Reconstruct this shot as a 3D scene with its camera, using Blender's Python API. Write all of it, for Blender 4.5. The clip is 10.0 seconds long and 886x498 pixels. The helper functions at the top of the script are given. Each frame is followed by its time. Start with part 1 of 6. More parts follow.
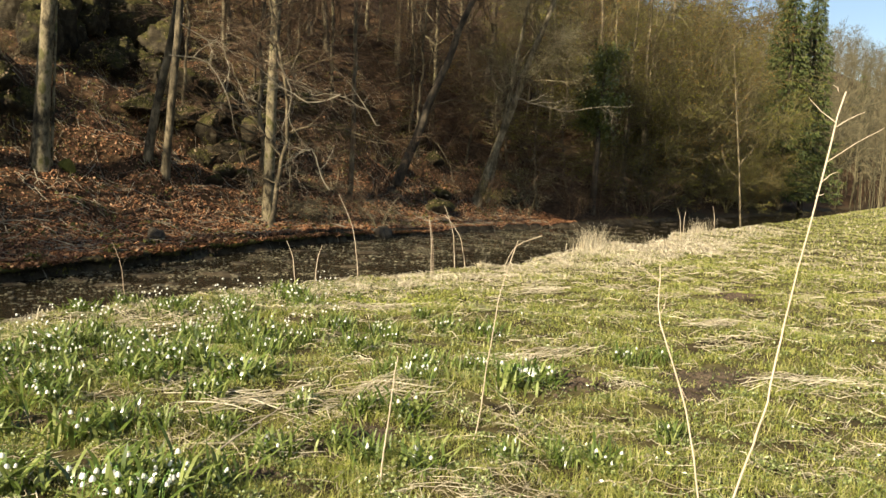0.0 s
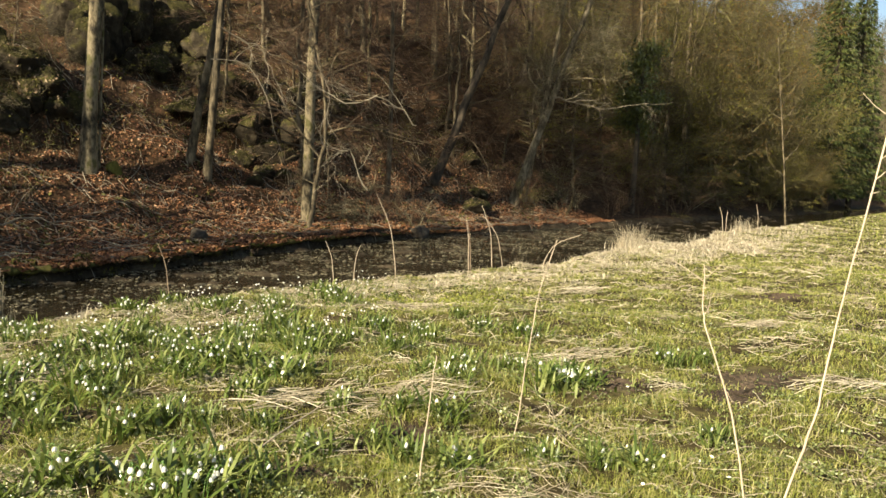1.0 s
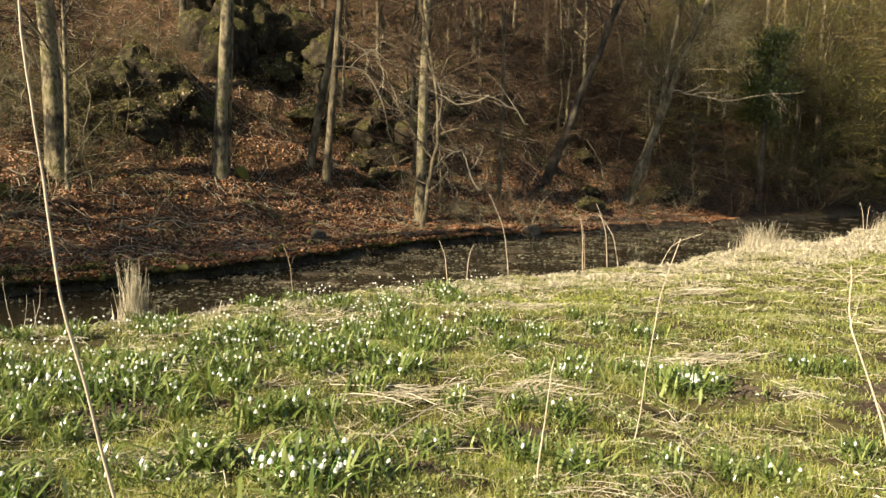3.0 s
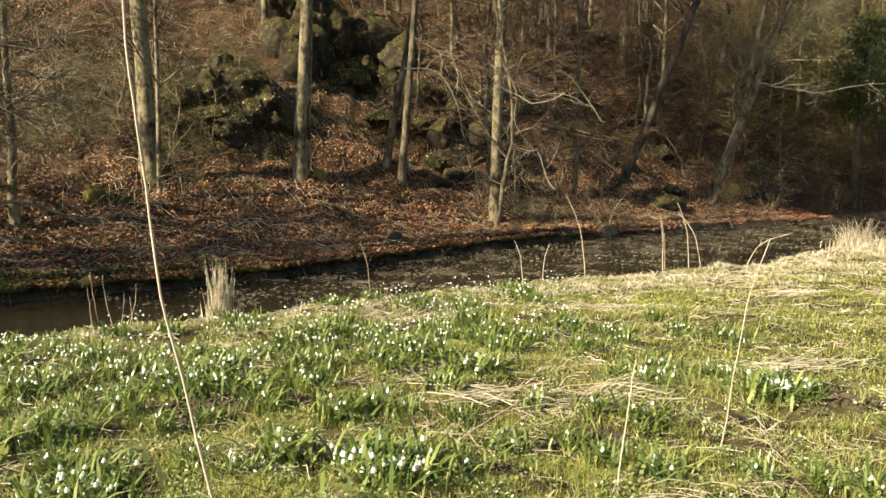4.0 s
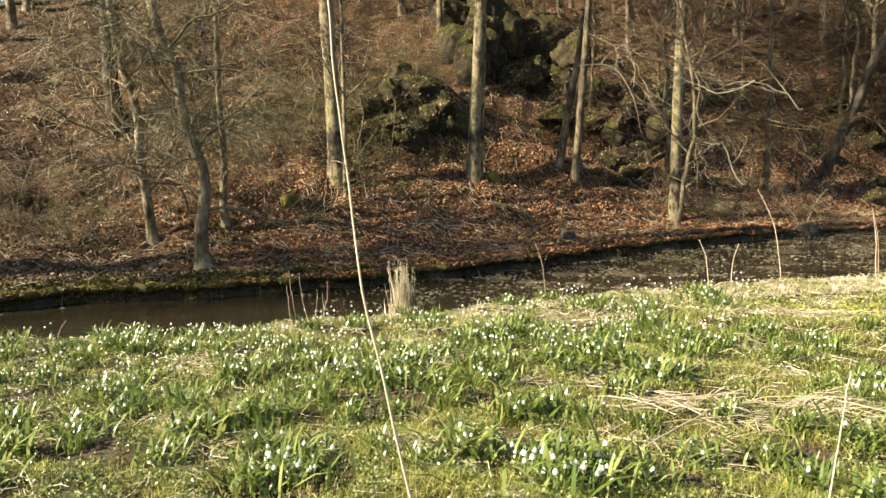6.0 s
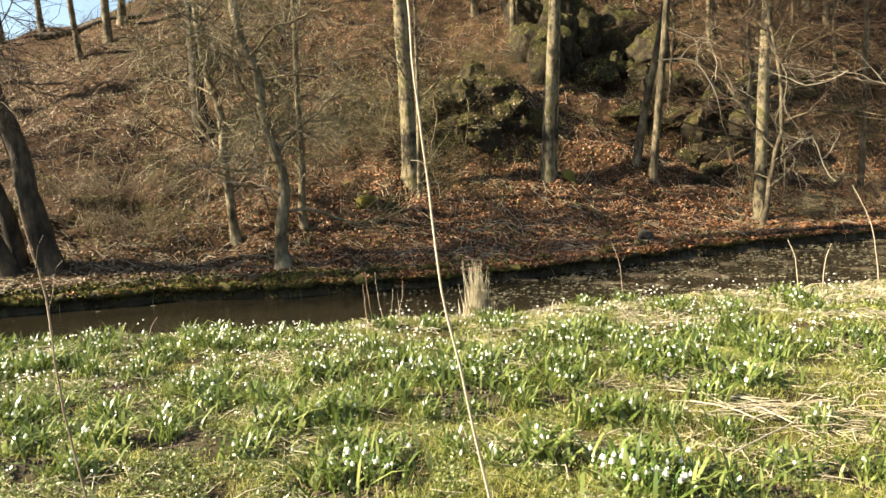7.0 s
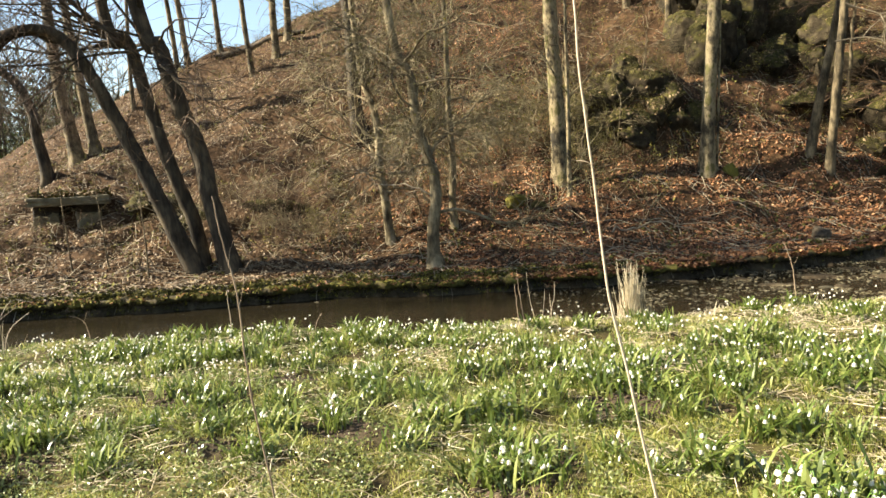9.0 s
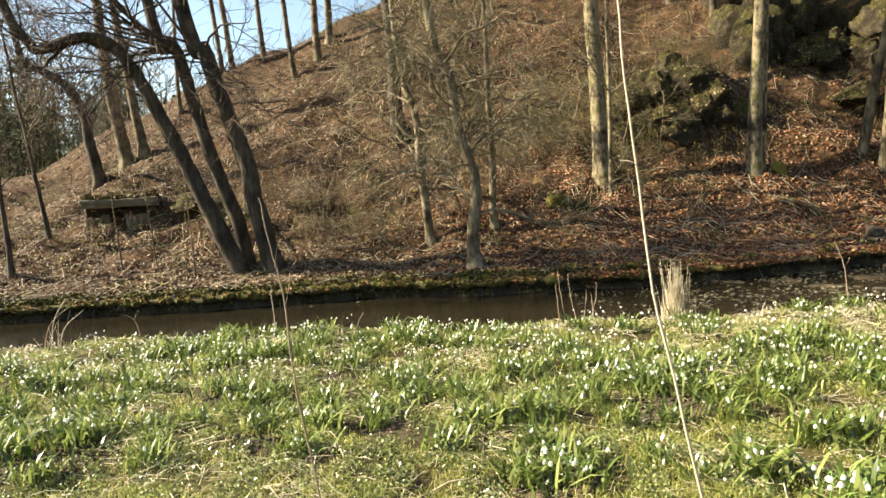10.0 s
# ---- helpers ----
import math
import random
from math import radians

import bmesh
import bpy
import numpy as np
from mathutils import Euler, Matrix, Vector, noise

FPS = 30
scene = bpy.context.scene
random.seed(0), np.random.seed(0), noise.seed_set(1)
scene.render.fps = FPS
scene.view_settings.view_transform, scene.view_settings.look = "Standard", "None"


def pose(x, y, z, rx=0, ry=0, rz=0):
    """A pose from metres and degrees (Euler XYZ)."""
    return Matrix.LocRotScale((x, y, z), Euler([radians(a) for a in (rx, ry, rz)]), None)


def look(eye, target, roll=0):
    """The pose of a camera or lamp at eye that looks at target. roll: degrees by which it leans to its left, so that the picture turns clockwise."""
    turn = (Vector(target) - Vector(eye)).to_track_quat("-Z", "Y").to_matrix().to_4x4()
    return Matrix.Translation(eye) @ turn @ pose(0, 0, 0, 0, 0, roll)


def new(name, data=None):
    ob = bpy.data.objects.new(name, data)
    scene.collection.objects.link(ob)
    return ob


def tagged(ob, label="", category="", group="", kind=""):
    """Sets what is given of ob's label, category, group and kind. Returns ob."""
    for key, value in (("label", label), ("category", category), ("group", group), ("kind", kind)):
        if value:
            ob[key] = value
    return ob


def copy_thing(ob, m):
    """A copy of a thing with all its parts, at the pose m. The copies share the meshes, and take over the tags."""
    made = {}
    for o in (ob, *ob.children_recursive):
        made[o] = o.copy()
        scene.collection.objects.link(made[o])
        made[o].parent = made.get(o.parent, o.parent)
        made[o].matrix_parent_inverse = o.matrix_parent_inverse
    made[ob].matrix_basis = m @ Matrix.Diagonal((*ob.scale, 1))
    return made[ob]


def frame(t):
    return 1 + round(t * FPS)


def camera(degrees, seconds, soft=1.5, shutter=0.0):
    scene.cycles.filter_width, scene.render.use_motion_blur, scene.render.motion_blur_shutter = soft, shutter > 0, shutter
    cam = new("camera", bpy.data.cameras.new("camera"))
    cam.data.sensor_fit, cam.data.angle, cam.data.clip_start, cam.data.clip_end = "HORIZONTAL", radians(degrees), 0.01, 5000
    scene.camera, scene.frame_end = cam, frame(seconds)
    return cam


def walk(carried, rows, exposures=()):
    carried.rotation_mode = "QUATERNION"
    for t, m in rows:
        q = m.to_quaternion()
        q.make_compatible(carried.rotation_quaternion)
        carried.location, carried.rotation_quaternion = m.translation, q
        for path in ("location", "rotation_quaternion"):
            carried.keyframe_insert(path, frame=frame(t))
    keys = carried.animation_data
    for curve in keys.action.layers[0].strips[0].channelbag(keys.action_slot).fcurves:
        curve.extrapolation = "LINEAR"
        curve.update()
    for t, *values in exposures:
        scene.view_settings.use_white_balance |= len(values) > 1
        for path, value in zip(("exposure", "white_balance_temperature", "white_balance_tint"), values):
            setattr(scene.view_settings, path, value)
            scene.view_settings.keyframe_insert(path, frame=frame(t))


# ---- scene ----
cam = camera(65.98, 10.0, soft=1.55)
# seconds, x, y, z in metres, then yaw, pitch and roll in degrees
ROWS = [
    (0.0, 0.070, -0.027, 1.404, -25.61, -5.82, -2.28),
    (0.5, 0.067, -0.024, 1.404, -24.29, -5.86, -2.11),
    (1.0, 0.062, -0.022, 1.405, -22.56, -5.97, -1.88),
    (1.5, 0.057, -0.019, 1.404, -20.39, -6.06, -1.64),
    (2.0, 0.050, -0.017, 1.403, -18.05, -6.12, -1.40),
    (2.5, 0.044, -0.014, 1.404, -15.98, -6.18, -1.14),
    (4.0, 0.019, -0.009, 1.404, -7.20, -6.26, -0.10),
    (4.5, 0.009, -0.008, 1.403, -4.11, -6.27, 0.29),
    (5.0, -0.005, -0.006, 1.402, 0.06, -6.21, 0.74),
    (5.5, -0.015, -0.004, 1.400, 3.74, -6.14, 1.13),
    (7.0, -0.038, 0.006, 1.393, 13.09, -5.80, 2.19),
    (7.5, -0.047, 0.002, 1.393, 16.15, -5.67, 2.52),
    (8.0, -0.056, -0.005, 1.395, 19.57, -5.51, 2.86),
    (8.5, -0.065, -0.010, 1.399, 22.77, -5.37, 3.19),
    (9.0, -0.071, -0.014, 1.400, 25.39, -5.24, 3.45),
    (9.5, -0.072, -0.020, 1.401, 27.17, -5.13, 3.64),
    (10.0, -0.073, -0.027, 1.402, 28.71, -5.02, 3.79),
]
walk(cam, [(t, pose(x, y, z, 90 + pitch, roll, yaw)) for t, x, y, z, yaw, pitch, roll in ROWS], [(0.0, 1.48), (2.5, 1.55), (5.0, 1.91), (7.5, 2.13), (10.0, 2.17)])

# ---- light ----
SUN_AZ, SUN_EL = 114.0, 33.0  # degrees to the left of straight ahead, degrees up
world = bpy.data.worlds.new("world")
scene.world = world
world.use_nodes = True
wn = world.node_tree.nodes
sky = wn.new("ShaderNodeTexSky")
sky.sky_type, sky.sun_disc = "NISHITA", False
sky.sun_elevation, sky.sun_rotation = radians(SUN_EL), radians(360 - SUN_AZ)
sky.air_density, sky.dust_density = 1.2, 1.0
wn["Background"].inputs["Strength"].default_value = 0.055
world.node_tree.links.new(sky.outputs[0], wn["Background"].inputs["Color"])
sun = new("sun", bpy.data.lights.new("sun", "SUN"))
sun.data.energy, sun.data.angle, sun.data.color = 5.0, radians(0.53), (1.0, 0.885, 0.69)
toward = Vector((-math.sin(radians(SUN_AZ)) * math.cos(radians(SUN_EL)), math.cos(radians(SUN_AZ)) * math.cos(radians(SUN_EL)), math.sin(radians(SUN_EL))))
sun.matrix_world = look(toward * 60, (0, 0, 0))


# ---- materials ----
def material(name, tones, size=1.0, rough=0.8, bump=0.0, bump_size=None, stretch=(1, 1, 1), thin=0.0, per="noise", spread=0.25, spec=0.3, detail=6.0, mixed=0.5):
    """A procedural surface. tones: two to four linear colours. per: what picks the tone: 'noise', or 'piece' for one per loose piece, with noise on top."""
    m = bpy.data.materials.new(name)
    m.use_nodes = True
    nt = m.node_tree
    n, link = nt.nodes, nt.links.new
    bsdf = n["Principled BSDF"]
    bsdf.inputs["Roughness"].default_value = rough
    bsdf.inputs["Specular IOR Level"].default_value = spec
    coords = n.new("ShaderNodeTexCoord")
    mapping = n.new("ShaderNodeMapping")
    mapping.inputs["Scale"].default_value = stretch
    link(coords.outputs["Object"], mapping.inputs["Vector"])
    fine = n.new("ShaderNodeTexNoise")
    fine.inputs["Scale"].default_value, fine.inputs["Detail"].default_value = 1.0 / size, detail
    fine.inputs["Roughness"].default_value = 0.65
    link(mapping.outputs[0], fine.inputs["Vector"])
    broad = n.new("ShaderNodeTexNoise")
    broad.inputs["Scale"].default_value, broad.inputs["Detail"].default_value = 0.17 / size, 3.0
    link(coords.outputs["Object"], broad.inputs["Vector"])
    both = n.new("ShaderNodeMix")
    both.inputs[0].default_value = mixed
    link(fine.outputs["Fac"], both.inputs[2])
    link(broad.outputs["Fac"], both.inputs[3])
    pick = both.outputs[0]
    lo, hi = 0.5 - spread, 0.5 + spread
    if per == "piece":
        geo = n.new("ShaderNodeNewGeometry")
        info = n.new("ShaderNodeObjectInfo")
        add = n.new("ShaderNodeMath")
        add.operation = "ADD"
        link(geo.outputs["Random Per Island"], add.inputs[0])
        link(info.outputs["Random"], add.inputs[1])
        wrap = n.new("ShaderNodeMath")
        wrap.operation = "FRACT"
        link(add.outputs[0], wrap.inputs[0])
        blend = n.new("ShaderNodeMix")
        blend.inputs[0].default_value = 0.35
        link(wrap.outputs[0], blend.inputs[2])
        link(pick, blend.inputs[3])
        pick, lo, hi = blend.outputs[0], 0.12, 0.88
    ramp = n.new("ShaderNodeValToRGB")
    ramp.color_ramp.elements[0].position, ramp.color_ramp.elements[1].position = lo, hi
    for i in range(1, len(tones) - 1):
        ramp.color_ramp.elements.new(lo + (hi - lo) * i / (len(tones) - 1))
    for e, c in zip(ramp.color_ramp.elements, tones):
        e.color = (*c, 1)
    link(pick, ramp.inputs["Fac"])
    link(ramp.outputs["Color"], bsdf.inputs["Base Color"])
    if bump:
        rough_noise = n.new("ShaderNodeTexNoise")
        rough_noise.inputs["Scale"].default_value, rough_noise.inputs["Detail"].default_value = 1.0 / (bump_size or size), 5.0
        link(mapping.outputs[0], rough_noise.inputs["Vector"])
        b = n.new("ShaderNodeBump")
        b.inputs["Strength"].default_value, b.inputs["Distance"].default_value = bump, (bump_size or size) * 0.4
        link(rough_noise.outputs["Fac"], b.inputs["Height"])
        link(b.outputs[0], bsdf.inputs["Normal"])
    if thin:
        through_leaf = n.new("ShaderNodeBsdfTranslucent")
        link(ramp.outputs["Color"], through_leaf.inputs["Color"])
        mix = n.new("ShaderNodeMixShader")
        mix.inputs[0].default_value = thin
        link(bsdf.outputs[0], mix.inputs[1])
        link(through_leaf.outputs[0], mix.inputs[2])
        link(mix.outputs[0], n["Material Output"].inputs["Surface"])
    return m


BARK_BEECH = material("beech_bark", [(0.022, 0.018, 0.010), (0.105, 0.083, 0.044), (0.25, 0.20, 0.115), (0.10, 0.09, 0.03)], 0.12, 0.85, 0.7, 0.04, (1, 1, 0.5), spread=0.08)
BARK_DARK = material("dark_bark", [(0.014, 0.011, 0.007), (0.05, 0.039, 0.025), (0.115, 0.088, 0.054)], 0.09, 0.9, 0.9, 0.03, (1, 1, 0.22), spread=0.12)
BARK_OAK = material("furrowed_bark", [(0.025, 0.02, 0.011), (0.10, 0.078, 0.043), (0.23, 0.18, 0.105)], 0.07, 0.9, 0.9, 0.03, (1, 1, 0.3), spread=0.11)
BARK_ALDER = material("alder_bark", [(0.04, 0.032, 0.017), (0.14, 0.11, 0.062), (0.30, 0.245, 0.15)], 0.07, 0.9, 0.9, 0.03, (1, 1, 0.3), spread=0.12)
TWIG = material("twig", [(0.034, 0.019, 0.009), (0.076, 0.044, 0.021), (0.15, 0.098, 0.052)], 0.5, 0.75, per="piece")
TWIG_PALE = material("pale_twig", [(0.13, 0.105, 0.07), (0.24, 0.20, 0.135), (0.37, 0.32, 0.22)], 0.4, 0.75, per="piece")
TWIG_OLIVE = material("olive_twig", [(0.032, 0.026, 0.008), (0.085, 0.071, 0.025), (0.20, 0.165, 0.072)], 0.5, 0.7, per="piece")
TWIG_ALDER = material("alder_twig", [(0.06, 0.05, 0.023), (0.155, 0.128, 0.064), (0.33, 0.28, 0.17)], 0.5, 0.7, per="piece")
BUD = material("bud", [(0.07, 0.07, 0.007), (0.155, 0.145, 0.012), (0.25, 0.215, 0.026)], 0.3, 0.6, thin=0.35, per="piece")
BUD_RUST = material("rust_bud", [(0.10, 0.055, 0.008), (0.19, 0.10, 0.018), (0.28, 0.17, 0.04)], 0.3, 0.6, thin=0.35, per="piece")
LITTER = material("dead_beech_leaf", [(0.038, 0.015, 0.007), (0.145, 0.057, 0.022), (0.28, 0.13, 0.052), (0.45, 0.265, 0.135)], 0.5, 0.6, thin=0.12, per="piece")
LITTER_OLD = material("weathered_leaf", [(0.028, 0.017, 0.009), (0.092, 0.058, 0.028), (0.19, 0.128, 0.066), (0.38, 0.28, 0.165)], 0.5, 0.6, thin=0.1, per="piece")
GRASS = material("grass_blade", [(0.10, 0.13, 0.022), (0.245, 0.275, 0.05), (0.40, 0.395, 0.10), (0.60, 0.525, 0.26)], 0.6, 0.36, thin=0.45, per="piece")
HERB = material("herb_leaf", [(0.06, 0.065, 0.025), (0.115, 0.14, 0.038), (0.20, 0.235, 0.07), (0.36, 0.39, 0.17)], 0.3, 0.30, thin=0.3, per="piece", spec=0.55)
STRAW = material("dead_straw", [(0.25, 0.205, 0.125), (0.47, 0.40, 0.265), (0.74, 0.66, 0.48)], 0.3, 0.6, thin=0.2, per="piece")
STEM_DRY = material("dry_stem", [(0.30, 0.23, 0.15), (0.46, 0.37, 0.26), (0.58, 0.49, 0.37)], 0.05, 0.6, 0.3, 0.01, (1, 1, 0.2))
STEM_BROWN = material("brown_stem", [(0.15, 0.105, 0.065), (0.26, 0.19, 0.125), (0.38, 0.29, 0.195)], 0.05, 0.65)
STRAP_LEAF = material("snowflake_leaf", [(0.042, 0.066, 0.013), (0.125, 0.168, 0.032), (0.35, 0.375, 0.125)], 0.15, 0.24, thin=0.38, per="piece", spec=0.6)
SCAPE = material("flower_stalk", [(0.10, 0.20, 0.04), (0.17, 0.28, 0.06)], 0.1, 0.4)
PETAL = material("white_petal", [(0.74, 0.72, 0.63), (0.86, 0.84, 0.76)], 0.01, 0.5, thin=0.4)
MOSS = material("moss", [(0.018, 0.016, 0.005), (0.062, 0.056, 0.011), (0.18, 0.155, 0.026)], 0.12, 0.95, 0.8, 0.04, per="piece")
BANK_MOSS = material("bank_moss", [(0.008, 0.006, 0.003), (0.035, 0.026, 0.009), (0.085, 0.075, 0.015), (0.15, 0.13, 0.026)], 0.10, 0.95, 1.0, 0.035, spread=0.16)
SLOPE_MOSS = material("slope_moss", [(0.03, 0.03, 0.008), (0.085, 0.08, 0.018), (0.17, 0.15, 0.035)], 0.3, 0.9, per="piece")
WEED = material("water_weed", [(0.028, 0.022, 0.013), (0.065, 0.055, 0.028), (0.13, 0.112, 0.06), (0.26, 0.22, 0.14)], 0.4, 0.5, per="piece")
LIP_MOSS = material("lip_moss", [(0.04, 0.04, 0.009), (0.11, 0.102, 0.018), (0.24, 0.205, 0.034)], 0.2, 0.9, per="piece")
STONE = material("stream_stone", [(0.026, 0.022, 0.012), (0.068, 0.058, 0.033), (0.15, 0.13, 0.08)], 0.15, 0.8, 0.6, 0.04, per="piece")
CONCRETE = material("old_concrete", [(0.05, 0.042, 0.025), (0.15, 0.13, 0.08), (0.28, 0.25, 0.17)], 0.25, 0.9, 0.5, 0.05, spread=0.2)
# shade of the doorway and below the slab, put into the wall colour
SHADE_DARK = material("shade_dark_wall", [(0.02, 0.017, 0.012), (0.05, 0.04, 0.03)], 0.3, 0.95)
WOOD_GREY = material("weathered_wood", [(0.13, 0.11, 0.08), (0.30, 0.27, 0.21)], 0.08, 0.8, 0.4, 0.02, (1, 1, 0.15))
YELLOW_MOSS = material("yellow_moss", [(0.12, 0.14, 0.025), (0.21, 0.225, 0.04), (0.32, 0.31, 0.07)], 0.1, 0.8, thin=0.2, per="piece")
NEEDLES = material("spruce_needles", [(0.018, 0.03, 0.007), (0.055, 0.072, 0.015), (0.12, 0.125, 0.028)], 0.5, 0.6, thin=0.15, per="piece")
IVY = material("ivy_leaf", [(0.03, 0.04, 0.008), (0.075, 0.09, 0.016), (0.15, 0.16, 0.035)], 0.3, 0.4, thin=0.2, per="piece", spec=0.5)
FAR_TWIG = material("far_wood", [(0.05, 0.045, 0.024), (0.10, 0.086, 0.045), (0.16, 0.132, 0.07)], 4.0, 0.9, per="piece")
EARTH = material("bare_earth", [(0.022, 0.015, 0.009), (0.055, 0.038, 0.023), (0.11, 0.08, 0.05)], 0.12, 0.95, 0.9, 0.04)


def ground_material():
    """Meadow soil and moss, muddy stream bed, leaf mould on the hill: three surfaces, blended by where the zones lie."""
    m = bpy.data.materials.new("ground")
    m.use_nodes = True
    nt = m.node_tree
    n, link = nt.nodes, nt.links.new
    bsdf = n["Principled BSDF"]
    bsdf.inputs["Roughness"].default_value, bsdf.inputs["Specular IOR Level"].default_value = 0.95, 0.1
    coords = n.new("ShaderNodeTexCoord")

    def layer(tones, size, lo=0.3, hi=0.7):
        tex = n.new("ShaderNodeTexNoise")
        tex.inputs["Scale"].default_value, tex.inputs["Detail"].default_value, tex.inputs["Roughness"].default_value = 1 / size, 8.0, 0.7
        link(coords.outputs["Object"], tex.inputs["Vector"])
        ramp = n.new("ShaderNodeValToRGB")
        ramp.color_ramp.elements[0].position, ramp.color_ramp.elements[1].position = lo, hi
        for i in range(1, len(tones) - 1):
            ramp.color_ramp.elements.new(lo + (hi - lo) * i / (len(tones) - 1))
        for e, c in zip(ramp.color_ramp.elements, tones):
            e.color = (*c, 1)
        link(tex.outputs["Fac"], ramp.inputs["Fac"])
        return ramp.outputs["Color"]

    meadow = layer([(0.014, 0.010, 0.006), (0.04, 0.03, 0.014), (0.075, 0.066, 0.022), (0.14, 0.115, 0.055)], 0.3)
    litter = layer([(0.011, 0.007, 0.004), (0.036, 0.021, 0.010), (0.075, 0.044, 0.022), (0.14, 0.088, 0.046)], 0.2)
    bed = layer([(0.014, 0.010, 0.006), (0.045, 0.034, 0.02), (0.09, 0.075, 0.045)], 0.3)
    out = meadow
    for key, colour in (("bed", bed), ("litter", litter)):
        zone = n.new("ShaderNodeAttribute")
        zone.attribute_name = key
        mix = n.new("ShaderNodeMix")
        mix.data_type = "RGBA"
        link(zone.outputs["Fac"], mix.inputs[0])
        link(out, mix.inputs[6])
        link(colour, mix.inputs[7])
        out = mix.outputs[2]
    link(out, bsdf.inputs["Base Color"])
    tex = n.new("ShaderNodeTexNoise")
    tex.inputs["Scale"].default_value, tex.inputs["Detail"].default_value = 14.0, 6.0
    link(coords.outputs["Object"], tex.inputs["Vector"])
    b = n.new("ShaderNodeBump")
    b.inputs["Strength"].default_value, b.inputs["Distance"].default_value = 0.8, 0.03
    link(tex.outputs["Fac"], b.inputs["Height"])
    link(b.outputs[0], bsdf.inputs["Normal"])
    return m


def water_material():
    m = bpy.data.materials.new("stream_water")
    m.use_nodes = True
    n, link = m.node_tree.nodes, m.node_tree.links.new
    bsdf = n["Principled BSDF"]
    bsdf.inputs["Base Color"].default_value = (0.012, 0.010, 0.006, 1)
    bsdf.inputs["Roughness"].default_value, bsdf.inputs["IOR"].default_value, bsdf.inputs["Specular IOR Level"].default_value = 0.08, 1.33, 0.22
    coords = n.new("ShaderNodeTexCoord")
    mapping = n.new("ShaderNodeMapping")
    mapping.inputs["Rotation"].default_value, mapping.inputs["Scale"].default_value = (0, 0, radians(-27)), (0.55, 1.6, 1)
    link(coords.outputs["Object"], mapping.inputs["Vector"])
    small, large = n.new("ShaderNodeTexNoise"), n.new("ShaderNodeTexNoise")
    for tex, k in ((small, 9.0), (large, 2.2)):
        tex.inputs["Scale"].default_value, tex.inputs["Detail"].default_value = k, 3.0
        link(mapping.outputs[0], tex.inputs["Vector"])
    add = n.new("ShaderNodeMath")
    add.operation = "ADD"
    link(small.outputs["Fac"], add.inputs[0])
    link(large.outputs["Fac"], add.inputs[1])
    b = n.new("ShaderNodeBump")
    b.inputs["Strength"].default_value, b.inputs["Distance"].default_value = 0.25, 0.04
    link(add.outputs[0], b.inputs["Height"])
    link(b.outputs[0], bsdf.inputs["Normal"])
    return m


def rock_material():
    """Dark sandstone with moss and earth on whatever faces up."""
    m = bpy.data.materials.new("mossy_crag")
    m.use_nodes = True
    n, link = m.node_tree.nodes, m.node_tree.links.new
    bsdf = n["Principled BSDF"]
    bsdf.inputs["Roughness"].default_value, bsdf.inputs["Specular IOR Level"].default_value = 0.95, 0.15
    coords, geo = n.new("ShaderNodeTexCoord"), n.new("ShaderNodeNewGeometry")

    def tones(size, detail, stops):
        tex, ramp = n.new("ShaderNodeTexNoise"), n.new("ShaderNodeValToRGB")
        tex.inputs["Scale"].default_value, tex.inputs["Detail"].default_value, tex.inputs["Roughness"].default_value = 1 / size, detail, 0.68
        link(coords.outputs["Object"], tex.inputs["Vector"])
        ramp.color_ramp.elements[0].position, ramp.color_ramp.elements[1].position = 0.32, 0.68
        ramp.color_ramp.elements.new(0.5)
        for e, c in zip(ramp.color_ramp.elements, stops):
            e.color = (*c, 1)
        link(tex.outputs["Fac"], ramp.inputs["Fac"])
        return ramp.outputs["Color"], tex.outputs["Fac"]

    stone, grain = tones(0.3, 8.0, [(0.014, 0.011, 0.0065), (0.037, 0.029, 0.017), (0.078, 0.063, 0.037)])
    moss, _ = tones(0.12, 6.0, [(0.02, 0.019, 0.006), (0.047, 0.042, 0.012), (0.10, 0.086, 0.024)])
    _, patch = tones(0.45, 4.0, [(0, 0, 0), (0.5, 0.5, 0.5), (1, 1, 1)])
    split = n.new("ShaderNodeSeparateXYZ")
    link(geo.outputs["Normal"], split.inputs[0])
    add, rng_ = n.new("ShaderNodeMath"), n.new("ShaderNodeMapRange")
    add.operation = "MULTIPLY_ADD"
    link(patch, add.inputs[0])
    add.inputs[1].default_value = 1.6
    link(split.outputs["Z"], add.inputs[2])
    rng_.inputs["From Min"].default_value, rng_.inputs["From Max"].default_value = 0.95, 1.35
    link(add.outputs[0], rng_.inputs["Value"])
    mix = n.new("ShaderNodeMix")
    mix.data_type = "RGBA"
    link(rng_.outputs["Result"], mix.inputs[0])
    link(stone, mix.inputs[6])
    link(moss, mix.inputs[7])
    link(mix.outputs[2], bsdf.inputs["Base Color"])
    b = n.new("ShaderNodeBump")
    b.inputs["Strength"].default_value, b.inputs["Distance"].default_value = 1.0, 0.12
    link(grain, b.inputs["Height"])
    link(b.outputs[0], bsdf.inputs["Normal"])
    return m


GROUND, WATER, ROCK = ground_material(), water_material(), rock_material()


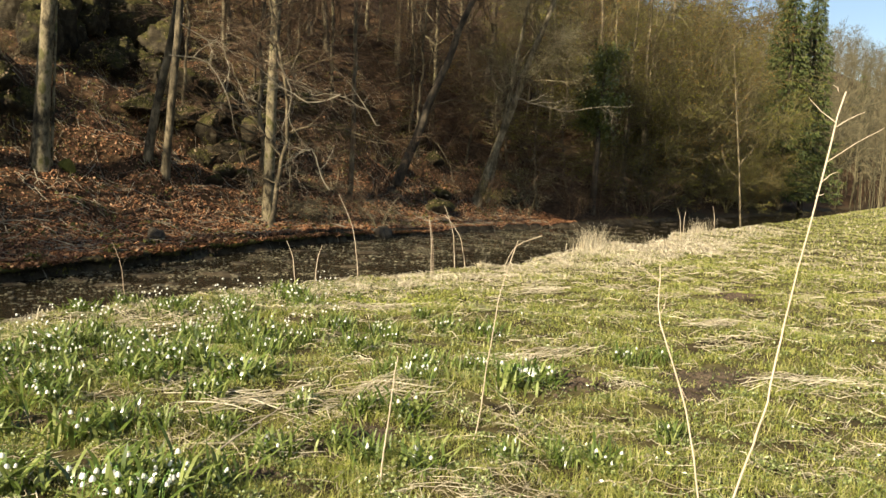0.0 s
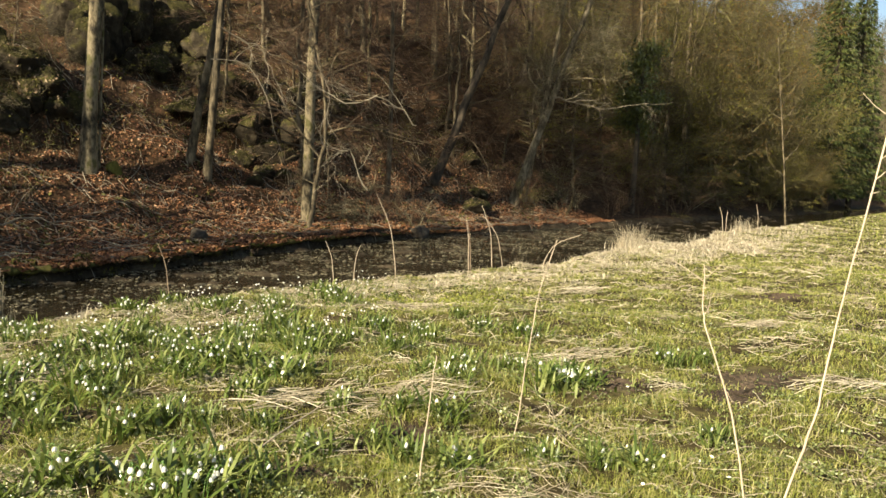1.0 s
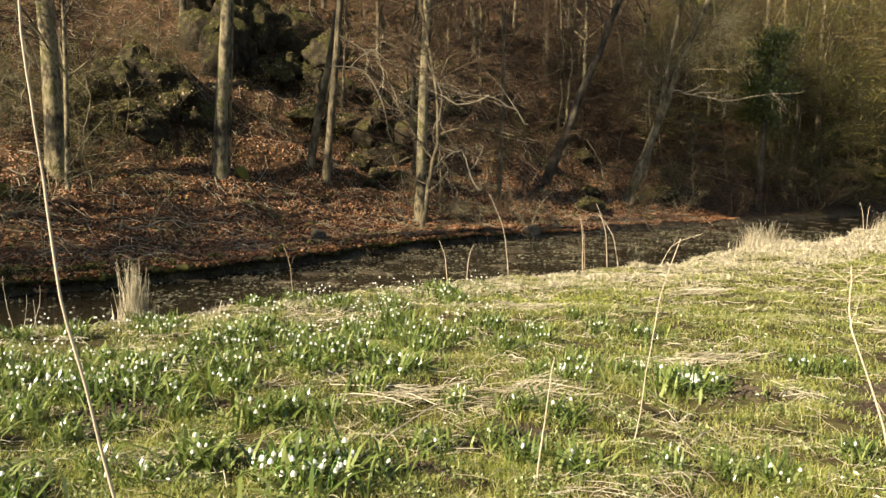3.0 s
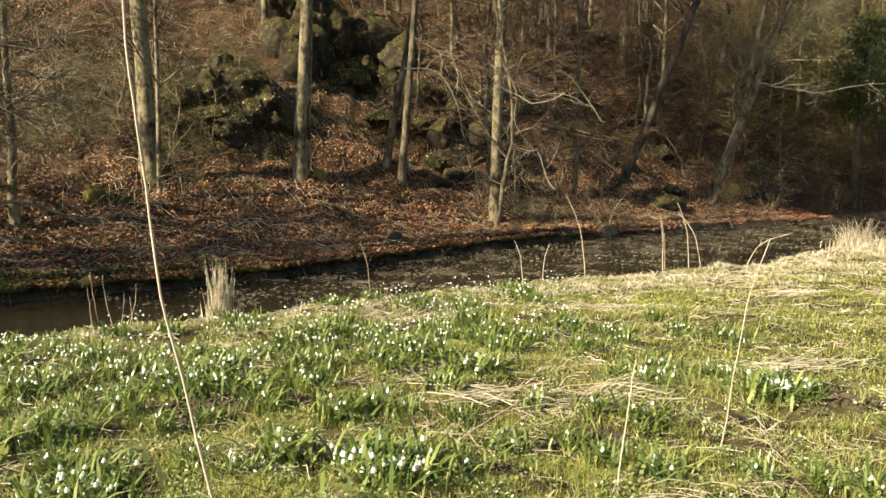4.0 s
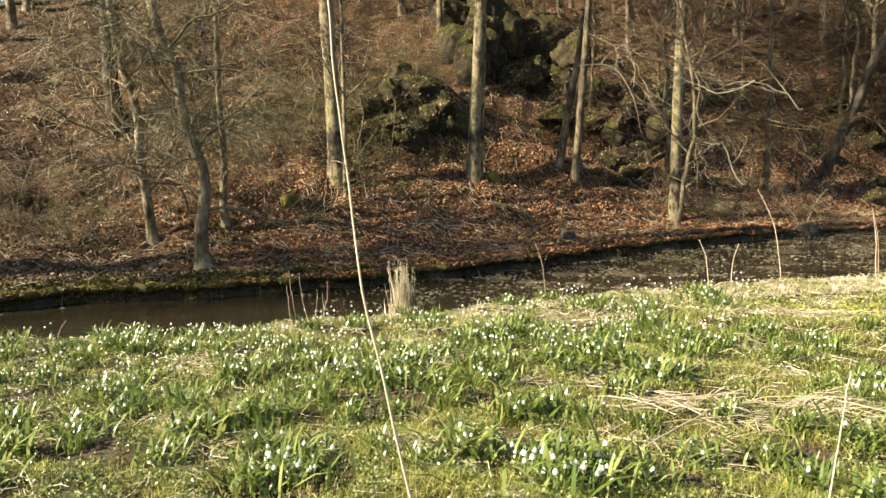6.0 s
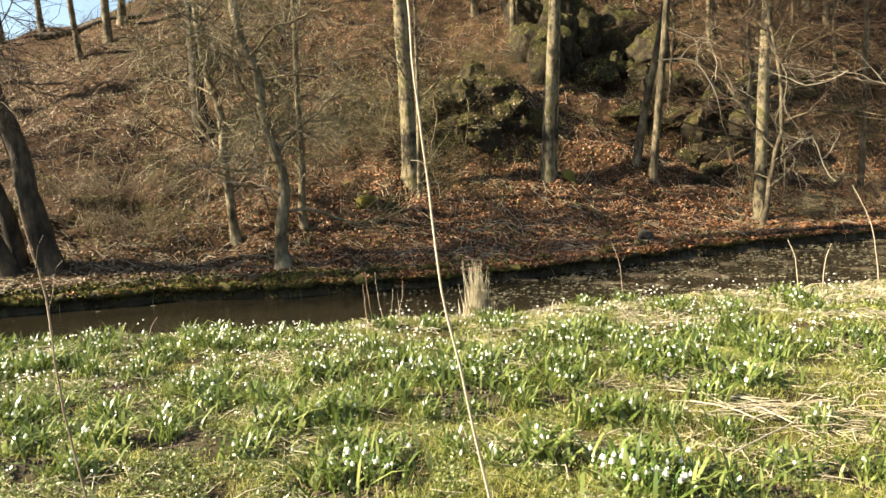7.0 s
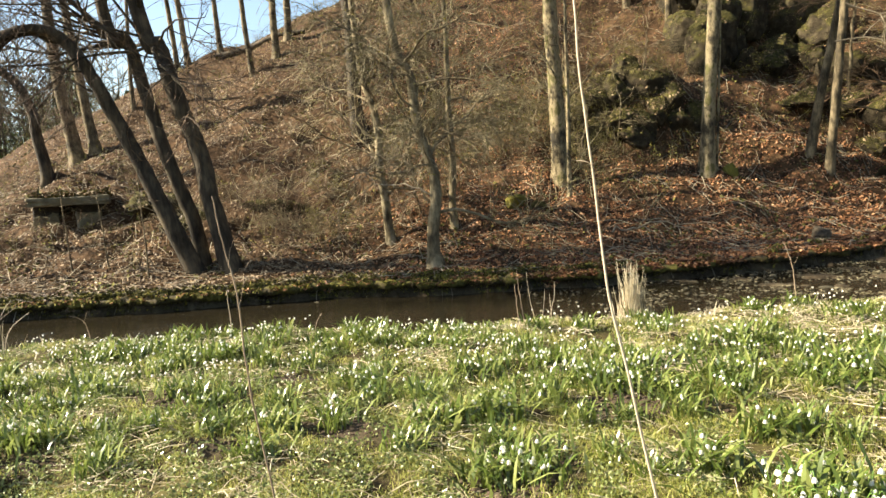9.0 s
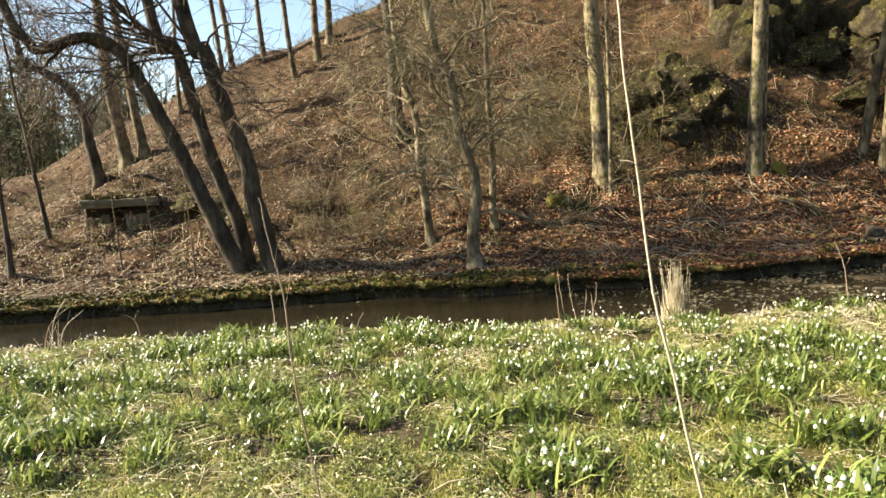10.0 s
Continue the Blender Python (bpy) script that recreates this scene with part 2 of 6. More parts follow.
# ---- mesh helpers ----
def raw_mesh(name, verts, faces, mats, slots=None, smooth=True):
    """A mesh from arrays. faces: one array (n x 3 or n x 4) or a list of such arrays; slots: a material slot for each face."""
    faces = faces if isinstance(faces, list) else [faces]
    faces = [np.asarray(f, np.int32) for f in faces if len(f)]
    me = bpy.data.meshes.new(name)
    verts = np.asarray(verts, np.float32)
    me.vertices.add(len(verts))
    me.vertices.foreach_set("co", verts.ravel())
    loops = np.concatenate([f.ravel() for f in faces])
    counts = np.concatenate([np.full(len(f), f.shape[1], np.int32) for f in faces])
    me.loops.add(len(loops))
    me.loops.foreach_set("vertex_index", loops)
    me.polygons.add(len(counts))
    me.polygons.foreach_set("loop_start", np.concatenate([[0], np.cumsum(counts)[:-1]]).astype(np.int32))
    for m in mats if isinstance(mats, (list, tuple)) else [mats]:
        me.materials.append(m)
    if slots is not None:
        me.polygons.foreach_set("material_index", np.asarray(slots, np.int32))
    me.polygons.foreach_set("use_smooth", np.full(len(counts), smooth))
    me.update(calc_edges=True)
    return me


def put(name, me, parent=None, at=None, label="", category="", group="", kind=""):
    ob = new(name, me)
    if parent:
        ob.parent = parent
    if at is not None:
        ob.matrix_basis = at
    return tagged(ob, label, category, group, kind)


def unit(a):
    return a / np.maximum(np.linalg.norm(a, axis=-1, keepdims=True), 1e-9)


def tubes(P, R, sides):
    """Tapered tubes along m lines of n points: vertices and quads."""
    P, R = np.asarray(P, float), np.asarray(R, float)
    m, n = R.shape
    T = unit(np.gradient(P, axis=1))
    ref = np.where(np.abs(T[..., 2:3]) > 0.9, np.array([1.0, 0, 0]), np.array([0, 0, 1.0]))
    A = unit(np.cross(T, ref))
    B = np.cross(T, A)
    ang = np.arange(sides) * 2 * math.pi / sides
    V = P[:, :, None] + R[:, :, None, None] * (np.cos(ang)[:, None] * A[:, :, None] + np.sin(ang)[:, None] * B[:, :, None])
    i, j, k = np.meshgrid(np.arange(m), np.arange(n - 1), np.arange(sides), indexing="ij")
    a = (i * n + j) * sides
    k2 = (k + 1) % sides
    F = np.stack([a + k, a + k2, a + sides + k2, a + sides + k], -1).reshape(-1, 4)
    return V.reshape(-1, 3), F


class Pile:
    """Gathers arrays of vertices and faces into one mesh."""

    def __init__(self):
        self.v, self.f, self.s, self.n = [], [], [], 0

    def add(self, v, f, slot=0):
        self.v.append(np.asarray(v, float).reshape(-1, 3))
        self.f.append(np.asarray(f) + self.n)
        self.s.append(np.full(len(f), slot))
        self.n += len(self.v[-1])

    def mesh(self, name, mats, smooth=True):
        return raw_mesh(name, np.concatenate(self.v), self.f, mats, np.concatenate(self.s), smooth)


def sprout(rng, P, R, count, span, length, angle, rise, wild, n, shrink=0.6, tip=0.15, least=0.0):
    """Branches off m parent lines: picks places along them and grows count lines of n points each. rise: how they bend up (or droop)."""
    m, k = R.shape
    weight = np.linalg.norm(P[:, -1] - P[:, 0], axis=1)
    who = rng.choice(m, count, p=weight / weight.sum())
    at = rng.uniform(span[0], span[1], count) * (k - 1)
    lo = np.minimum(at.astype(int), k - 2)
    w = (at - lo)[:, None]
    base = P[who, lo] * (1 - w) + P[who, lo + 1] * w
    rad = R[who, lo] * (1 - w[:, 0]) + R[who, lo + 1] * w[:, 0]
    along = unit(P[who, lo + 1] - P[who, lo])
    side = unit(np.cross(along, rng.normal(size=(count, 3))))
    a = np.radians(rng.normal(angle, angle * 0.22, count))[:, None]
    d = along * np.cos(a) + side * np.sin(a)
    size = length * rng.uniform(0.45, 1.15, count) * (1 - 0.45 * (at / (k - 1)))
    out = np.empty((count, n, 3))
    out[:, 0] = base
    for i in range(1, n):
        d = unit(d + wild * rng.normal(size=(count, 3)) + np.array([0, 0, rise]) / n)
        out[:, i] = out[:, i - 1] + d * (size / (n - 1))[:, None]
    r0 = np.maximum(np.minimum(rad * shrink, size * 0.011 + 0.0015), least)
    return out, r0[:, None] * np.linspace(1, tip, n)[None]


def buds(rng, P, count, size):
    """Small leaf buds and catkins on twigs."""
    m, n, _ = P.shape
    who, at = rng.randint(0, m, count), rng.uniform(0.3, 1.0, count) * (n - 1)
    lo = np.minimum(at.astype(int), n - 2)
    w = (at - lo)[:, None]
    c = P[who, lo] * (1 - w) + P[who, lo + 1] * w
    return cards(rng, c, size, size * 0.5)


def cards(rng, c, length, width, flat=0.0, normal=None, fold=0.15):
    """Small bent leaves at the places c, one quad folded on its diagonal each. flat: how much they lie on the ground."""
    count = len(c)
    up = rng.normal(size=(count, 3))
    if normal is not None:
        up = unit(unit(up) * (1 - flat) + normal * flat)
    up = unit(up)
    a = unit(np.cross(up, rng.normal(size=(count, 3))))
    b = np.cross(up, a)
    size = rng.uniform(0.6, 1.3, count)[:, None]
    L, W = a * length * size * 0.5, b * width * size * 0.5
    bend = up * (fold * length) * rng.uniform(-1, 1, count)[:, None]
    V = np.stack([c - L, c + W + bend, c + L, c - W + bend], 1)
    i = np.arange(count)[:, None] * 4
    return V.reshape(-1, 3), np.concatenate([i + [0, 1, 2], i + [0, 2, 3]])


def line(points, wiggle=0.0, n=14, seed=0):
    """A smooth line of n points through the few given."""
    pts = np.asarray(points, float)
    q = np.linspace(0, len(pts) - 1, n)
    if len(pts) > 2:
        lo = np.clip(q.astype(int), 0, len(pts) - 2)
        w = (q - lo)[:, None]
        a, b, c, d = pts[np.clip(lo - 1, 0, None)], pts[lo], pts[lo + 1], pts[np.clip(lo + 2, None, len(pts) - 1)]
        out = 0.5 * (2 * b + (c - a) * w + (2 * a - 5 * b + 4 * c - d) * w ** 2 + (3 * b - a - 3 * c + d) * w ** 3)
    else:
        out = pts[0] + (pts[1] - pts[0]) * q[:, None]
    r = np.random.RandomState(seed)
    off = np.cumsum(r.normal(size=(n, 3)), 0)
    off -= np.linspace(0, 1, n)[:, None] * off[-1] * 0.5 + off[0]
    return out + wiggle * off


def blob(rng, size, rough=0.25, cuts=2, squash=(1, 1, 1), planes=6):
    """A broken, uneven stone: vertices and triangles."""
    bm = bmesh.new()
    bmesh.ops.create_icosphere(bm, subdivisions=cuts, radius=1.0)
    v = np.array([x.co[:] for x in bm.verts])
    f = np.array([[x.index for x in y.verts] for y in bm.faces])
    bm.free()
    for _ in range(planes):
        nrm = unit(rng.normal(size=3))
        d = rng.uniform(0.5, 0.88)
        over = np.maximum(v @ nrm - d, 0)
        v = v - over[:, None] * nrm * 0.9
    off = Vector(rng.uniform(-9, 9, 3))
    v = v * (1 + rough * np.array([noise.noise(Vector(p) * 1.7 + off) + 0.6 * noise.noise(Vector(p) * 4.5 + off) for p in v])[:, None])
    return v * size * np.array(squash), f
# ---- the lie of the land ----
# u runs along the stream, v across it from the meadow to the wooded hill.
SU, CU = math.sin(radians(27.0)), math.cos(radians(27.0))
EDGE_U = (-60, -8, -5, -1.9, 0.2, 2.6, 4.8, 6.5, 8.9, 11.1, 13.5, 15.6, 19.6, 26, 33, 60, 200)
EDGE_NEAR = (7.1, 7.3, 7.25, 7.15, 6.75, 6.75, 6.75, 6.65, 6.25, 6.15, 6.4, 5.85, 6.5, 6.4, 6.5, 6.9, 6.9)
EDGE_FAR = (12.7, 12.7, 12.7, 13.0, 12.5, 12.4, 12.45, 12.6, 12.9, 13.0, 13.0, 13.1, 13.1, 12.6, 12.2, 11.8, 11.8)


def to_uv(x, y):
    return CU * x + SU * y, CU * y - SU * x


def wave(x, y, seed, size):
    """Smooth rolling noise between about -1 and 1."""
    r = np.random.RandomState(seed)
    out = 0.0
    for i in range(7):
        a, k, p = r.uniform(0, 6.283), r.uniform(0.6, 2.2) * 6.283 / size, r.uniform(0, 6.283)
        out = out + np.sin(k * (x * math.cos(a) + y * math.sin(a)) + p + 0.8 * np.sin(0.37 * k * (y * math.cos(a) - x * math.sin(a)) + 2 * p))
    return out / 4.0


def step01(a, b, x):
    q = np.clip((x - a) / (b - a), 0, 1)
    return q * q * (3 - 2 * q)


def water_level(u):
    return -0.6 + 0.3 * step01(2.0, 16.0, u)


def soft_plus(x, w):
    return w * np.logaddexp(0, x / w)


def height(x, y):
    """Height of the ground: meadow, stream bed, bank and hillside."""
    x, y = np.asarray(x, float), np.asarray(y, float)
    u, v = to_uv(x, y)
    vn = np.interp(u, EDGE_U, EDGE_NEAR) + 0.12 * wave(x, y, 3, 1.6)
    vf = np.interp(u, EDGE_U, EDGE_FAR) + 0.12 * wave(x, y, 4, 1.9)
    wl = water_level(u)
    far = np.hypot(x, y)
    meadow = 0.045 * wave(x, y, 1, 2.6) + 0.02 * wave(x, y, 2, 0.7) + 0.10 * step01(10, 14, u) * step01(4.5, 6.5, v)
    meadow = meadow + 0.3 * step01(40, 120, far)
    bed = wl - 0.16 + 0.07 * wave(x, y, 5, 1.1)
    s = v - vf
    across = (v - vn) / (vf - vn)
    bed = bed + 0.2 * step01(2.5, 6, u) * step01(0.25, 0.6, across) * np.clip(0.4 + 0.7 * wave(x, y, 37, 1.7) + 0.3 * wave(x, y, 38, 0.45), 0, 1.2)
    bed = np.minimum(bed, wl + 0.03 + 0.012 * wave(x, y, 39, 0.35))
    k = 0.30 + 0.20 * step01(-9, 3, u) + 0.10 * step01(4, 12, u)
    hill = wl + 0.30 - 0.17 * step01(12, 18, u) + 0.09 * np.clip(s, 0, None) + k * soft_plus(s - 1.6, 0.5)
    hill = hill + 0.10 * wave(x, y, 6, 3.0) * step01(0.3, 2.5, s) + 0.35 * wave(x, y, 7, 9.0) * step01(3, 9, s) + 0.03 * wave(x, y, 8, 0.8)
    crest = 8.1 + 0.85 * (x + 25.0) + 0.4 * wave(x, y, 9, 8.0)
    crest = np.maximum(crest, 2.5 + 0.1 * wave(x, y, 9, 8.0))
    # a rocky bluff, a rounded leafy ledge beside it with a dip behind, and knolls further along
    hill = hill + 1.5 * np.exp(-(((x + 3.3) / 1.5) ** 2) ** 1.5 - (((y - 19.7) / 1.5) ** 2) ** 1.5) - 0.35 * np.exp(-((x + 2.1) / 0.45) ** 2 - ((y - 18.3) / 0.5) ** 2)
    hill = hill + 0.62 * np.exp(-((x + 0.1) / 1.6) ** 2 - ((y - 19.3) / 0.75) ** 2) - 0.35 * np.exp(-((x - 0.7) / 1.3) ** 2 - ((y - 21.0) / 0.6) ** 2) + 0.4 * np.exp(-((x + 0.3) / 1.2) ** 2 - ((y - 22.2) / 0.7) ** 2)
    hill = hill - 0.7 * np.exp(-((x - 0.2 - 0.35 * (y - 24.0)) / 0.9) ** 2) * step01(22.0, 23.2, y) * step01(29, 27, y)
    rugged = step01(7, 12, u) * step01(2.0, 4.5, s) * step01(60, 40, u)
    hill = hill + rugged * (0.34 * wave(x, y, 81, 3.6) + 0.14 * wave(x, y, 82, 1.5))
    hill = hill + (0.09 + 0.08 * step01(2, -2, u)) * wave(x, y, 83, 1.7) * step01(1.5, 4.0, s) * step01(34, 26, far)
    hill = hill - soft_plus(hill - crest, 0.5)
    hill = hill + np.interp(np.degrees(np.arctan2(-x, y)), (20, 33, 39, 44.6, 47.3, 52.4, 54.8, 59, 70), (0, 1.0, 1.2, 0.55, 0, -0.45, -0.95, -1.6, -1.5)) * step01(19, 31, far) * (far < 90)
    z = meadow + (bed - meadow) * step01(-0.25, 0.45, v - vn)
    return z + (hill - z) * step01(-0.12, 0.10, s)

# ---- ground, water and far hills ----
def far_hills(x, y):
    """Wooded hills that close the valley."""
    far, az = np.hypot(x, y), np.degrees(np.arctan2(-x, y))
    top = 15 + 33 * step01(-20, -50, az) - 2.4 * np.clip(-52 - az, 0, 12) + 2 * wave(x, y, 11, 160)
    return top * step01(105, 285, far)


def land(x, y):
    z = height(x, y)
    return np.maximum(z, far_hills(x, y) + np.minimum(z, 0.3))


SOIL = ((-0.78, 4.19, 0.47), (4.23, 3.64, 0.68), (1.27, 3.43, 0.34), (-3.9, 3.38, 0.47), (-3.54, 3.54, 0.41), (-2.36, 3.17, 0.54), (-0.9, 4.18, 0.41), (-1.12, 2.86, 0.41), (7.43, 6.24, 0.47), (-4.08, 2.12, 0.47), (2.95, 3.8, 0.41), (0.55, 3.2, 0.34), (-2.9, 2.75, 0.4), (-3.3, 4.1, 0.35), (3.6, 3.3, 0.4))


def bare(x, y):
    out = np.zeros_like(x)
    for sx, sy, k in SOIL:
        out = np.maximum(out, 1 - step01(0.35 * k, 1.1 * k, np.hypot(x - sx, (y - sy) * 1.5) + 0.08 * wave(x, y, 41, 0.5)))
    return out


def build_ground():
    az = np.radians(np.concatenate([np.arange(-180, -66, 6), np.arange(-66, 70, 0.36), np.arange(70, 180, 6)]))
    r = np.concatenate([[0.0, 0.6, 1.2], np.geomspace(1.8, 42, 270), np.geomspace(43, 1500, 60)])
    A, Rr = np.meshgrid(az, r, indexing="ij")
    x, y = -np.sin(A) * Rr, np.cos(A) * Rr
    z = land(x, y)
    na, nr = A.shape
    i, j = np.meshgrid(np.arange(na), np.arange(nr - 1), indexing="ij")
    i2 = (i + 1) % na
    F = np.stack([i * nr + j, i * nr + j + 1, i2 * nr + j + 1, i2 * nr + j], -1).reshape(-1, 4)
    me = raw_mesh("ground", np.stack([x, y, z], -1).reshape(-1, 3), F, GROUND)
    u, v = to_uv(x, y)
    s = v - np.interp(u, EDGE_U, EDGE_FAR)
    q = v - np.interp(u, EDGE_U, EDGE_NEAR)
    woods = np.maximum(step01(0.2, 0.42, s + 0.1 * wave(x, y, 12, 0.9)), step01(100, 130, Rr))
    for key, val in (("litter", woods), ("bed", np.maximum(step01(-0.1, 0.3, q) * (1 - step01(0.2, 0.42, s)), bare(x, y)))):
        at = me.attributes.new(key, "FLOAT", "POINT")
        at.data.foreach_set("value", val.ravel().astype(np.float32))
    put("ground", me, label="meadow, stream bed and leaf-covered hillside", category="ground", kind="structure")


def build_water():
    u = np.concatenate([np.linspace(-40, 40, 200), np.linspace(42, 130, 40)])
    w = np.linspace(-0.2, 1.2, 14)
    U, W = np.meshgrid(u, w, indexing="ij")
    vn, vf = np.interp(U, EDGE_U, EDGE_NEAR), np.interp(U, EDGE_U, EDGE_FAR)
    V = vn + (vf - vn) * W
    x, y = CU * U - SU * V, SU * U + CU * V
    z = water_level(U) + 0.012 * wave(x, y, 21, 0.8) + 0.02 * wave(x, y, 22, 0.35) * step01(5, 9, U)
    a, b = U.shape
    i, j = np.meshgrid(np.arange(a - 1), np.arange(b - 1), indexing="ij")
    F = np.stack([i * b + j, (i + 1) * b + j, (i + 1) * b + j + 1, i * b + j + 1], -1).reshape(-1, 4)
    put("water", raw_mesh("water", np.stack([x, y, z], -1).reshape(-1, 3), F, WATER), label="shallow brown stream with ripples in the sun", category="water", kind="structure")


build_ground()
build_water()


def on_land(x, y, lift=0.0):
    return np.array([x, y, float(land(x, y)) + lift])


def normals(x, y, e=0.08):
    dx, dy = (land(x + e, y) - land(x - e, y)) / (2 * e), (land(x, y + e) - land(x, y - e)) / (2 * e)
    return unit(np.stack([-dx, -dy, np.ones_like(dx)], -1))


def from_uv(u, v):
    return CU * u - SU * v, SU * u + CU * v

# ---- trees ----
def tree(name, x, y, girth, lean, tall, bark, twig=TWIG, seed=0, limbs=18, branches=110, twigs=900, first=0.3, droop=0.5, label="", group="", bends=None, reach=0.3, flare=1.3, bud=0, rough=0.04, path=None, fine_twig=0.0042, crook=1.0):
    """A bare tree: a flared, slightly crooked trunk, limbs, branches and twigs. lean: metres sideways per metre up; bends: offsets (height, dx, dy) on top."""
    rng = np.random.RandomState(seed)
    root = put(name, None, at=Matrix.Translation((x, y, float(land(x, y)))), label=label, category="tree", group=group)
    hs = np.linspace(-0.25, tall, 22)
    P = np.stack([lean[0] * hs, lean[1] * hs, hs], -1)
    if bends:
        bh, bx, by = zip(*bends)
        P[:, 0] += np.interp(hs, bh, bx)
        P[:, 1] += np.interp(hs, bh, by)
    if path:
        first_step = np.array(path[0])
        P = line([tuple(first_step * -0.3)] + path, 0.0, 22)
        hs = np.concatenate([[0], np.cumsum(np.linalg.norm(np.diff(P, axis=0), axis=1))]) - 0.25
        tall = hs[-1]
    off = np.cumsum(rng.normal(size=(22, 2)), 0) * rough * girth * 2.2
    P[:, :2] += off - off[1]
    R = 0.5 * girth * (1 - 0.72 * np.clip(hs / tall, 0, 1) ** 0.85) + 0.5 * girth * (flare - 1) * np.exp(-np.clip(hs + 0.05, 0, None) * 5.0)
    fine = np.linspace(0, 21, 64)
    P2 = np.stack([np.interp(fine, np.arange(22), P[:, i]) for i in range(3)], -1)
    for _ in range(2):
        P2[1:-1] = (P2[:-2] + 2 * P2[1:-1] + P2[2:]) / 4
    R2 = np.interp(fine, np.arange(22), R)
    V, F = tubes(P2[None], R2[None], 12)
    V = V.reshape(64, 12, 3)
    ridge = 1 + 0.10 * np.sin(np.arange(12) * 2 * math.pi * 5 / 12 + seed)[None, :] * np.exp(-np.clip(P2[:, 2], 0, None) * 2.5)[:, None] + 0.05 * rng.normal(size=(64, 12))
    V = P2[:, None] + (V - P2[:, None]) * ridge[..., None]
    put("trunk", raw_mesh("trunk", V.reshape(-1, 3), F, bark), root)
    T, TR = P2[None, ::3], R2[None, ::3]
    span = (first, 0.98)
    L, LR = sprout(rng, T, TR, limbs, span, tall * reach, 58, 0.5 / crook, 0.13 * crook, 9, 0.55)
    B, BR = sprout(rng, L, LR, branches, (0.2, 1.0), tall * reach * 0.42, 48, 0.1, 0.16 * crook, 7, 0.6)
    W, WR = sprout(rng, np.concatenate([B[:, ::2], L[:, ::3][:, :4] if L[:, ::3].shape[1] >= 4 else B[:0, ::2]]), np.concatenate([BR[:, ::2], LR[:, ::3][:, :4] if LR[:, ::3].shape[1] >= 4 else BR[:0, ::2]]), twigs, (0.15, 1.0), tall * reach * 0.22 + 0.25, 45, -droop * 0.4, 0.2, 5, 0.6, 0.5, fine_twig)
    pile = Pile()
    pile.add(*tubes(L, LR, 6))
    pile.add(*tubes(B, BR, 4))
    pile.add(*tubes(W, WR, 3), slot=1)
    if bud:
        pile.add(*buds(rng, W, bud, 0.045), slot=2)
    put("crown", pile.mesh("crown", [bark, twig, BUD]), root)
    return root


def layered_tree(name, seed, tall, girth, bark, twig, boughs=30, twigs=1200, bud=0, budding=BUD, first=0.12, reach=0.42, label="", group="", fine=0.006):
    """A slender tree whose thin boughs stand out level in tiers, with flat sprays of twigs; its foot at the origin."""
    rng = np.random.RandomState(seed)
    root = put(name, None, label=label, category="tree", group=group)
    P = line([(0, 0, -0.3), (rng.normal() * 0.2, rng.normal() * 0.2, tall * 0.4), (rng.normal() * 0.5, rng.normal() * 0.5, tall)], 0.05, 24, seed)
    R = 0.5 * girth * np.linspace(1, 0.12, 24) + 0.25 * girth * np.exp(-np.linspace(0, tall, 24) * 4)
    put("trunk", raw_mesh("trunk", *tubes(P[None], R[None], 9), bark), root)
    L, LR = sprout(rng, P[None], R[None], boughs, (first, 1.0), tall * reach, 78, -0.25, 0.16, 10, 0.5, 0.15, 0.006)
    B, BR = sprout(rng, L, LR, boughs * 7, (0.15, 1.0), tall * reach * 0.42, 48, -0.1, 0.17, 7, 0.65, 0.3, fine)
    B[:, :, 2] = B[:, :1, 2] + (B[:, :, 2] - B[:, :1, 2]) * 0.5
    W, WR = sprout(rng, B, BR, twigs, (0.1, 1.0), tall * reach * 0.2 + 0.15, 45, -0.15, 0.2, 4, 0.7, 0.5, fine * 0.75)
    W[:, :, 2] = W[:, :1, 2] + (W[:, :, 2] - W[:, :1, 2]) * 0.6
    pile = Pile()
    pile.add(*tubes(L, LR, 5))
    pile.add(*tubes(B, BR, 3), slot=1)
    pile.add(*tubes(W, WR, 3), slot=1)
    if bud:
        pile.add(*buds(rng, np.concatenate([W, B[:, [1, 2, 4, 6]]]), bud, 0.075), slot=2)
    put("crown", pile.mesh("crown", [bark, twig, budding]), root)
    return root


def dead_branch(root_name, points, thick, seed, label, forks=8, material_=TWIG_PALE):
    """A long bare bough with side twigs, hanging out from the wood."""
    rng = np.random.RandomState(seed)
    P = line(points, 0.045, 16, seed)
    R = np.linspace(thick, thick * 0.2, 16)
    B, BR = sprout(rng, P[None], R[None], forks, (0.1, 1.0), 1.5, 50, -0.2, 0.22, 8, 0.7, 0.3, 0.005)
    root = put(root_name, raw_mesh(root_name, *tubes(P[None], R[None], 6), material_), label=label, category="branch")
    for i in range(forks):
        W, WR = sprout(rng, B[i:i + 1], BR[i:i + 1], 7, (0.1, 1.0), 0.65, 45, -0.1, 0.24, 5, 0.7, 0.5, 0.0034)
        pile = Pile()
        pile.add(*tubes(B[i:i + 1], BR[i:i + 1], 4))
        pile.add(*tubes(W, WR, 3))
        put("side_branch", pile.mesh("side_branch", material_), root, kind="stuff")


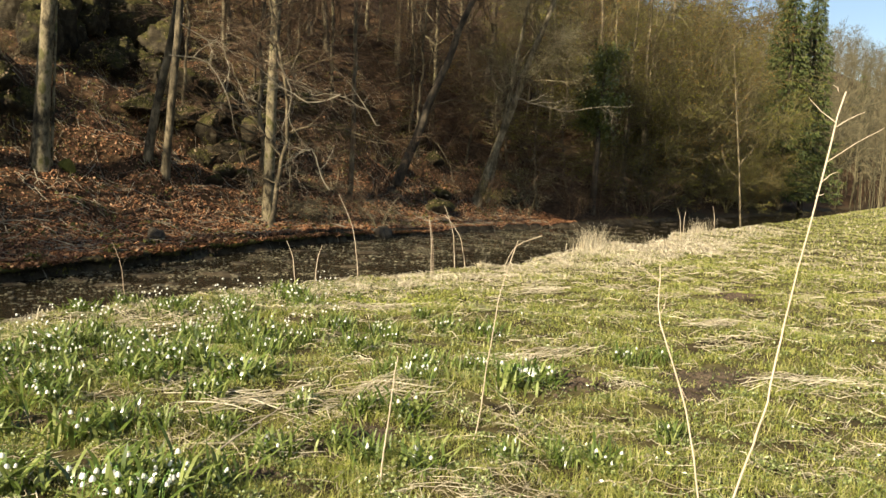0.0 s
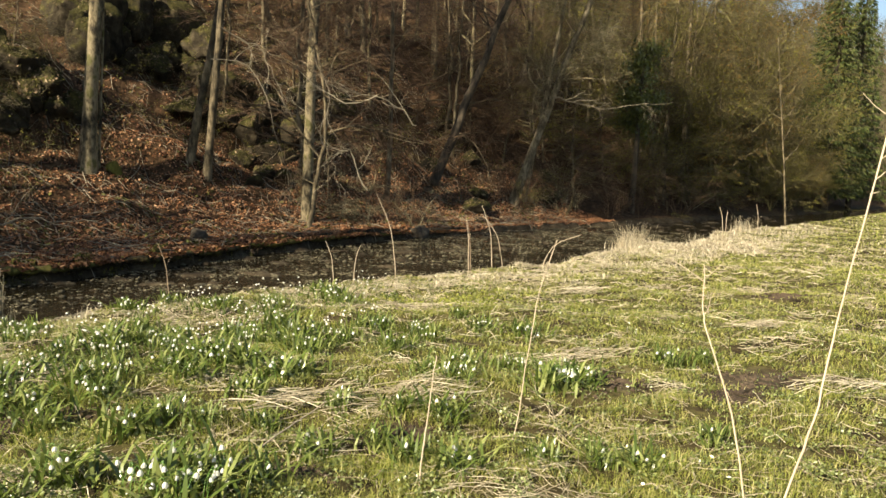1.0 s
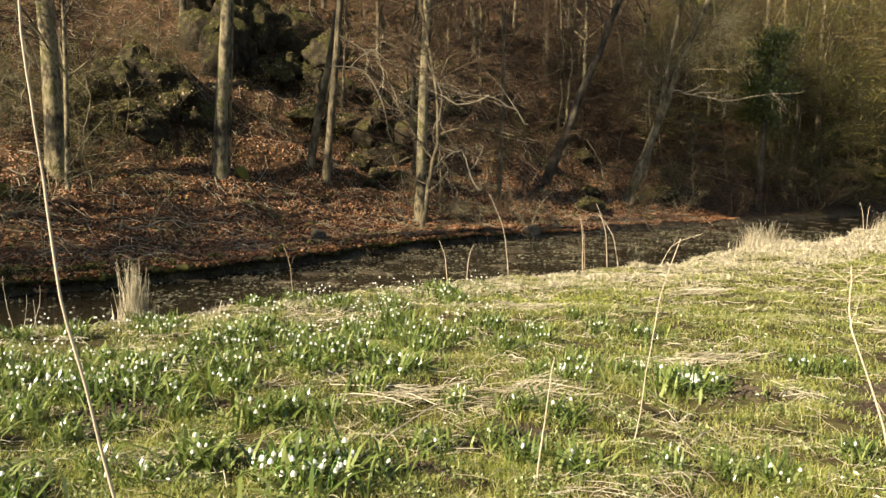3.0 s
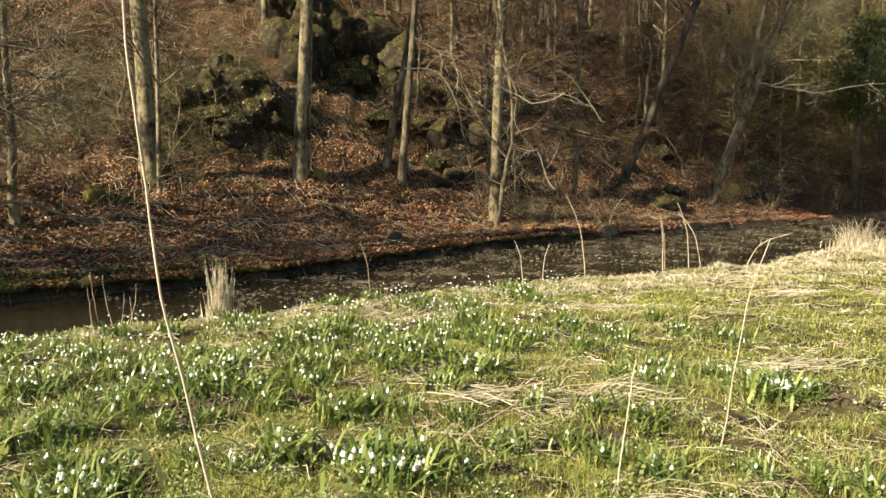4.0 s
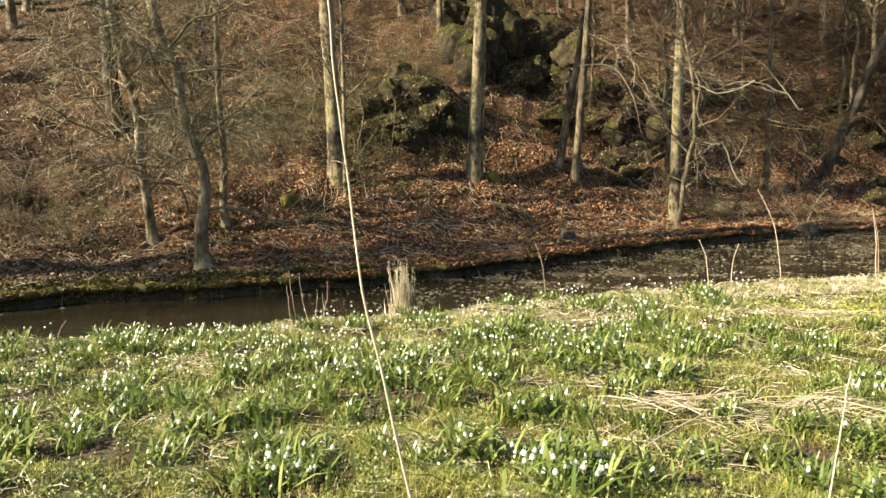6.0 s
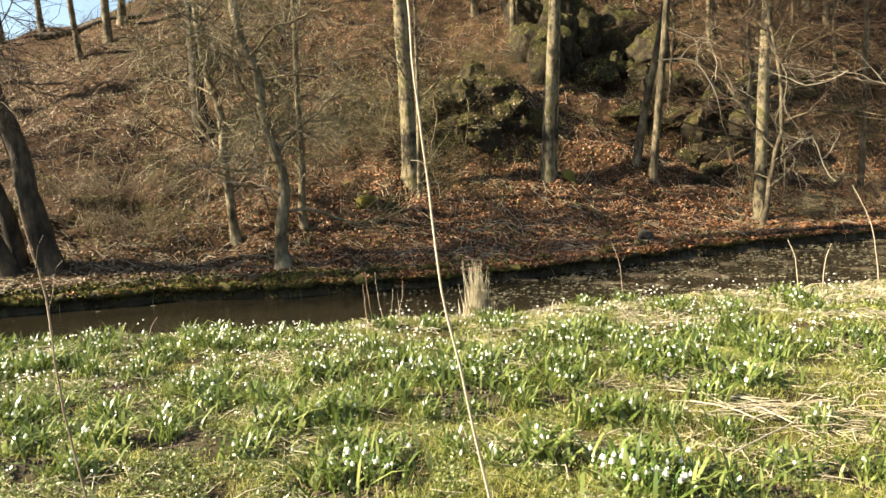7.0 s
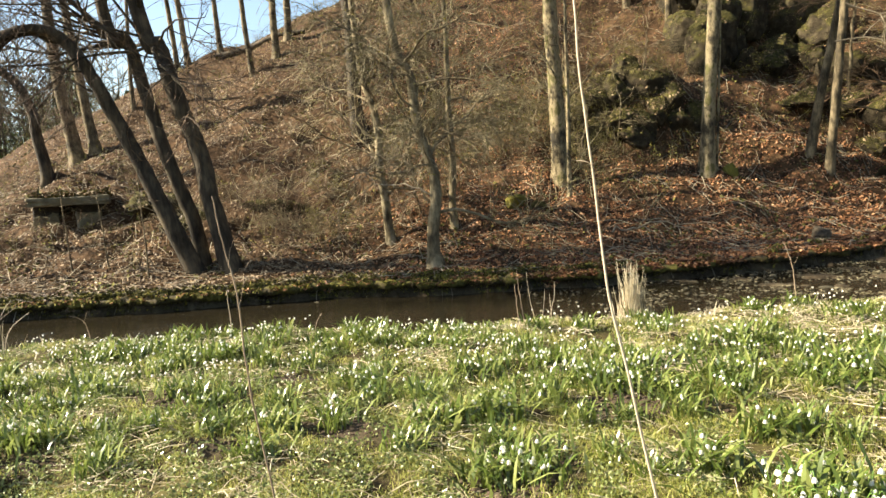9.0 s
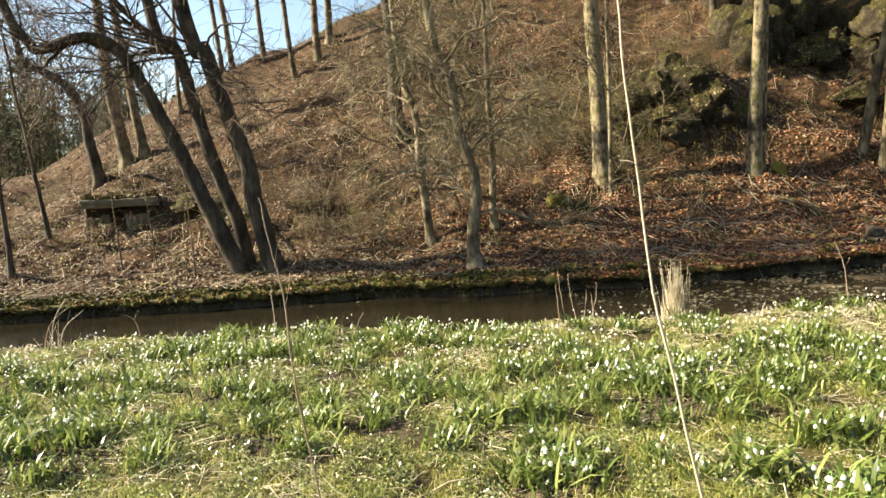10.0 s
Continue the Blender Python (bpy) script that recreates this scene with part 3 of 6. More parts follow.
def fallen_log(a, b, thick, seed, label):
    """A dead trunk lying on the slope, with stubs of its limbs."""
    rng = np.random.RandomState(seed)
    q = np.linspace(0, 1, 30)
    x, y = a[0] + (b[0] - a[0]) * q, a[1] + (b[1] - a[1]) * q + 0.15 * np.sin(q * 5)
    P = np.stack([x, y, np.convolve(np.pad(land(x, y), 4, "edge"), np.ones(9) / 9, "valid") + thick * 0.6], -1)
    R = thick * np.linspace(1, 0.55, 30) * (1 + 0.06 * rng.normal(size=30))
    root = put("fallen_log", raw_mesh("fallen_log", *tubes(P[None], R[None], 10), BARK_DARK), label=label, category="log")
    B, BR = sprout(rng, P[None], R[None], 6, (0.3, 1.0), 1.2, 55, 0.2, 0.18, 7, 0.45)
    for i in range(6):
        put("limb_stub", raw_mesh("limb_stub", *tubes(B[i:i + 1], BR[i:i + 1], 5), BARK_DARK), root)


def shrub_mesh(seed, stems, tall, twigs, twig, bud=0, spread=0.5, least=0.004, bud_size=0.045, budding=BUD):
    """A many-stemmed bush standing on the origin: stems part and twigs part."""
    rng = np.random.RandomState(seed)
    n = 9
    a, out = rng.uniform(0, 6.283, stems), rng.uniform(0.1, spread, stems)
    d = unit(np.stack([np.cos(a) * out, np.sin(a) * out, np.ones(stems)], -1))
    P = np.empty((stems, n, 3))
    P[:, 0] = np.stack([np.cos(a), np.sin(a), 0 * a], -1) * rng.uniform(0.03, 0.2, stems)[:, None] - [0, 0, 0.1]
    size = tall * rng.uniform(0.5, 1.05, stems)
    for i in range(1, n):
        d = unit(d + 0.12 * rng.normal(size=(stems, 3)) + np.stack([np.cos(a), np.sin(a), 0 * a], -1) * 0.05)
        P[:, i] = P[:, i - 1] + d * (size / (n - 1))[:, None]
    R = (0.006 + 0.0042 * size)[:, None] * np.linspace(1, 0.2, n)
    B, BR = sprout(rng, P, R, stems * 6, (0.2, 1.0), tall * 0.36, 50, 0.0, 0.16, 6, 0.6, 0.25, least)
    BR = np.minimum(BR, 0.004 + 0.0016 * tall)
    W, WR = sprout(rng, B, BR, twigs, (0.1, 1.0), tall * 0.2, 45, 0.0, 0.2, 4, 0.7, 0.4, least * 0.8)
    stem_pile, pile = Pile(), Pile()
    stem_pile.add(*tubes(P, R, 5))
    pile.add(*tubes(B, BR, 3))
    pile.add(*tubes(W, WR, 3))
    if bud:
        pile.add(*buds(rng, np.concatenate([W, B[:, [1, 2, 3, 5]]]), bud, bud_size), slot=1)
    return stem_pile.mesh("framework", twig), pile.mesh("twig_crown", [twig, budding])


def bush(name, meshes, x, y, turn, scale, label, group):
    root = put(name, None, at=Matrix.Translation((x, y, float(land(x, y)))) @ Matrix.Rotation(turn, 4, "Z") @ Matrix.Diagonal((scale, scale, scale, 1)), label=label, category="shrub", group=group)
    put("framework", meshes[0], root, kind="stuff")
    put("twig_crown", meshes[1], root)
    return root


def spruce_meshes(seed, tall, wide, whorls=26, detail=70):
    """A spruce on the origin: trunk and drooping tiers of needle sprays."""
    rng = np.random.RandomState(seed)
    P = np.stack([np.zeros(10), np.zeros(10), np.linspace(-0.3, tall, 10)], -1)
    V, F = tubes(P[None], np.linspace(tall * 0.013, 0.02, 10)[None], 7)
    trunk = raw_mesh("trunk", V, F, BARK_DARK)
    pile = Pile()
    for i in range(whorls):
        q = i / whorls
        h = tall * (0.10 + 0.89 * q)
        n = 6 if q > 0.8 else 9
        reach = wide * (1 - q) ** 0.8 * rng.uniform(0.8, 1.1) + 0.15
        a = rng.uniform(0, 6.283) + np.arange(n) * 6.283 / n + rng.normal(size=n) * 0.15
        L = reach * rng.uniform(0.7, 1.1, n)
        s = np.linspace(0, 1, 6)
        drop = -0.45 * s ** 1.3 + 0.22 * s ** 3
        X = np.stack([np.cos(a)[:, None] * L[:, None] * s, np.sin(a)[:, None] * L[:, None] * s, h + L[:, None] * drop], -1)
        pile.add(*tubes(X, np.full((n, 6), 0.02) * np.linspace(1, 0.3, 6), 3), slot=1)
        k = int(detail * 3.2 * (0.35 + (1 - q)))
        who, t = rng.randint(0, n, k), rng.uniform(0.15, 1.0, k)
        c = X[who, np.minimum((t * 5).astype(int), 4)] + (X[who, np.minimum((t * 5).astype(int) + 1, 5)] - X[who, np.minimum((t * 5).astype(int), 4)]) * (t * 5 % 1)[:, None]
        c = c + np.stack([-np.sin(a[who]), np.cos(a[who]), 0 * t], -1) * (rng.uniform(-1, 1, k) * L[who] * 0.28 * (1.1 - t))[:, None]
        c[:, 2] -= rng.uniform(0, 0.35, k)
        tipv = unit(np.stack([np.cos(a[who]), np.sin(a[who]), -0.9 + 0 * t], -1) + 0.4 * rng.normal(size=(k, 3)))
        sz = rng.uniform(0.2, 0.44, k)[:, None]
        sidev = unit(np.cross(tipv, rng.normal(size=(k, 3)) + [0, 0, 1]))
        V = np.stack([c, c + tipv * sz * 0.5 + sidev * sz * 0.12, c + tipv * sz, c + tipv * sz * 0.5 - sidev * sz * 0.12], 1).reshape(-1, 3)
        j = np.arange(k)[:, None] * 4
        pile.add(V, np.concatenate([j + [0, 1, 2], j + [0, 2, 3]]))
    return trunk, pile.mesh("crown", [NEEDLES, BARK_DARK], smooth=False)


# the wooded hill: trunks that stand by themselves
tree("beech", -1.42, 17.70, 0.33, (0.046, 0.003), 24, BARK_BEECH, seed=1, limbs=44, branches=330, twigs=3200, fine_twig=0.010, first=0.36, label="pale beech with a mossy foot on leaf litter", group="beeches on the hill", flare=1.45)
tree("beech", -1.2, 17.8, 0.07, (0.05, 0.0), 9, BARK_BEECH, seed=31, limbs=8, branches=20, twigs=100, first=0.5, label="thin beech sapling close beside a larger trunk", group="saplings")
tree("beech", 0.81, 18.83, 0.21, (0.21, -0.01), 19, BARK_OAK, seed=2, first=0.42, limbs=26, branches=180, twigs=1500, fine_twig=0.009, label="slim leaning tree, one of a crossing pair", group="slim trees", bends=[(0, 0, 0), (4, 0, 0), (13, -1.4, 0), (19, -2.6, 0)])
tree("beech", 1.23, 18.61, 0.21, (0.089, -0.006), 19, BARK_OAK, seed=3, first=0.42, limbs=26, branches=180, twigs=1500, fine_twig=0.009, label="slim upright tree, one of a crossing pair", group="slim trees")
tree("beech", 3.65, 17.91, 0.29, (0.027, -0.006), 22, BARK_BEECH, seed=4, first=0.4, limbs=30, branches=190, twigs=1500, fine_twig=0.010, label="straight pale trunk behind hanging dead boughs", group="beeches on the hill")
tree("young_tree", 6.85, 20.95, 0.18, (0.051, -0.017), 12, BARK_OAK, seed=5, first=0.3, label="thin young tree with a crooked stem", group="slim trees", rough=0.12)
tree("alder", -6.01, 11.95, 0.25, (-0.01, 0.0), 9, BARK_ALDER, TWIG_ALDER, seed=6, fine_twig=0.0065, first=0.2, branches=200, twigs=1300, limbs=24, droop=1.2, bud=1500, crook=2.0, label="crooked alder with mossy foot on the stream bank", group="alders on the bank", path=[(0.02, 0.01, 0.84), (0.01, 0.01, 1.83), (-0.20, -0.10, 2.50), (-0.37, -0.18, 3.81), (-0.65, -0.32, 4.89), (-0.9, -0.4, 11.5)], flare=1.8)
tree("alder", -7.67, 13.15, 0.21, (-0.118, -0.02), 9, BARK_ALDER, TWIG_ALDER, seed=7, fine_twig=0.0065, first=0.2, branches=200, twigs=1300, limbs=22, droop=1.0, bud=1500, crook=2.0, label="slim alder leaning on the stream bank", group="alders on the bank", path=[(-0.05, -0.03, 0.89), (-0.10, -0.06, 1.77), (-0.14, -0.08, 2.88), (-0.35, -0.20, 4.36), (-0.5, -0.3, 11.5)])
tree("alder", -6.48, 13.95, 0.18, (0.007, 0.003), 9, BARK_ALDER, TWIG_ALDER, seed=8, fine_twig=0.0065, first=0.2, branches=200, twigs=1300, limbs=22, droop=1.0, bud=1500, crook=2.0, label="upright alder with many fine twigs", group="alders on the bank")
tree("beech", -4.65, 16.29, 0.39, (0.002, 0.001), 26, BARK_BEECH, seed=9, limbs=46, branches=340, twigs=3600, fine_twig=0.010, first=0.34, flare=1.25, label="thick straight beech trunk on the slope", group="beeches on the hill")
tree("beech", -4.26, 15.66, 0.11, (0.015, 0.004), 10, BARK_BEECH, seed=10, limbs=12, branches=40, twigs=260, first=0.15, label="thin pale sapling beside the thick beech", group="saplings")
tree("oak", -11.12, 17.51, 0.42, (0.017, 0.011), 19, BARK_DARK, seed=11, first=0.3, flare=1.6, branches=300, twigs=3200, limbs=36, fine_twig=0.010, crook=1.6, label="dark gnarled oak with a wide foot", group="oaks", rough=0.1)
tree("oak", -10.96, 10.54, 0.40, (-0.24, -0.22), 12, BARK_DARK, TWIG, seed=12, first=0.3, branches=110, twigs=650, limbs=18, label="dark tree leaning far out over the bank", group="dark trees on the bank", path=[(-0.28, -0.29, 1.21), (-0.73, -0.75, 2.72), (-1.09, -1.12, 3.93), (-1.40, -1.45, 4.65), (-1.74, -1.79, 4.87), (-2.21, -2.27, 4.60), (-2.33, -2.40, 4.82), (-2.52, -2.59, 5.40), (-2.9, -2.9, 8.0)], flare=1.35)
tree("oak", -11.02, 10.86, 0.32, (-0.162, -0.163), 13, BARK_DARK, TWIG, seed=13, first=0.55, limbs=20, branches=130, twigs=1200, fine_twig=0.006, path=[(-0.18, -0.19, 1.27), (-0.61, -0.62, 3.33), (-0.83, -0.84, 4.72), (-1.15, -1.15, 5.62), (-2.0, -2.0, 17.0)], label="dark leaning tree, the middle one of three", group="dark trees on the bank")
tree("oak", -10.21, 10.85, 0.42, (-0.133, -0.124), 14, BARK_DARK, TWIG, seed=64, first=0.6, limbs=20, branches=140, twigs=1300, fine_twig=0.006, path=[(-0.14, -0.13, 1.81), (-0.37, -0.35, 3.34), (-0.56, -0.53, 4.71), (-0.77, -0.72, 5.83), (-1.6, -1.5, 19.0)], label="dark thick tree with an ivy-hung foot", group="dark trees on the bank", flare=1.35)
tree("beech", -21.49, 15.99, 0.46, (-0.041, -0.055), 15, BARK_OAK, seed=15, first=0.35, label="large grey tree above the stone hut", group="trees on the ridge", flare=1.5)
tree("beech", -21.2, 16.5, 0.34, (-0.05, -0.065), 14, BARK_OAK, seed=16, first=0.35, label="large grey tree, twin of its neighbour", group="trees on the ridge", flare=1.8)
tree("oak", -19.45, 13.40, 0.38, (-0.086, -0.125), 9, BARK_DARK, seed=17, first=0.15, branches=180, twigs=1800, limbs=28, label="dark many-branched tree beside the hut", group="oaks", reach=0.36, path=[(-0.13, -0.19, 1.55), (-0.25, -0.36, 2.72), (-0.62, -0.89, 3.38), (-1.0, -1.45, 3.9), (-1.2, -1.7, 6.5)])
tree("young_tree", -16.57, 9.93, 0.12, (-0.056, -0.093), 6, BARK_DARK, seed=18, limbs=10, branches=40, twigs=240, first=0.3, label="thin dark sapling on the slope", group="saplings")
tree("young_tree", -15.62, 8.43, 0.13, (0.0, 0.0), 5.5, BARK_DARK, seed=19, limbs=10, branches=40, twigs=240, first=0.3, label="thin dark sapling at the water", group="saplings")
tree("sapling", -13.55, 9.65, 0.035, (-0.024, -0.034), 2.4, BARK_OAK, seed=420, limbs=7, branches=14, twigs=40, first=0.35, reach=0.2, flare=1.1, label="thin bare sapling before the spring house", group="saplings")
tree("sapling", -12.91, 10.05, 0.035, (-0.035, -0.045), 2.3, BARK_OAK, seed=421, limbs=7, branches=14, twigs=40, first=0.35, reach=0.2, flare=1.1, label="thin bare sapling before the spring house", group="saplings")
tree("sapling", -11.51, 9.85, 0.035, (-0.002, -0.003), 2.8, BARK_OAK, seed=422, limbs=7, branches=14, twigs=40, first=0.35, reach=0.2, flare=1.1, label="thin bare sapling before the spring house", group="saplings")
tree("beech", -23.47, 25.56, 0.26, (-0.029, -0.027), 15, BARK_OAK, seed=20, first=0.4, label="tall bare tree on the ridge", group="trees on the ridge")
tree("beech", -18.16, 21.42, 0.23, (-0.054, -0.046), 15, BARK_OAK, seed=21, first=0.45, label="tall bare tree on the ridge", group="trees on the ridge")
tree("beech", -18.71, 23.69, 0.32, (0.003, 0.002), 15, BARK_OAK, seed=22, first=0.35, label="tall bare tree on the ridge", group="trees on the ridge", flare=1.45)
tree("beech", -19.14, 25.15, 0.34, (0.03, 0.023), 15, BARK_OAK, seed=23, first=0.35, label="tall bare tree on the ridge", group="trees on the ridge", flare=1.45)
tree("beech", -23.07, 19.89, 0.18, (0.017, 0.02), 13, BARK_OAK, seed=24, first=0.35, label="slim bare tree on the ridge", group="trees on the ridge")
tree("beech", -24.6, 24.6, 0.30, (-0.05, -0.05), 15, BARK_OAK, seed=25, first=0.4, label="tall bare tree on the ridge", group="trees on the ridge")
tree("beech", -25.6, 24.9, 0.26, (-0.04, -0.04), 15, BARK_OAK, seed=26, first=0.4, label="tall bare tree on the ridge", group="trees on the ridge")
tree("willow", 12.86, 23.58, 0.36, (0.279, -0.152), 11, BARK_ALDER, TWIG_ALDER, seed=27, first=0.3, branches=120, twigs=2200, limbs=22, bud=400, label="leaning tree with several stems at the water", group="leaning trees", flare=1.6)
tree("willow", 13.63, 24.10, 0.22, (0.145, -0.082), 11, BARK_ALDER, TWIG_ALDER, seed=28, first=0.3, branches=80, twigs=600, limbs=16, bud=300, label="slim stem beside the leaning tree", group="leaning trees")
tree("oak", 8.86, 22.28, 0.36, (0.325, -0.129), 11, BARK_DARK, TWIG, seed=29, first=0.25, branches=100, twigs=400, limbs=22, label="dark crooked tree leaning upstream", group="leaning trees", rough=0.05)
tree("beech", -3.14, 25.65, 0.22, (0.000, 0.0), 22, BARK_OAK, seed=410, limbs=34, branches=260, twigs=2600, fine_twig=0.010, first=0.3, label="tall bare beech high on the slope", group="beeches on the hill")
tree("beech", 12.97, 32.60, 0.20, (0.020, 0.0), 22, BARK_OAK, seed=411, limbs=34, branches=260, twigs=2600, fine_twig=0.010, first=0.3, label="tall bare beech high on the slope", group="beeches on the hill")
tree("beech", 14.83, 35.30, 0.16, (0.030, 0.0), 22, BARK_OAK, seed=412, limbs=34, branches=260, twigs=2600, fine_twig=0.010, first=0.3, label="tall bare beech high on the slope", group="beeches on the hill")
tree("beech", -4.84, 27.21, 0.24, (0.000, 0.0), 22, BARK_OAK, seed=413, limbs=34, branches=260, twigs=2600, fine_twig=0.010, first=0.3, label="tall bare beech high on the slope", group="beeches on the hill")
tree("beech", 13.69, 34.65, 0.30, (0.014, -0.006), 13, BARK_OAK, seed=30, first=0.35, label="slim tree high on the slope", group="slim trees")
tree("birch", 20.32, 17.38, 0.07, (-0.103, 0.12), 6.5, BARK_OAK, TWIG_OLIVE, seed=32, limbs=12, branches=50, twigs=300, first=0.25, label="slender pale young tree on the meadow bank", group="slim trees", bends=[(0, 0, 0), (2, 0.1, -0.1), (6.5, 0.2, -0.2)])
tree("alder", 28.2, 31.5, 0.34, (0.01, 0.0), 13, BARK_OAK, TWIG_OLIVE, seed=33, first=0.3, bud=400, label="grey trunk among brush at the water", group="alders upstream")
tree("alder", 31.4, 32.7, 0.30, (-0.02, 0.0), 13, BARK_OAK, TWIG_OLIVE, seed=34, first=0.3, bud=400, label="grey trunk among brush at the water", group="alders upstream")
tree("alder", 25.6, 30.2, 0.26, (0.05, 0.0), 12, BARK_OAK, TWIG_OLIVE, seed=35, first=0.3, bud=400, label="grey trunk among brush at the water", group="alders upstream")

# ---- boughs, shrubs, rocks and the hut on the hill ----
dead_branch("dead_bough", [(1.39, 16.44, 4.61), (2.23, 16.34, 4.36), (2.61, 16.29, 3.68), (2.80, 16.26, 3.22)], 0.017, 41, "pale bare bough hanging before the dark slope", 5)
dead_branch("dead_bough", [(1.19, 16.45, 3.87), (1.84, 16.39, 3.82), (2.29, 16.33, 3.05), (2.55, 16.30, 2.20), (2.87, 16.24, 1.60), (3.15, 16.19, 0.87)], 0.017, 42, "long pale crooked bough drooping to the bank", 7)
dead_branch("dead_bough", [(3.44, 16.13, 4.13), (3.86, 16.04, 3.10), (3.73, 16.07, 2.29), (4.12, 15.97, 1.44), (4.25, 15.94, 0.73)], 0.017, 43, "pale zigzag bough beside a straight trunk", 7)
dead_branch("dead_bough", [(4.87, 15.76, 3.29), (4.19, 15.95, 3.15), (3.59, 16.10, 3.56), (2.98, 16.22, 3.97), (2.10, 16.36, 4.47)], 0.017, 44, "pale arching bough before the dark slope", 6)
dead_branch("dead_bough", [(5.93, 15.92, 2.66), (5.25, 16.16, 3.33), (4.43, 16.40, 3.51), (3.94, 16.53, 3.93)], 0.017, 45, "grey arching bough with thin side twigs", 7)
dead_branch("dead_bough", [(4.83, 16.29, 1.04), (4.33, 16.43, 1.97), (3.84, 16.55, 2.11), (3.33, 16.66, 3.06)], 0.017, 46, "grey bough bending down to the water", 7)
dead_branch("dead_bough", [(13.60, 22.17, 4.48), (14.76, 21.42, 4.03), (16.10, 20.44, 4.14), (17.04, 19.66, 4.39)], 0.03, 47, "long pale bough reaching out over the stream", 8)
dead_branch("dead_bough", [(-7.9, 11.9, 1.55), (-7.2, 11.7, 1.78), (-6.5, 11.6, 2.05), (-5.9, 11.6, 2.0), (-5.3, 11.6, 1.5)], 0.017, 48, "pale twisted low bough of the bank alder", 12)
dead_branch("dead_bough", [(-6.0, 11.95, 1.2), (-6.6, 11.7, 1.5), (-7.3, 11.6, 1.45), (-8.2, 11.7, 1.0)], 0.018, 49, "pale low bough reaching over leaf litter", 12)
dead_branch("dead_bough", [(-12.3, 9.1, 4.6), (-12.9, 8.6, 4.9), (-13.6, 8.2, 4.4), (-14.2, 8.1, 4.7)], 0.07, 50, "thick dark crooked bough of a leaning tree", 9, BARK_DARK)
fallen_log((-23.18, 24.92), (-19.02, 26.39), 0.17, 58, "fallen dark log lying along the ridge")
dead_branch("fallen_branch", [(-12.2, 12.4, 0.95), (-11.4, 11.7, 0.72), (-10.6, 11.3, 0.45), (-10.0, 10.9, 0.3)], 0.03, 52, "fallen grey branch on leaf litter", 4)
dead_branch("fallen_branch", [(-3.0, 14.2, 0.25), (-2.0, 14.6, 0.28), (-1.0, 15.0, 0.30)], 0.025, 53, "fallen grey branch on leaf litter", 4)
dead_branch("fallen_branch", [(-0.9, 18.6, 1.62), (0.0, 18.9, 1.72), (0.9, 19.1, 1.75)], 0.04, 54, "fallen branch on the leafy ledge", 3, BARK_DARK)

RS = np.random.RandomState(77)
BROWN = [shrub_mesh(100 + i, 7 + i % 3, 1.7 + 0.3 * (i % 3), 260, TWIG_ALDER if i == 1 else TWIG, 0, 0.9) for i in range(5)]
OLIVE = [shrub_mesh(120 + i, 7 + i % 3, 2.2 + 0.4 * (i % 2), 320, TWIG_OLIVE, 420, 0.7) for i in range(3)]
TALL = [shrub_mesh(140 + i, 10, 11.0, 1300, TWIG_OLIVE, 6500, 0.38, 0.016, 0.10, (BUD, BUD_RUST, BUD)[i]) for i in range(3)]
TALL_BROWN = [shrub_mesh(150 + i, 8, 8.5, 1000, TWIG, 500, 0.42, 0.011, 0.06) for i in range(3)]


def in_glade(x, y):
    """The open ground before the leaning trees at the water."""
    return math.hypot(x, y) < 26.5 and 19.5 < math.degrees(math.atan2(x, y)) < 35.5


def plant(kind, label, group, meshes, count, u0, u1, s0, s1, lo, hi, name="hazel_shrub", lean=0.0):
    """Bushes strewn over a stretch of the hill: u along the stream, s up from its far bank."""
    for _ in range(count):
        u, s = RS.uniform(u0, u1), s0 + (s1 - s0) * RS.uniform() ** 1.3
        x, y = from_uv(u, float(np.interp(u, EDGE_U, EDGE_FAR)) + s)
        if (-1.6 < x < 2.6 and 17.8 < y < 22.8) or in_glade(x, y):
            continue
        bush(name, meshes[RS.randint(len(meshes))], x, y, RS.uniform(0, 6.28), RS.uniform(lo, hi), label, group)


plant("b", "bare brown brush with thin tangled twigs", "brush on the slope", BROWN, 24, 11, 27, 0.5, 6, 0.5, 1.0)
plant("b", "bare brown brush with thin tangled twigs", "brush on the slope", BROWN, 16, 24, 46, 0.2, 6, 0.8, 1.4)
plant("b", "low thin twiggy bush on leaf litter", "brush on the slope", BROWN, 12, -2, 9, 4.5, 13, 0.4, 0.8)
plant("b", "low thin twiggy bush on leaf litter", "brush on the slope", BROWN, 22, -14, -1, 3, 22, 0.3, 0.6)
plant("o", "olive-green budding bush on the slope", "budding bushes", OLIVE, 10, -5, 5, 1.5, 11, 0.4, 0.7)
plant("o", "low olive bush on leaf litter", "budding bushes", OLIVE, 6, -14, -1, 5, 22, 0.3, 0.5)
plant("o", "olive-green budding bush on the slope", "budding bushes", OLIVE, 8, 12, 32, 1.5, 10, 0.6, 1.0)
plant("t", "tall yellow-green budding willow bush", "willow bushes", TALL, 9, 33, 51, 2, 10, 0.8, 1.1, "willow_bush")
for u_, s_, k_ in ((48, 0.6, 0.45), (52, 0.8, 0.45), (56, 1.0, 0.45), (58, 2.0, 0.5), (39, 5, 1.25), (48, 6, 1.2), (42, 9, 1.35), (47, 10, 1.4), (54, 13, 1.55), (58, 15, 1.6)):
    x_, y_ = from_uv(u_, float(np.interp(u_, EDGE_U, EDGE_FAR)) + s_)
    bush("willow_bush", TALL[RS.randint(3)], x_, y_, RS.uniform(0, 6.28), k_, "tall yellow-green budding willow bush", "willow bushes")
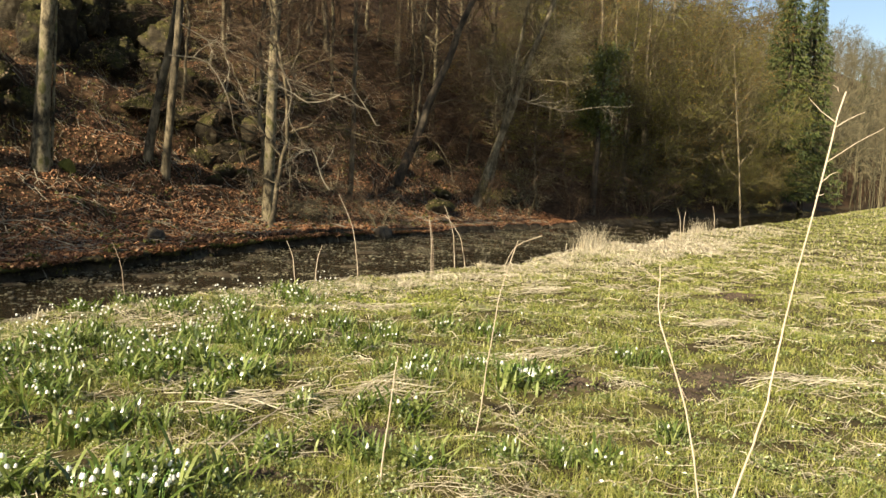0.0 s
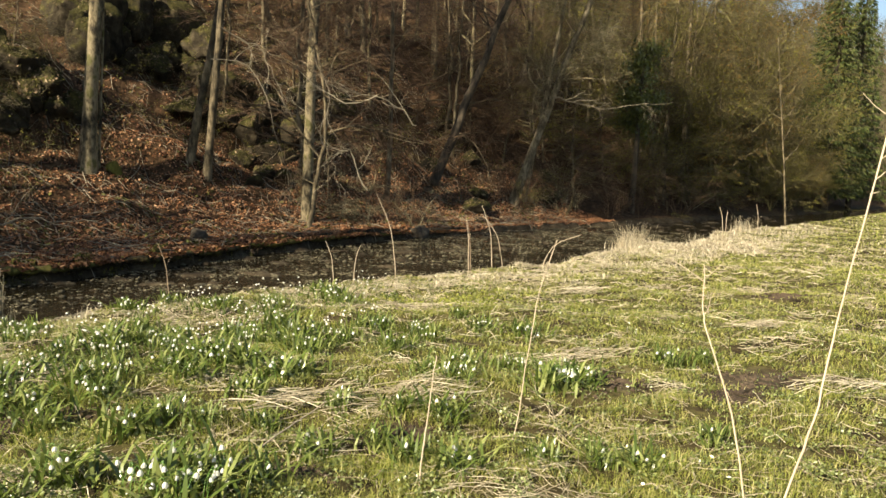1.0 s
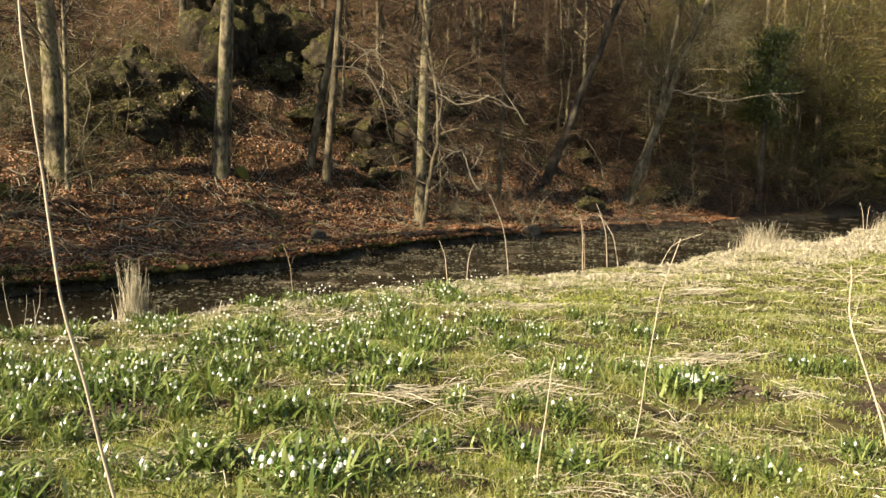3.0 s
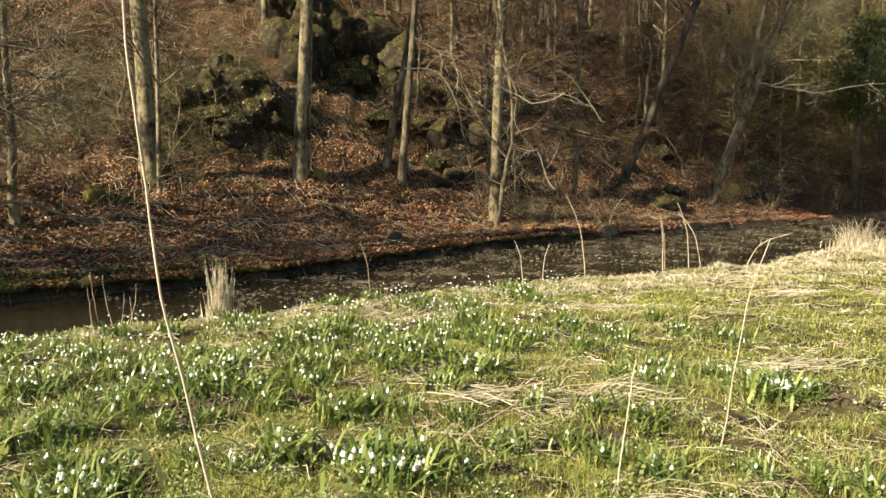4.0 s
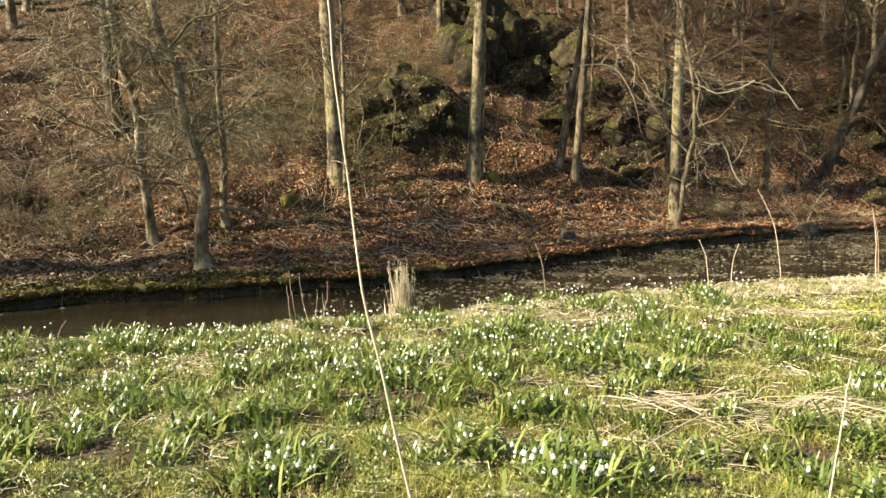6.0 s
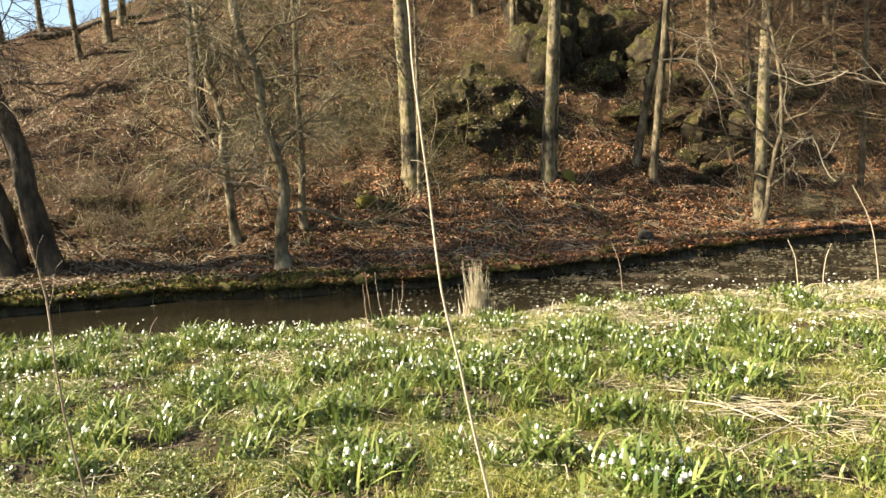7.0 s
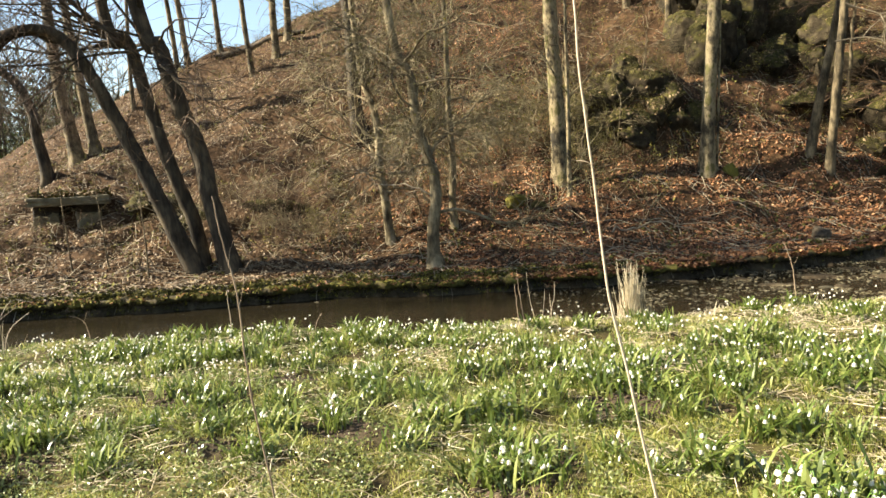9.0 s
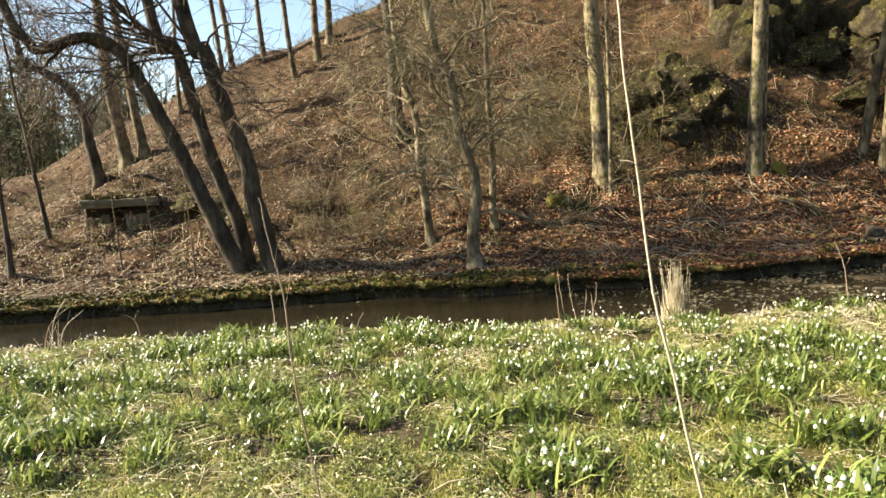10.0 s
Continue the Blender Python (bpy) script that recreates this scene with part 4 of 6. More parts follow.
plant("t", "tall bare brown bush, many stems", "tall bare bushes", TALL_BROWN, 6, 20, 44, 4, 14, 0.65, 1.1, "alder_bush")


def understorey():
    """Young trees with level, tiered boughs: bare brown ones on the slope, budding ones upstream."""
    bare_kinds = [layered_tree("hornbeam", 840 + i, 8.0 + i, 0.13 + 0.02 * i, BARK_OAK, TWIG, 30, 1300, label="young bare tree with level tiered boughs", group="young trees on the slope") for i in range(3)]
    green_kinds = [layered_tree("hornbeam", 850 + i, 10.0 + i, 0.16, BARK_OAK, TWIG_OLIVE, 40, 1500, 5600, (BUD, BUD_RUST, BUD)[i], 0.06, 0.40, "young tree with level boughs in yellow-green bud", "budding trees upstream", 0.011) for i in range(3)]
    r = np.random.RandomState(21)

    def set_out(kinds, spots):
        for i, (u, s_, k) in enumerate(spots):
            x, y = from_uv(u, float(np.interp(u, EDGE_U, EDGE_FAR)) + s_)
            if in_glade(x, y):
                x, y = from_uv(u + 1.5, float(np.interp(u, EDGE_U, EDGE_FAR)) + s_ + 6.0)
            m = Matrix.Translation((x, y, float(land(x, y)))) @ Matrix.Rotation(r.uniform(0, 6.28), 4, "Z") @ Matrix.Diagonal((k, k, k, 1))
            if i < len(kinds):
                kinds[i].matrix_basis = m
            else:
                copy_thing(kinds[i % len(kinds)], Matrix.Translation(m.translation) @ Matrix.Rotation(r.uniform(0, 6.28), 4, "Z") @ Matrix.Diagonal((k / kinds[i % len(kinds)].scale[0],) * 3 + (1,)))

    set_out(bare_kinds, [(11.0 + 1.1 * i + r.normal() * 0.5, r.choice([1.5, 4.0, 7.0, 10.0, 13.0]) + r.uniform(-0.8, 1.8), r.uniform(0.65, 1.1)) for i in range(23)])
    spray = layered_tree("hornbeam", 846, 3.6, 0.06, BARK_ALDER, TWIG_ALDER, 22, 800, first=0.08, reach=0.5, label="low pale bush with level sprays of twigs", group="pale bushes by the crag", fine=0.0045)
    for i, (x, y, k) in enumerate(((-4.3, 17.3, 0.8), (-5.6, 17.5, 0.9), (-6.7, 16.8, 0.8), (-3.5, 17.7, 0.7), (-5.2, 18.8, 0.9), (-7.6, 17.9, 0.9), (-3.0, 19.0, 0.8), (4.4, 18.6, 0.8), (5.6, 18.6, 0.8))):
        m = Matrix.Translation((x, y, float(land(x, y)))) @ Matrix.Rotation(r.uniform(0, 6.28), 4, "Z") @ Matrix.Diagonal((k, k, k, 1))
        if i == 0:
            spray.matrix_basis = m
        else:
            copy_thing(spray, Matrix.Translation(m.translation) @ Matrix.Rotation(r.uniform(0, 6.28), 4, "Z") @ Matrix.Diagonal((k / 0.8,) * 3 + (1,)))
    set_out(green_kinds, [(27.0 + 1.35 * i + r.normal() * 0.6, r.choice([0.8, 3.0, 6.0, 10.0]) + r.uniform(-0.4, 1.8), r.uniform(0.75, 1.15)) for i in range(22)] + [(50 + 1.6 * i, r.choice([1.0, 5.0, 10.0]) + r.uniform(0, 3), r.uniform(1.1, 1.5)) for i in range(15)])


understorey()
for x_, y_, k_ in ((-3.2, 18.2, 0.5), (-2.7, 18.4, 0.45), (-3.7, 18.1, 0.5), (-2.9, 19.0, 0.5), (-4.2, 18.6, 0.55), (-3.6, 19.4, 0.6), (-2.4, 19.6, 0.5), (-4.8, 18.2, 0.6), (-3.9, 17.7, 0.5), (-4.6, 17.3, 0.5)):
    bush("hazel_shrub", OLIVE[RS.randint(3)], x_, y_, RS.uniform(0, 6.28), k_, "twiggy bush growing on the mossy crag", "bushes on the crag")
for x_, y_, k_ in ((-5.3, 17.6, 0.8), (-4.9, 18.6, 0.9), (-5.9, 18.4, 0.8), (-4.0, 17.2, 0.7), (-6.4, 17.0, 0.7), (-7.3, 18.2, 0.8), (-8.3, 16.8, 0.7), (-8.9, 18.4, 0.8)):
    bush("hazel_shrub", OLIVE[RS.randint(3)], x_, y_, RS.uniform(0, 6.28), k_, "olive-green budding bush on the slope", "budding bushes")
for x_, y_, k_ in ((-10.6, 13.4, 0.8), (-11.4, 13.6, 0.8), (-13.1, 12.4, 0.7), (-9.6, 11.6, 0.6), (-9.3, 11.9, 0.65), (-11.0, 12.9, 0.6), (-11.6, 13.1, 0.7), (-10.4, 12.8, 0.6), (-11.3, 14.0, 0.7), (-12.2, 13.2, 0.6), (-9.9, 13.0, 0.6), (-10.2, 13.9, 0.6), (-10.9, 13.2, 0.5), (-11.7, 12.6, 0.5), (-9.4, 12.6, 0.5), (-10.7, 12.4, 0.45), (-12.6, 12.2, 0.5)):
    bush("hazel_shrub", BROWN[RS.randint(5)], x_, y_, RS.uniform(0, 6.28), k_, "tangled grey brush on a dark mound", "brush on the slope")
for x_, y_, k_ in ((12.6, 23.3, 1.2), (13.0, 23.2, 1.0), (12.2, 23.5, 1.0), (6.9, 18.4, 0.8), (7.4, 18.5, 0.9)):
    bush("hazel_shrub", BROWN[RS.randint(5)], x_, y_, RS.uniform(0, 6.28), k_, "suckers round the foot of a bank tree", "brush on the slope")

# arching stems that lean out over the stream
for i in range(18):
    u_, s_ = RS.uniform(12.5, 32), RS.uniform(0.3, 3.2)
    x_, y_ = from_uv(u_, float(np.interp(u_, EDGE_U, EDGE_FAR)) + s_)
    z_ = float(land(x_, y_))
    dx_, dy_ = from_uv(RS.normal() * 1.5, -RS.uniform(0.3, 1.5))
    h_ = RS.uniform(0.8, 2.3)
    dead_branch("arching_stem", [(x_, y_, z_ - 0.05), (x_ + 0.15 * dx_, y_ + 0.15 * dy_, z_ + 0.5 * h_), (x_ + 0.5 * dx_, y_ + 0.5 * dy_, z_ + 0.88 * h_), (x_ + 1.1 * dx_, y_ + 1.1 * dy_, z_ + h_), (x_ + 1.8 * dx_, y_ + 1.8 * dy_, z_ + 0.9 * h_)], 0.008 + 0.0003 * u_, 900 + i, "thin pale arching stem with bare side twigs", 6, TWIG)


def boulder(name, x, y, size, squash, seed, label, sink=0.35, stuff=ROCK, group="rocks on the hill"):
    """A broken block of rock with flat faces, cracks and a cover of moss and leaves."""
    rng = np.random.RandomState(seed)
    v, f = blob(rng, 1.0, 0.06, 4, (1, 1, 1), 20)
    strata = v[:, 2] * 3.2 + 0.3 * np.sin(v[:, 0] * 3 + seed)
    v[:, :2] *= (1 + 0.05 * (np.abs((strata % 1) - 0.5) * 2) ** 3 - 0.02)[:, None]
    off = Vector(rng.uniform(-9, 9, 3))
    v *= 1 + 0.20 * np.array([abs(noise.noise(Vector(p) * 3.1 + off)) - 0.2 + 0.4 * noise.noise(Vector(p) * 8.0 + off) for p in v])[:, None]
    v *= size * np.array(squash)
    rock = put(name, raw_mesh(name, v, f, stuff, smooth=True), at=Matrix.Translation((x, y, float(land(x, y)) + size * squash[2] * (1 - 2 * sink) * 0.5)) @ Matrix.Rotation(seed * 1.3, 4, "Z"), label=label, category="rock", group=group)
    if size > 0.35:
        a, b, c = v[f[:, 0]], v[f[:, 1]], v[f[:, 2]]
        up = unit(np.cross(b - a, c - a))
        pick = np.where(up[:, 2] + 0.2 * rng.normal(size=len(f)) > 0.45)[0]
        pick = rng.choice(pick, min(len(pick), int(1500 * size ** 2)))
        spot = (a + b + c)[pick] / 3 + 0.02 * rng.normal(size=(len(pick), 3))
        pile = Pile()
        half = len(pick) // 2
        pile.add(*cards(rng, spot[:half], 0.05, 0.035, 0.5, up[pick[:half]]))
        pile.add(*cards(rng, spot[half:], 0.08, 0.055, 0.6, up[pick[half:]]), slot=1)
        put("moss_cover", pile.mesh("moss_cover", [SLOPE_MOSS, LITTER_OLD], smooth=False), rock, label="moss and dead leaves on the rock", kind="stuff")


def crags():
    rng = np.random.RandomState(230)
    # the bluff: tiers of blocks up its face
    for tier in range(3):
        for k in range(6 if tier else 5):
            x = -4.75 + 0.52 * k + rng.normal() * 0.15 + 0.1 * tier
            y = 17.95 + 0.07 * k + 0.5 * tier + rng.normal() * 0.12
            boulder("crag_rock", x, y, rng.uniform(0.42, 0.66), (rng.uniform(1.0, 1.4), 0.85, rng.uniform(0.85, 1.3)), 200 + tier * 10 + k, "dark mossy block of the crag on the slope", rng.uniform(0.48, 0.62))
    # a rock wall beside the gully above the ledge
    for i, (x, y, k, h) in enumerate(((-1.7, 22.6, 0.7, 1.5), (-1.9, 23.4, 0.8, 1.8), (-1.6, 24.3, 0.85, 2.0), (-1.5, 25.3, 0.9, 2.1), (-2.4, 24.0, 0.8, 1.6), (-1.2, 26.3, 1.0, 1.9))):
        boulder("crag_rock", x, y, k, (0.9, 1.1, h), 270 + i, "dark rock wall beside a leafy gully", 0.3)
    # the crag high above the ledge
    for i, (x, y, k, h) in enumerate(((-0.8, 26.0, 1.2, 1.3), (0.6, 27.2, 1.4, 1.5), (-1.9, 27.0, 1.3, 1.6), (1.8, 26.2, 1.0, 1.2), (-3.3, 27.6, 1.4, 1.6), (-1.8, 23.9, 0.7, 1.2), (-0.6, 24.2, 0.7, 1.0), (0.0, 24.8, 0.8, 0.8), (-2.6, 25.4, 0.9, 1.0), (1.3, 25.0, 0.7, 0.9), (0.3, 25.6, 0.8, 1.1), (-1.2, 24.9, 0.7, 1.0), (-2.9, 26.4, 0.9, 1.4))):
        boulder("crag_rock", x, y, k * 0.85, (1.2, 0.9, h), 280 + i, "mossy boulder high on the slope", 0.2)
    # ledges behind the crossing pair of trees
    boulder("ledge_rock", 0.95, 21.55, 0.72, (1.35, 0.9, 0.55), 310, "dark overhanging ledge rock above the leaves", -0.1)
    for i, (x, y, k, h) in enumerate(((1.9, 21.6, 0.75, 0.8), (2.6, 21.4, 0.8, 0.85), (3.3, 21.2, 0.8, 0.8), (4.1, 21.6, 0.8, 0.9), (2.3, 20.3, 0.5, 0.9), (2.9, 20.1, 0.55, 0.8), (3.5, 19.9, 0.5, 0.8), (2.0, 23.2, 1.0, 0.8), (3.2, 22.6, 0.9, 0.9), (4.6, 20.7, 0.55, 0.8), (2.5, 19.3, 0.36, 0.8))):
        boulder("ledge_rock", x, y, k * 0.85, (1.25, 0.9, h), 312 + i, "dark ledge rock with moss and fallen leaves", 0.2)
    # single rocks along the slope
    for i in range(26):
        u, s_ = rng.uniform(12, 26), rng.uniform(1.6, 10)
        x, y = from_uv(u, float(np.interp(u, EDGE_U, EDGE_FAR)) + s_)
        boulder("boulder", x, y, rng.uniform(0.28, 0.7), (rng.uniform(1.0, 1.5), 0.9, rng.uniform(0.5, 0.9)), 340 + i, "dark mossy rock sunk in the leafy slope", rng.uniform(0.25, 0.45))


crags()
boulder("boulder", -5.34, 15.05, 0.32, (1.2, 0.9, 0.8), 260, "small mossy boulder in leaf litter", 0.25, MOSS)
boulder("boulder", -4.8, 14.9, 0.25, (1.4, 0.9, 0.6), 261, "small dark boulder in leaf litter", 0.25)
boulder("boulder", -14.3, 12.5, 0.6, (1.3, 0.9, 0.8), 262, "mossy rock beside the hut", 0.25)
boulder("boulder", -12.9, 11.9, 0.42, (1.3, 0.9, 0.8), 268, "mossy rock beside the hut", 0.3)
boulder("boulder", -12.4, 12.5, 0.45, (1.3, 0.9, 0.8), 269, "dark rock among brush", 0.3)
boulder("boulder", -13.5, 12.4, 0.55, (1.3, 0.9, 0.8), 263, "dark rock beside the hut", 0.25)
boulder("boulder", -11.2, 13.5, 0.5, (1.6, 0.9, 0.6), 264, "dark brushy mound of rock", 0.35)
boulder("stump", -0.9, 17.95, 0.22, (1.0, 0.9, 1.0), 265, "mossy stump beside a beech foot", 0.2, MOSS)
boulder("stump", 6.95, 18.21, 0.34, (1.1, 0.9, 0.7), 266, "dark stump at the water", 0.2, BARK_DARK)
boulder("stump", 0.9, 15.6, 0.25, (1.3, 0.8, 1.0), 267, "dark root stock on the bank", 0.2, BARK_DARK)


def box(x0, x1, y0, y1, z0, z1, rng, rough=0.012, cut=5):
    """A worn block with chamfered, slightly uneven faces."""
    bm = bmesh.new()
    bmesh.ops.create_cube(bm, size=1.0)
    bmesh.ops.scale(bm, vec=(x1 - x0, y1 - y0, z1 - z0), verts=bm.verts)
    bmesh.ops.translate(bm, vec=((x0 + x1) / 2, (y0 + y1) / 2, (z0 + z1) / 2), verts=bm.verts)
    bmesh.ops.subdivide_edges(bm, edges=bm.edges, cuts=cut, use_grid_fill=True)
    for v in bm.verts:
        v.co += Vector(rng.normal(size=3)) * rough
    return bm


def part(name, bm, stuff, parent, label=""):
    me = bpy.data.meshes.new(name)
    bmesh.ops.bevel(bm, geom=[e for e in bm.edges if e.is_manifold and e.calc_face_angle(0) > 0.9], offset=0.02, segments=1, affect="EDGES")
    bm.to_mesh(me)
    bm.free()
    me.materials.append(stuff)
    return put(name, me, parent, label=label)


def hut():
    """A small concrete spring house set into the slope: roof slab, side walls, doorway with its shade in the wall
    colour.
    """
    rng = np.random.RandomState(5)
    x, y = -15.75, 11.35
    root = put("spring_house", None, at=Matrix.Translation((x, y, 0.58)) @ Matrix.Rotation(radians(50), 4, "Z") @ Matrix.Diagonal((0.86, 0.86, 0.9, 1)), label="small old concrete spring house dug into the slope", category="hut")
    slab = part("roof_slab", box(-1.05, 1.05, -0.30, 1.5, 1.02, 1.24, rng, 0.015), CONCRETE, root, "weathered concrete roof slab")
    part("wall", box(-0.92, -0.34, 0.12, 0.45, -0.4, 0.74, rng, 0.035), CONCRETE, root, "crumbling stone wall")
    # this set-back dark strip and its twin stand in for the slab's shadow
    part("wall", box(-0.95, -0.30, 0.30, 0.5, 0.70, 1.015, rng, 0.01), SHADE_DARK, root, "set-back wall under the slab, coloured dark as its shadow")
    part("wall", box(0.20, 0.80, 0.06, 0.4, -0.4, 0.78, rng, 0.015), CONCRETE, root, "pale concrete wall")
    part("wall", box(0.16, 0.85, 0.30, 0.5, 0.76, 1.015, rng, 0.01), SHADE_DARK, root, "set-back wall under the slab, coloured dark as its shadow")
    part("wall", box(-0.80, 0.74, 1.2, 1.4, -0.4, 1.0, rng), SHADE_DARK, root, "back wall, coloured dark for the doorway's shade")
    part("wall", box(-1.0, -0.84, 0.5, 1.4, -0.4, 1.0, rng), SHADE_DARK, root, "side wall, coloured dark for the shade inside")
    part("wall", box(0.76, 0.92, 0.5, 1.4, -0.4, 1.0, rng), SHADE_DARK, root, "side wall, coloured dark for the shade inside")
    part("door_post", box(0.13, 0.19, 0.10, 0.2, -0.4, 0.80, rng, 0.004), WOOD_GREY, root, "weathered wooden door post")
    part("moss_cover", box(-1.0, 1.0, 0.0, 1.6, 1.245, 1.34, rng, 0.05, 9), BANK_MOSS, slab, "moss and earth on the slab")
    leaf = np.stack([rng.uniform(-0.98, 0.98, 900), rng.uniform(-0.25, 1.5, 900), rng.uniform(1.27, 1.38, 900)], -1)
    put("leaf_cover", raw_mesh("leaf_cover", *cards(rng, leaf, 0.08, 0.055, 0.6, np.tile([0, 0, 1.0], (900, 1)), 0.3), LITTER_OLD, smooth=False), slab, label="fallen leaves on the slab", kind="stuff")


hut()

# the wood further up the slope: a few kinds of bare tree, copied
def high_wood():
    kinds = []
    for i, (g, bark, tw) in enumerate(((0.26, BARK_OAK, TWIG), (0.34, BARK_DARK, TWIG), (0.20, BARK_BEECH, TWIG), (0.24, BARK_OAK, TWIG_OLIVE))):
        x, y = from_uv(17.0 + 6 * i, 24.0 + 2 * i)
        kinds.append(tree("beech", x, y, g, (0.02, -0.01), 13 + i, bark, tw, seed=800 + i, first=0.2, limbs=22, branches=130, twigs=900, bud=500 if tw == TWIG_OLIVE else 0, label="bare tree in the wood up the slope", group="wood up the slope", rough=0.1))
    RW = np.random.RandomState(4)
    for i in range(46):
        u = RW.uniform(16, 62)
        s_ = RW.uniform(7, 22) if u < 30 else RW.uniform(2.5, 22)
        x, y = from_uv(u, float(np.interp(u, EDGE_U, EDGE_FAR)) + s_)
        k = RW.uniform(0.75, 1.15)
        m = Matrix.Translation((x, y, float(land(x, y)))) @ Matrix.Rotation(RW.uniform(0, 6.28), 4, "Z") @ Matrix.Diagonal((k, k, k, 1))
        copy_thing(kinds[RW.randint(4)], m)


high_wood()

# ---- spruces and far woods ----
SPRUCE = [spruce_meshes(300 + i, 20.0, 3.2, 34, 170) for i in range(2)]


def spruce(x, y, k, turn, label, group="spruces"):
    root = put("spruce", None, at=Matrix.Translation((x, y, float(land(x, y)))) @ Matrix.Rotation(turn, 4, "Z") @ Matrix.Diagonal((k, k, k, 1)), label=label, category="tree", group=group)
    put("trunk", SPRUCE[int(turn * 7) % 2][0], root)
    put("crown", SPRUCE[int(turn * 7) % 2][1], root)


for x_, y_, k_, a_ in ((50.4, 39.6, 1.0, 0.3), (56.1, 41.8, 1.05, 2.2), (58.5, 47.0, 1.1, 3.3)):
    spruce(x_, y_, k_, a_, "tall dark green spruce at the wood's edge")
for x_, y_, k_, a_ in ((-52, 36, 0.5, 0.2), (-56, 31, 0.6, 1.1), (-60, 28, 0.6, 2.0), (-66, 40, 0.7, 4.2), (-48, 41, 0.45, 5.0), (-64, 33, 0.65, 2.7)):
    spruce(x_, y_, k_, a_, "dark spruce beyond the hill's spur", "spruces beyond the spur")


def ivy_tree(x, y, seed):
    rng = np.random.RandomState(seed)
    root = put("ivy_tree", None, at=Matrix.Translation((x, y, float(land(x, y)))), label="tree hung with dark green ivy", category="tree")
    P = line([(0, 0, -0.2), (0.1, 0, 3), (0.3, 0.1, 7.5)], 0.03, 14, seed)
    put("trunk", raw_mesh("trunk", *tubes(P[None], np.linspace(0.16, 0.06, 14)[None], 8), BARK_DARK), root)
    B, BR = sprout(rng, P[None], np.linspace(0.16, 0.06, 14)[None], 26, (0.55, 1), 1.5, 65, 0.0, 0.12, 6)
    pile = Pile()
    pile.add(*tubes(B, BR, 4), slot=1)
    heart = B[rng.randint(0, 26, 60), rng.randint(1, 6, 60)]
    c = heart[rng.randint(0, 60, 5200)] + rng.normal(size=(5200, 3)) * [0.32, 0.32, 0.2]
    pile.add(*cards(rng, c, 0.13, 0.10))
    put("crown", pile.mesh("crown", [IVY, BARK_DARK]), root)


ivy_tree(20.3, 25.9, 62)


def far_woods():
    """Bare woods on the hills that close the valley, too many to count."""
    rng = np.random.RandomState(9)
    n = 1730
    az = np.radians(np.concatenate([rng.uniform(-63, -44, 1600), rng.uniform(49.5, 68, 130)]))
    r = np.concatenate([rng.uniform(92, 320, 1600), rng.uniform(46, 95, 130)])
    x, y = -np.sin(az) * r, np.cos(az) * r
    tall = rng.uniform(9, 16, n)
    tall[1600:] *= 0.78
    P = np.stack([np.stack([x, y, land(x, y)], -1) + np.array([0, 0, q]) * tall[:, None] for q in (-0.02, 0.35, 0.7, 1.0)], 1)
    P[:, 1:, :2] += np.cumsum(rng.normal(size=(n, 3, 2)) * 0.25, 1)
    R = (tall * 0.0045)[:, None] * np.array([1, 0.75, 0.45, 0.1])
    B, BR = sprout(rng, P, R, n * 13, (0.2, 1.0), 4.6, 48, 0.4, 0.16, 4, 0.75, 0.3, 0.04)
    W, WR = sprout(rng, B, BR, n * 17, (0.2, 1.0), 2.6, 42, 0.2, 0.2, 2, 0.8, 0.5, 0.05)
    pile = Pile()
    pile.add(*tubes(P, R, 4))
    pile.add(*tubes(B, BR, 3))
    pile.add(*tubes(W, WR, 3))
    put("far_woods", pile.mesh("far_woods", FAR_TWIG), label="bare brown woods on the far hills", category="woods", kind="stuff")


far_woods()
FAR_SPRUCE = spruce_meshes(330, 16.0, 2.4, 16, 40)
for i in range(112):
    az_ = radians(RS.uniform(-66, -50)) if i < 26 else radians(RS.uniform(52.3, 68))
    r_ = RS.uniform(120, 260) if i < 26 else RS.uniform(50, 80)
    root_ = put("spruce", None, at=Matrix.Translation(on_land(-math.sin(az_) * r_, math.cos(az_) * r_)) @ Matrix.Diagonal((*[RS.uniform(0.6, 1.1) if i < 26 else RS.uniform(0.5, 0.82)] * 3, 1)), label="small dark spruce on the far hill", category="tree", group="far spruces")
    put("trunk", FAR_SPRUCE[0], root_)
    put("crown", FAR_SPRUCE[1], root_)

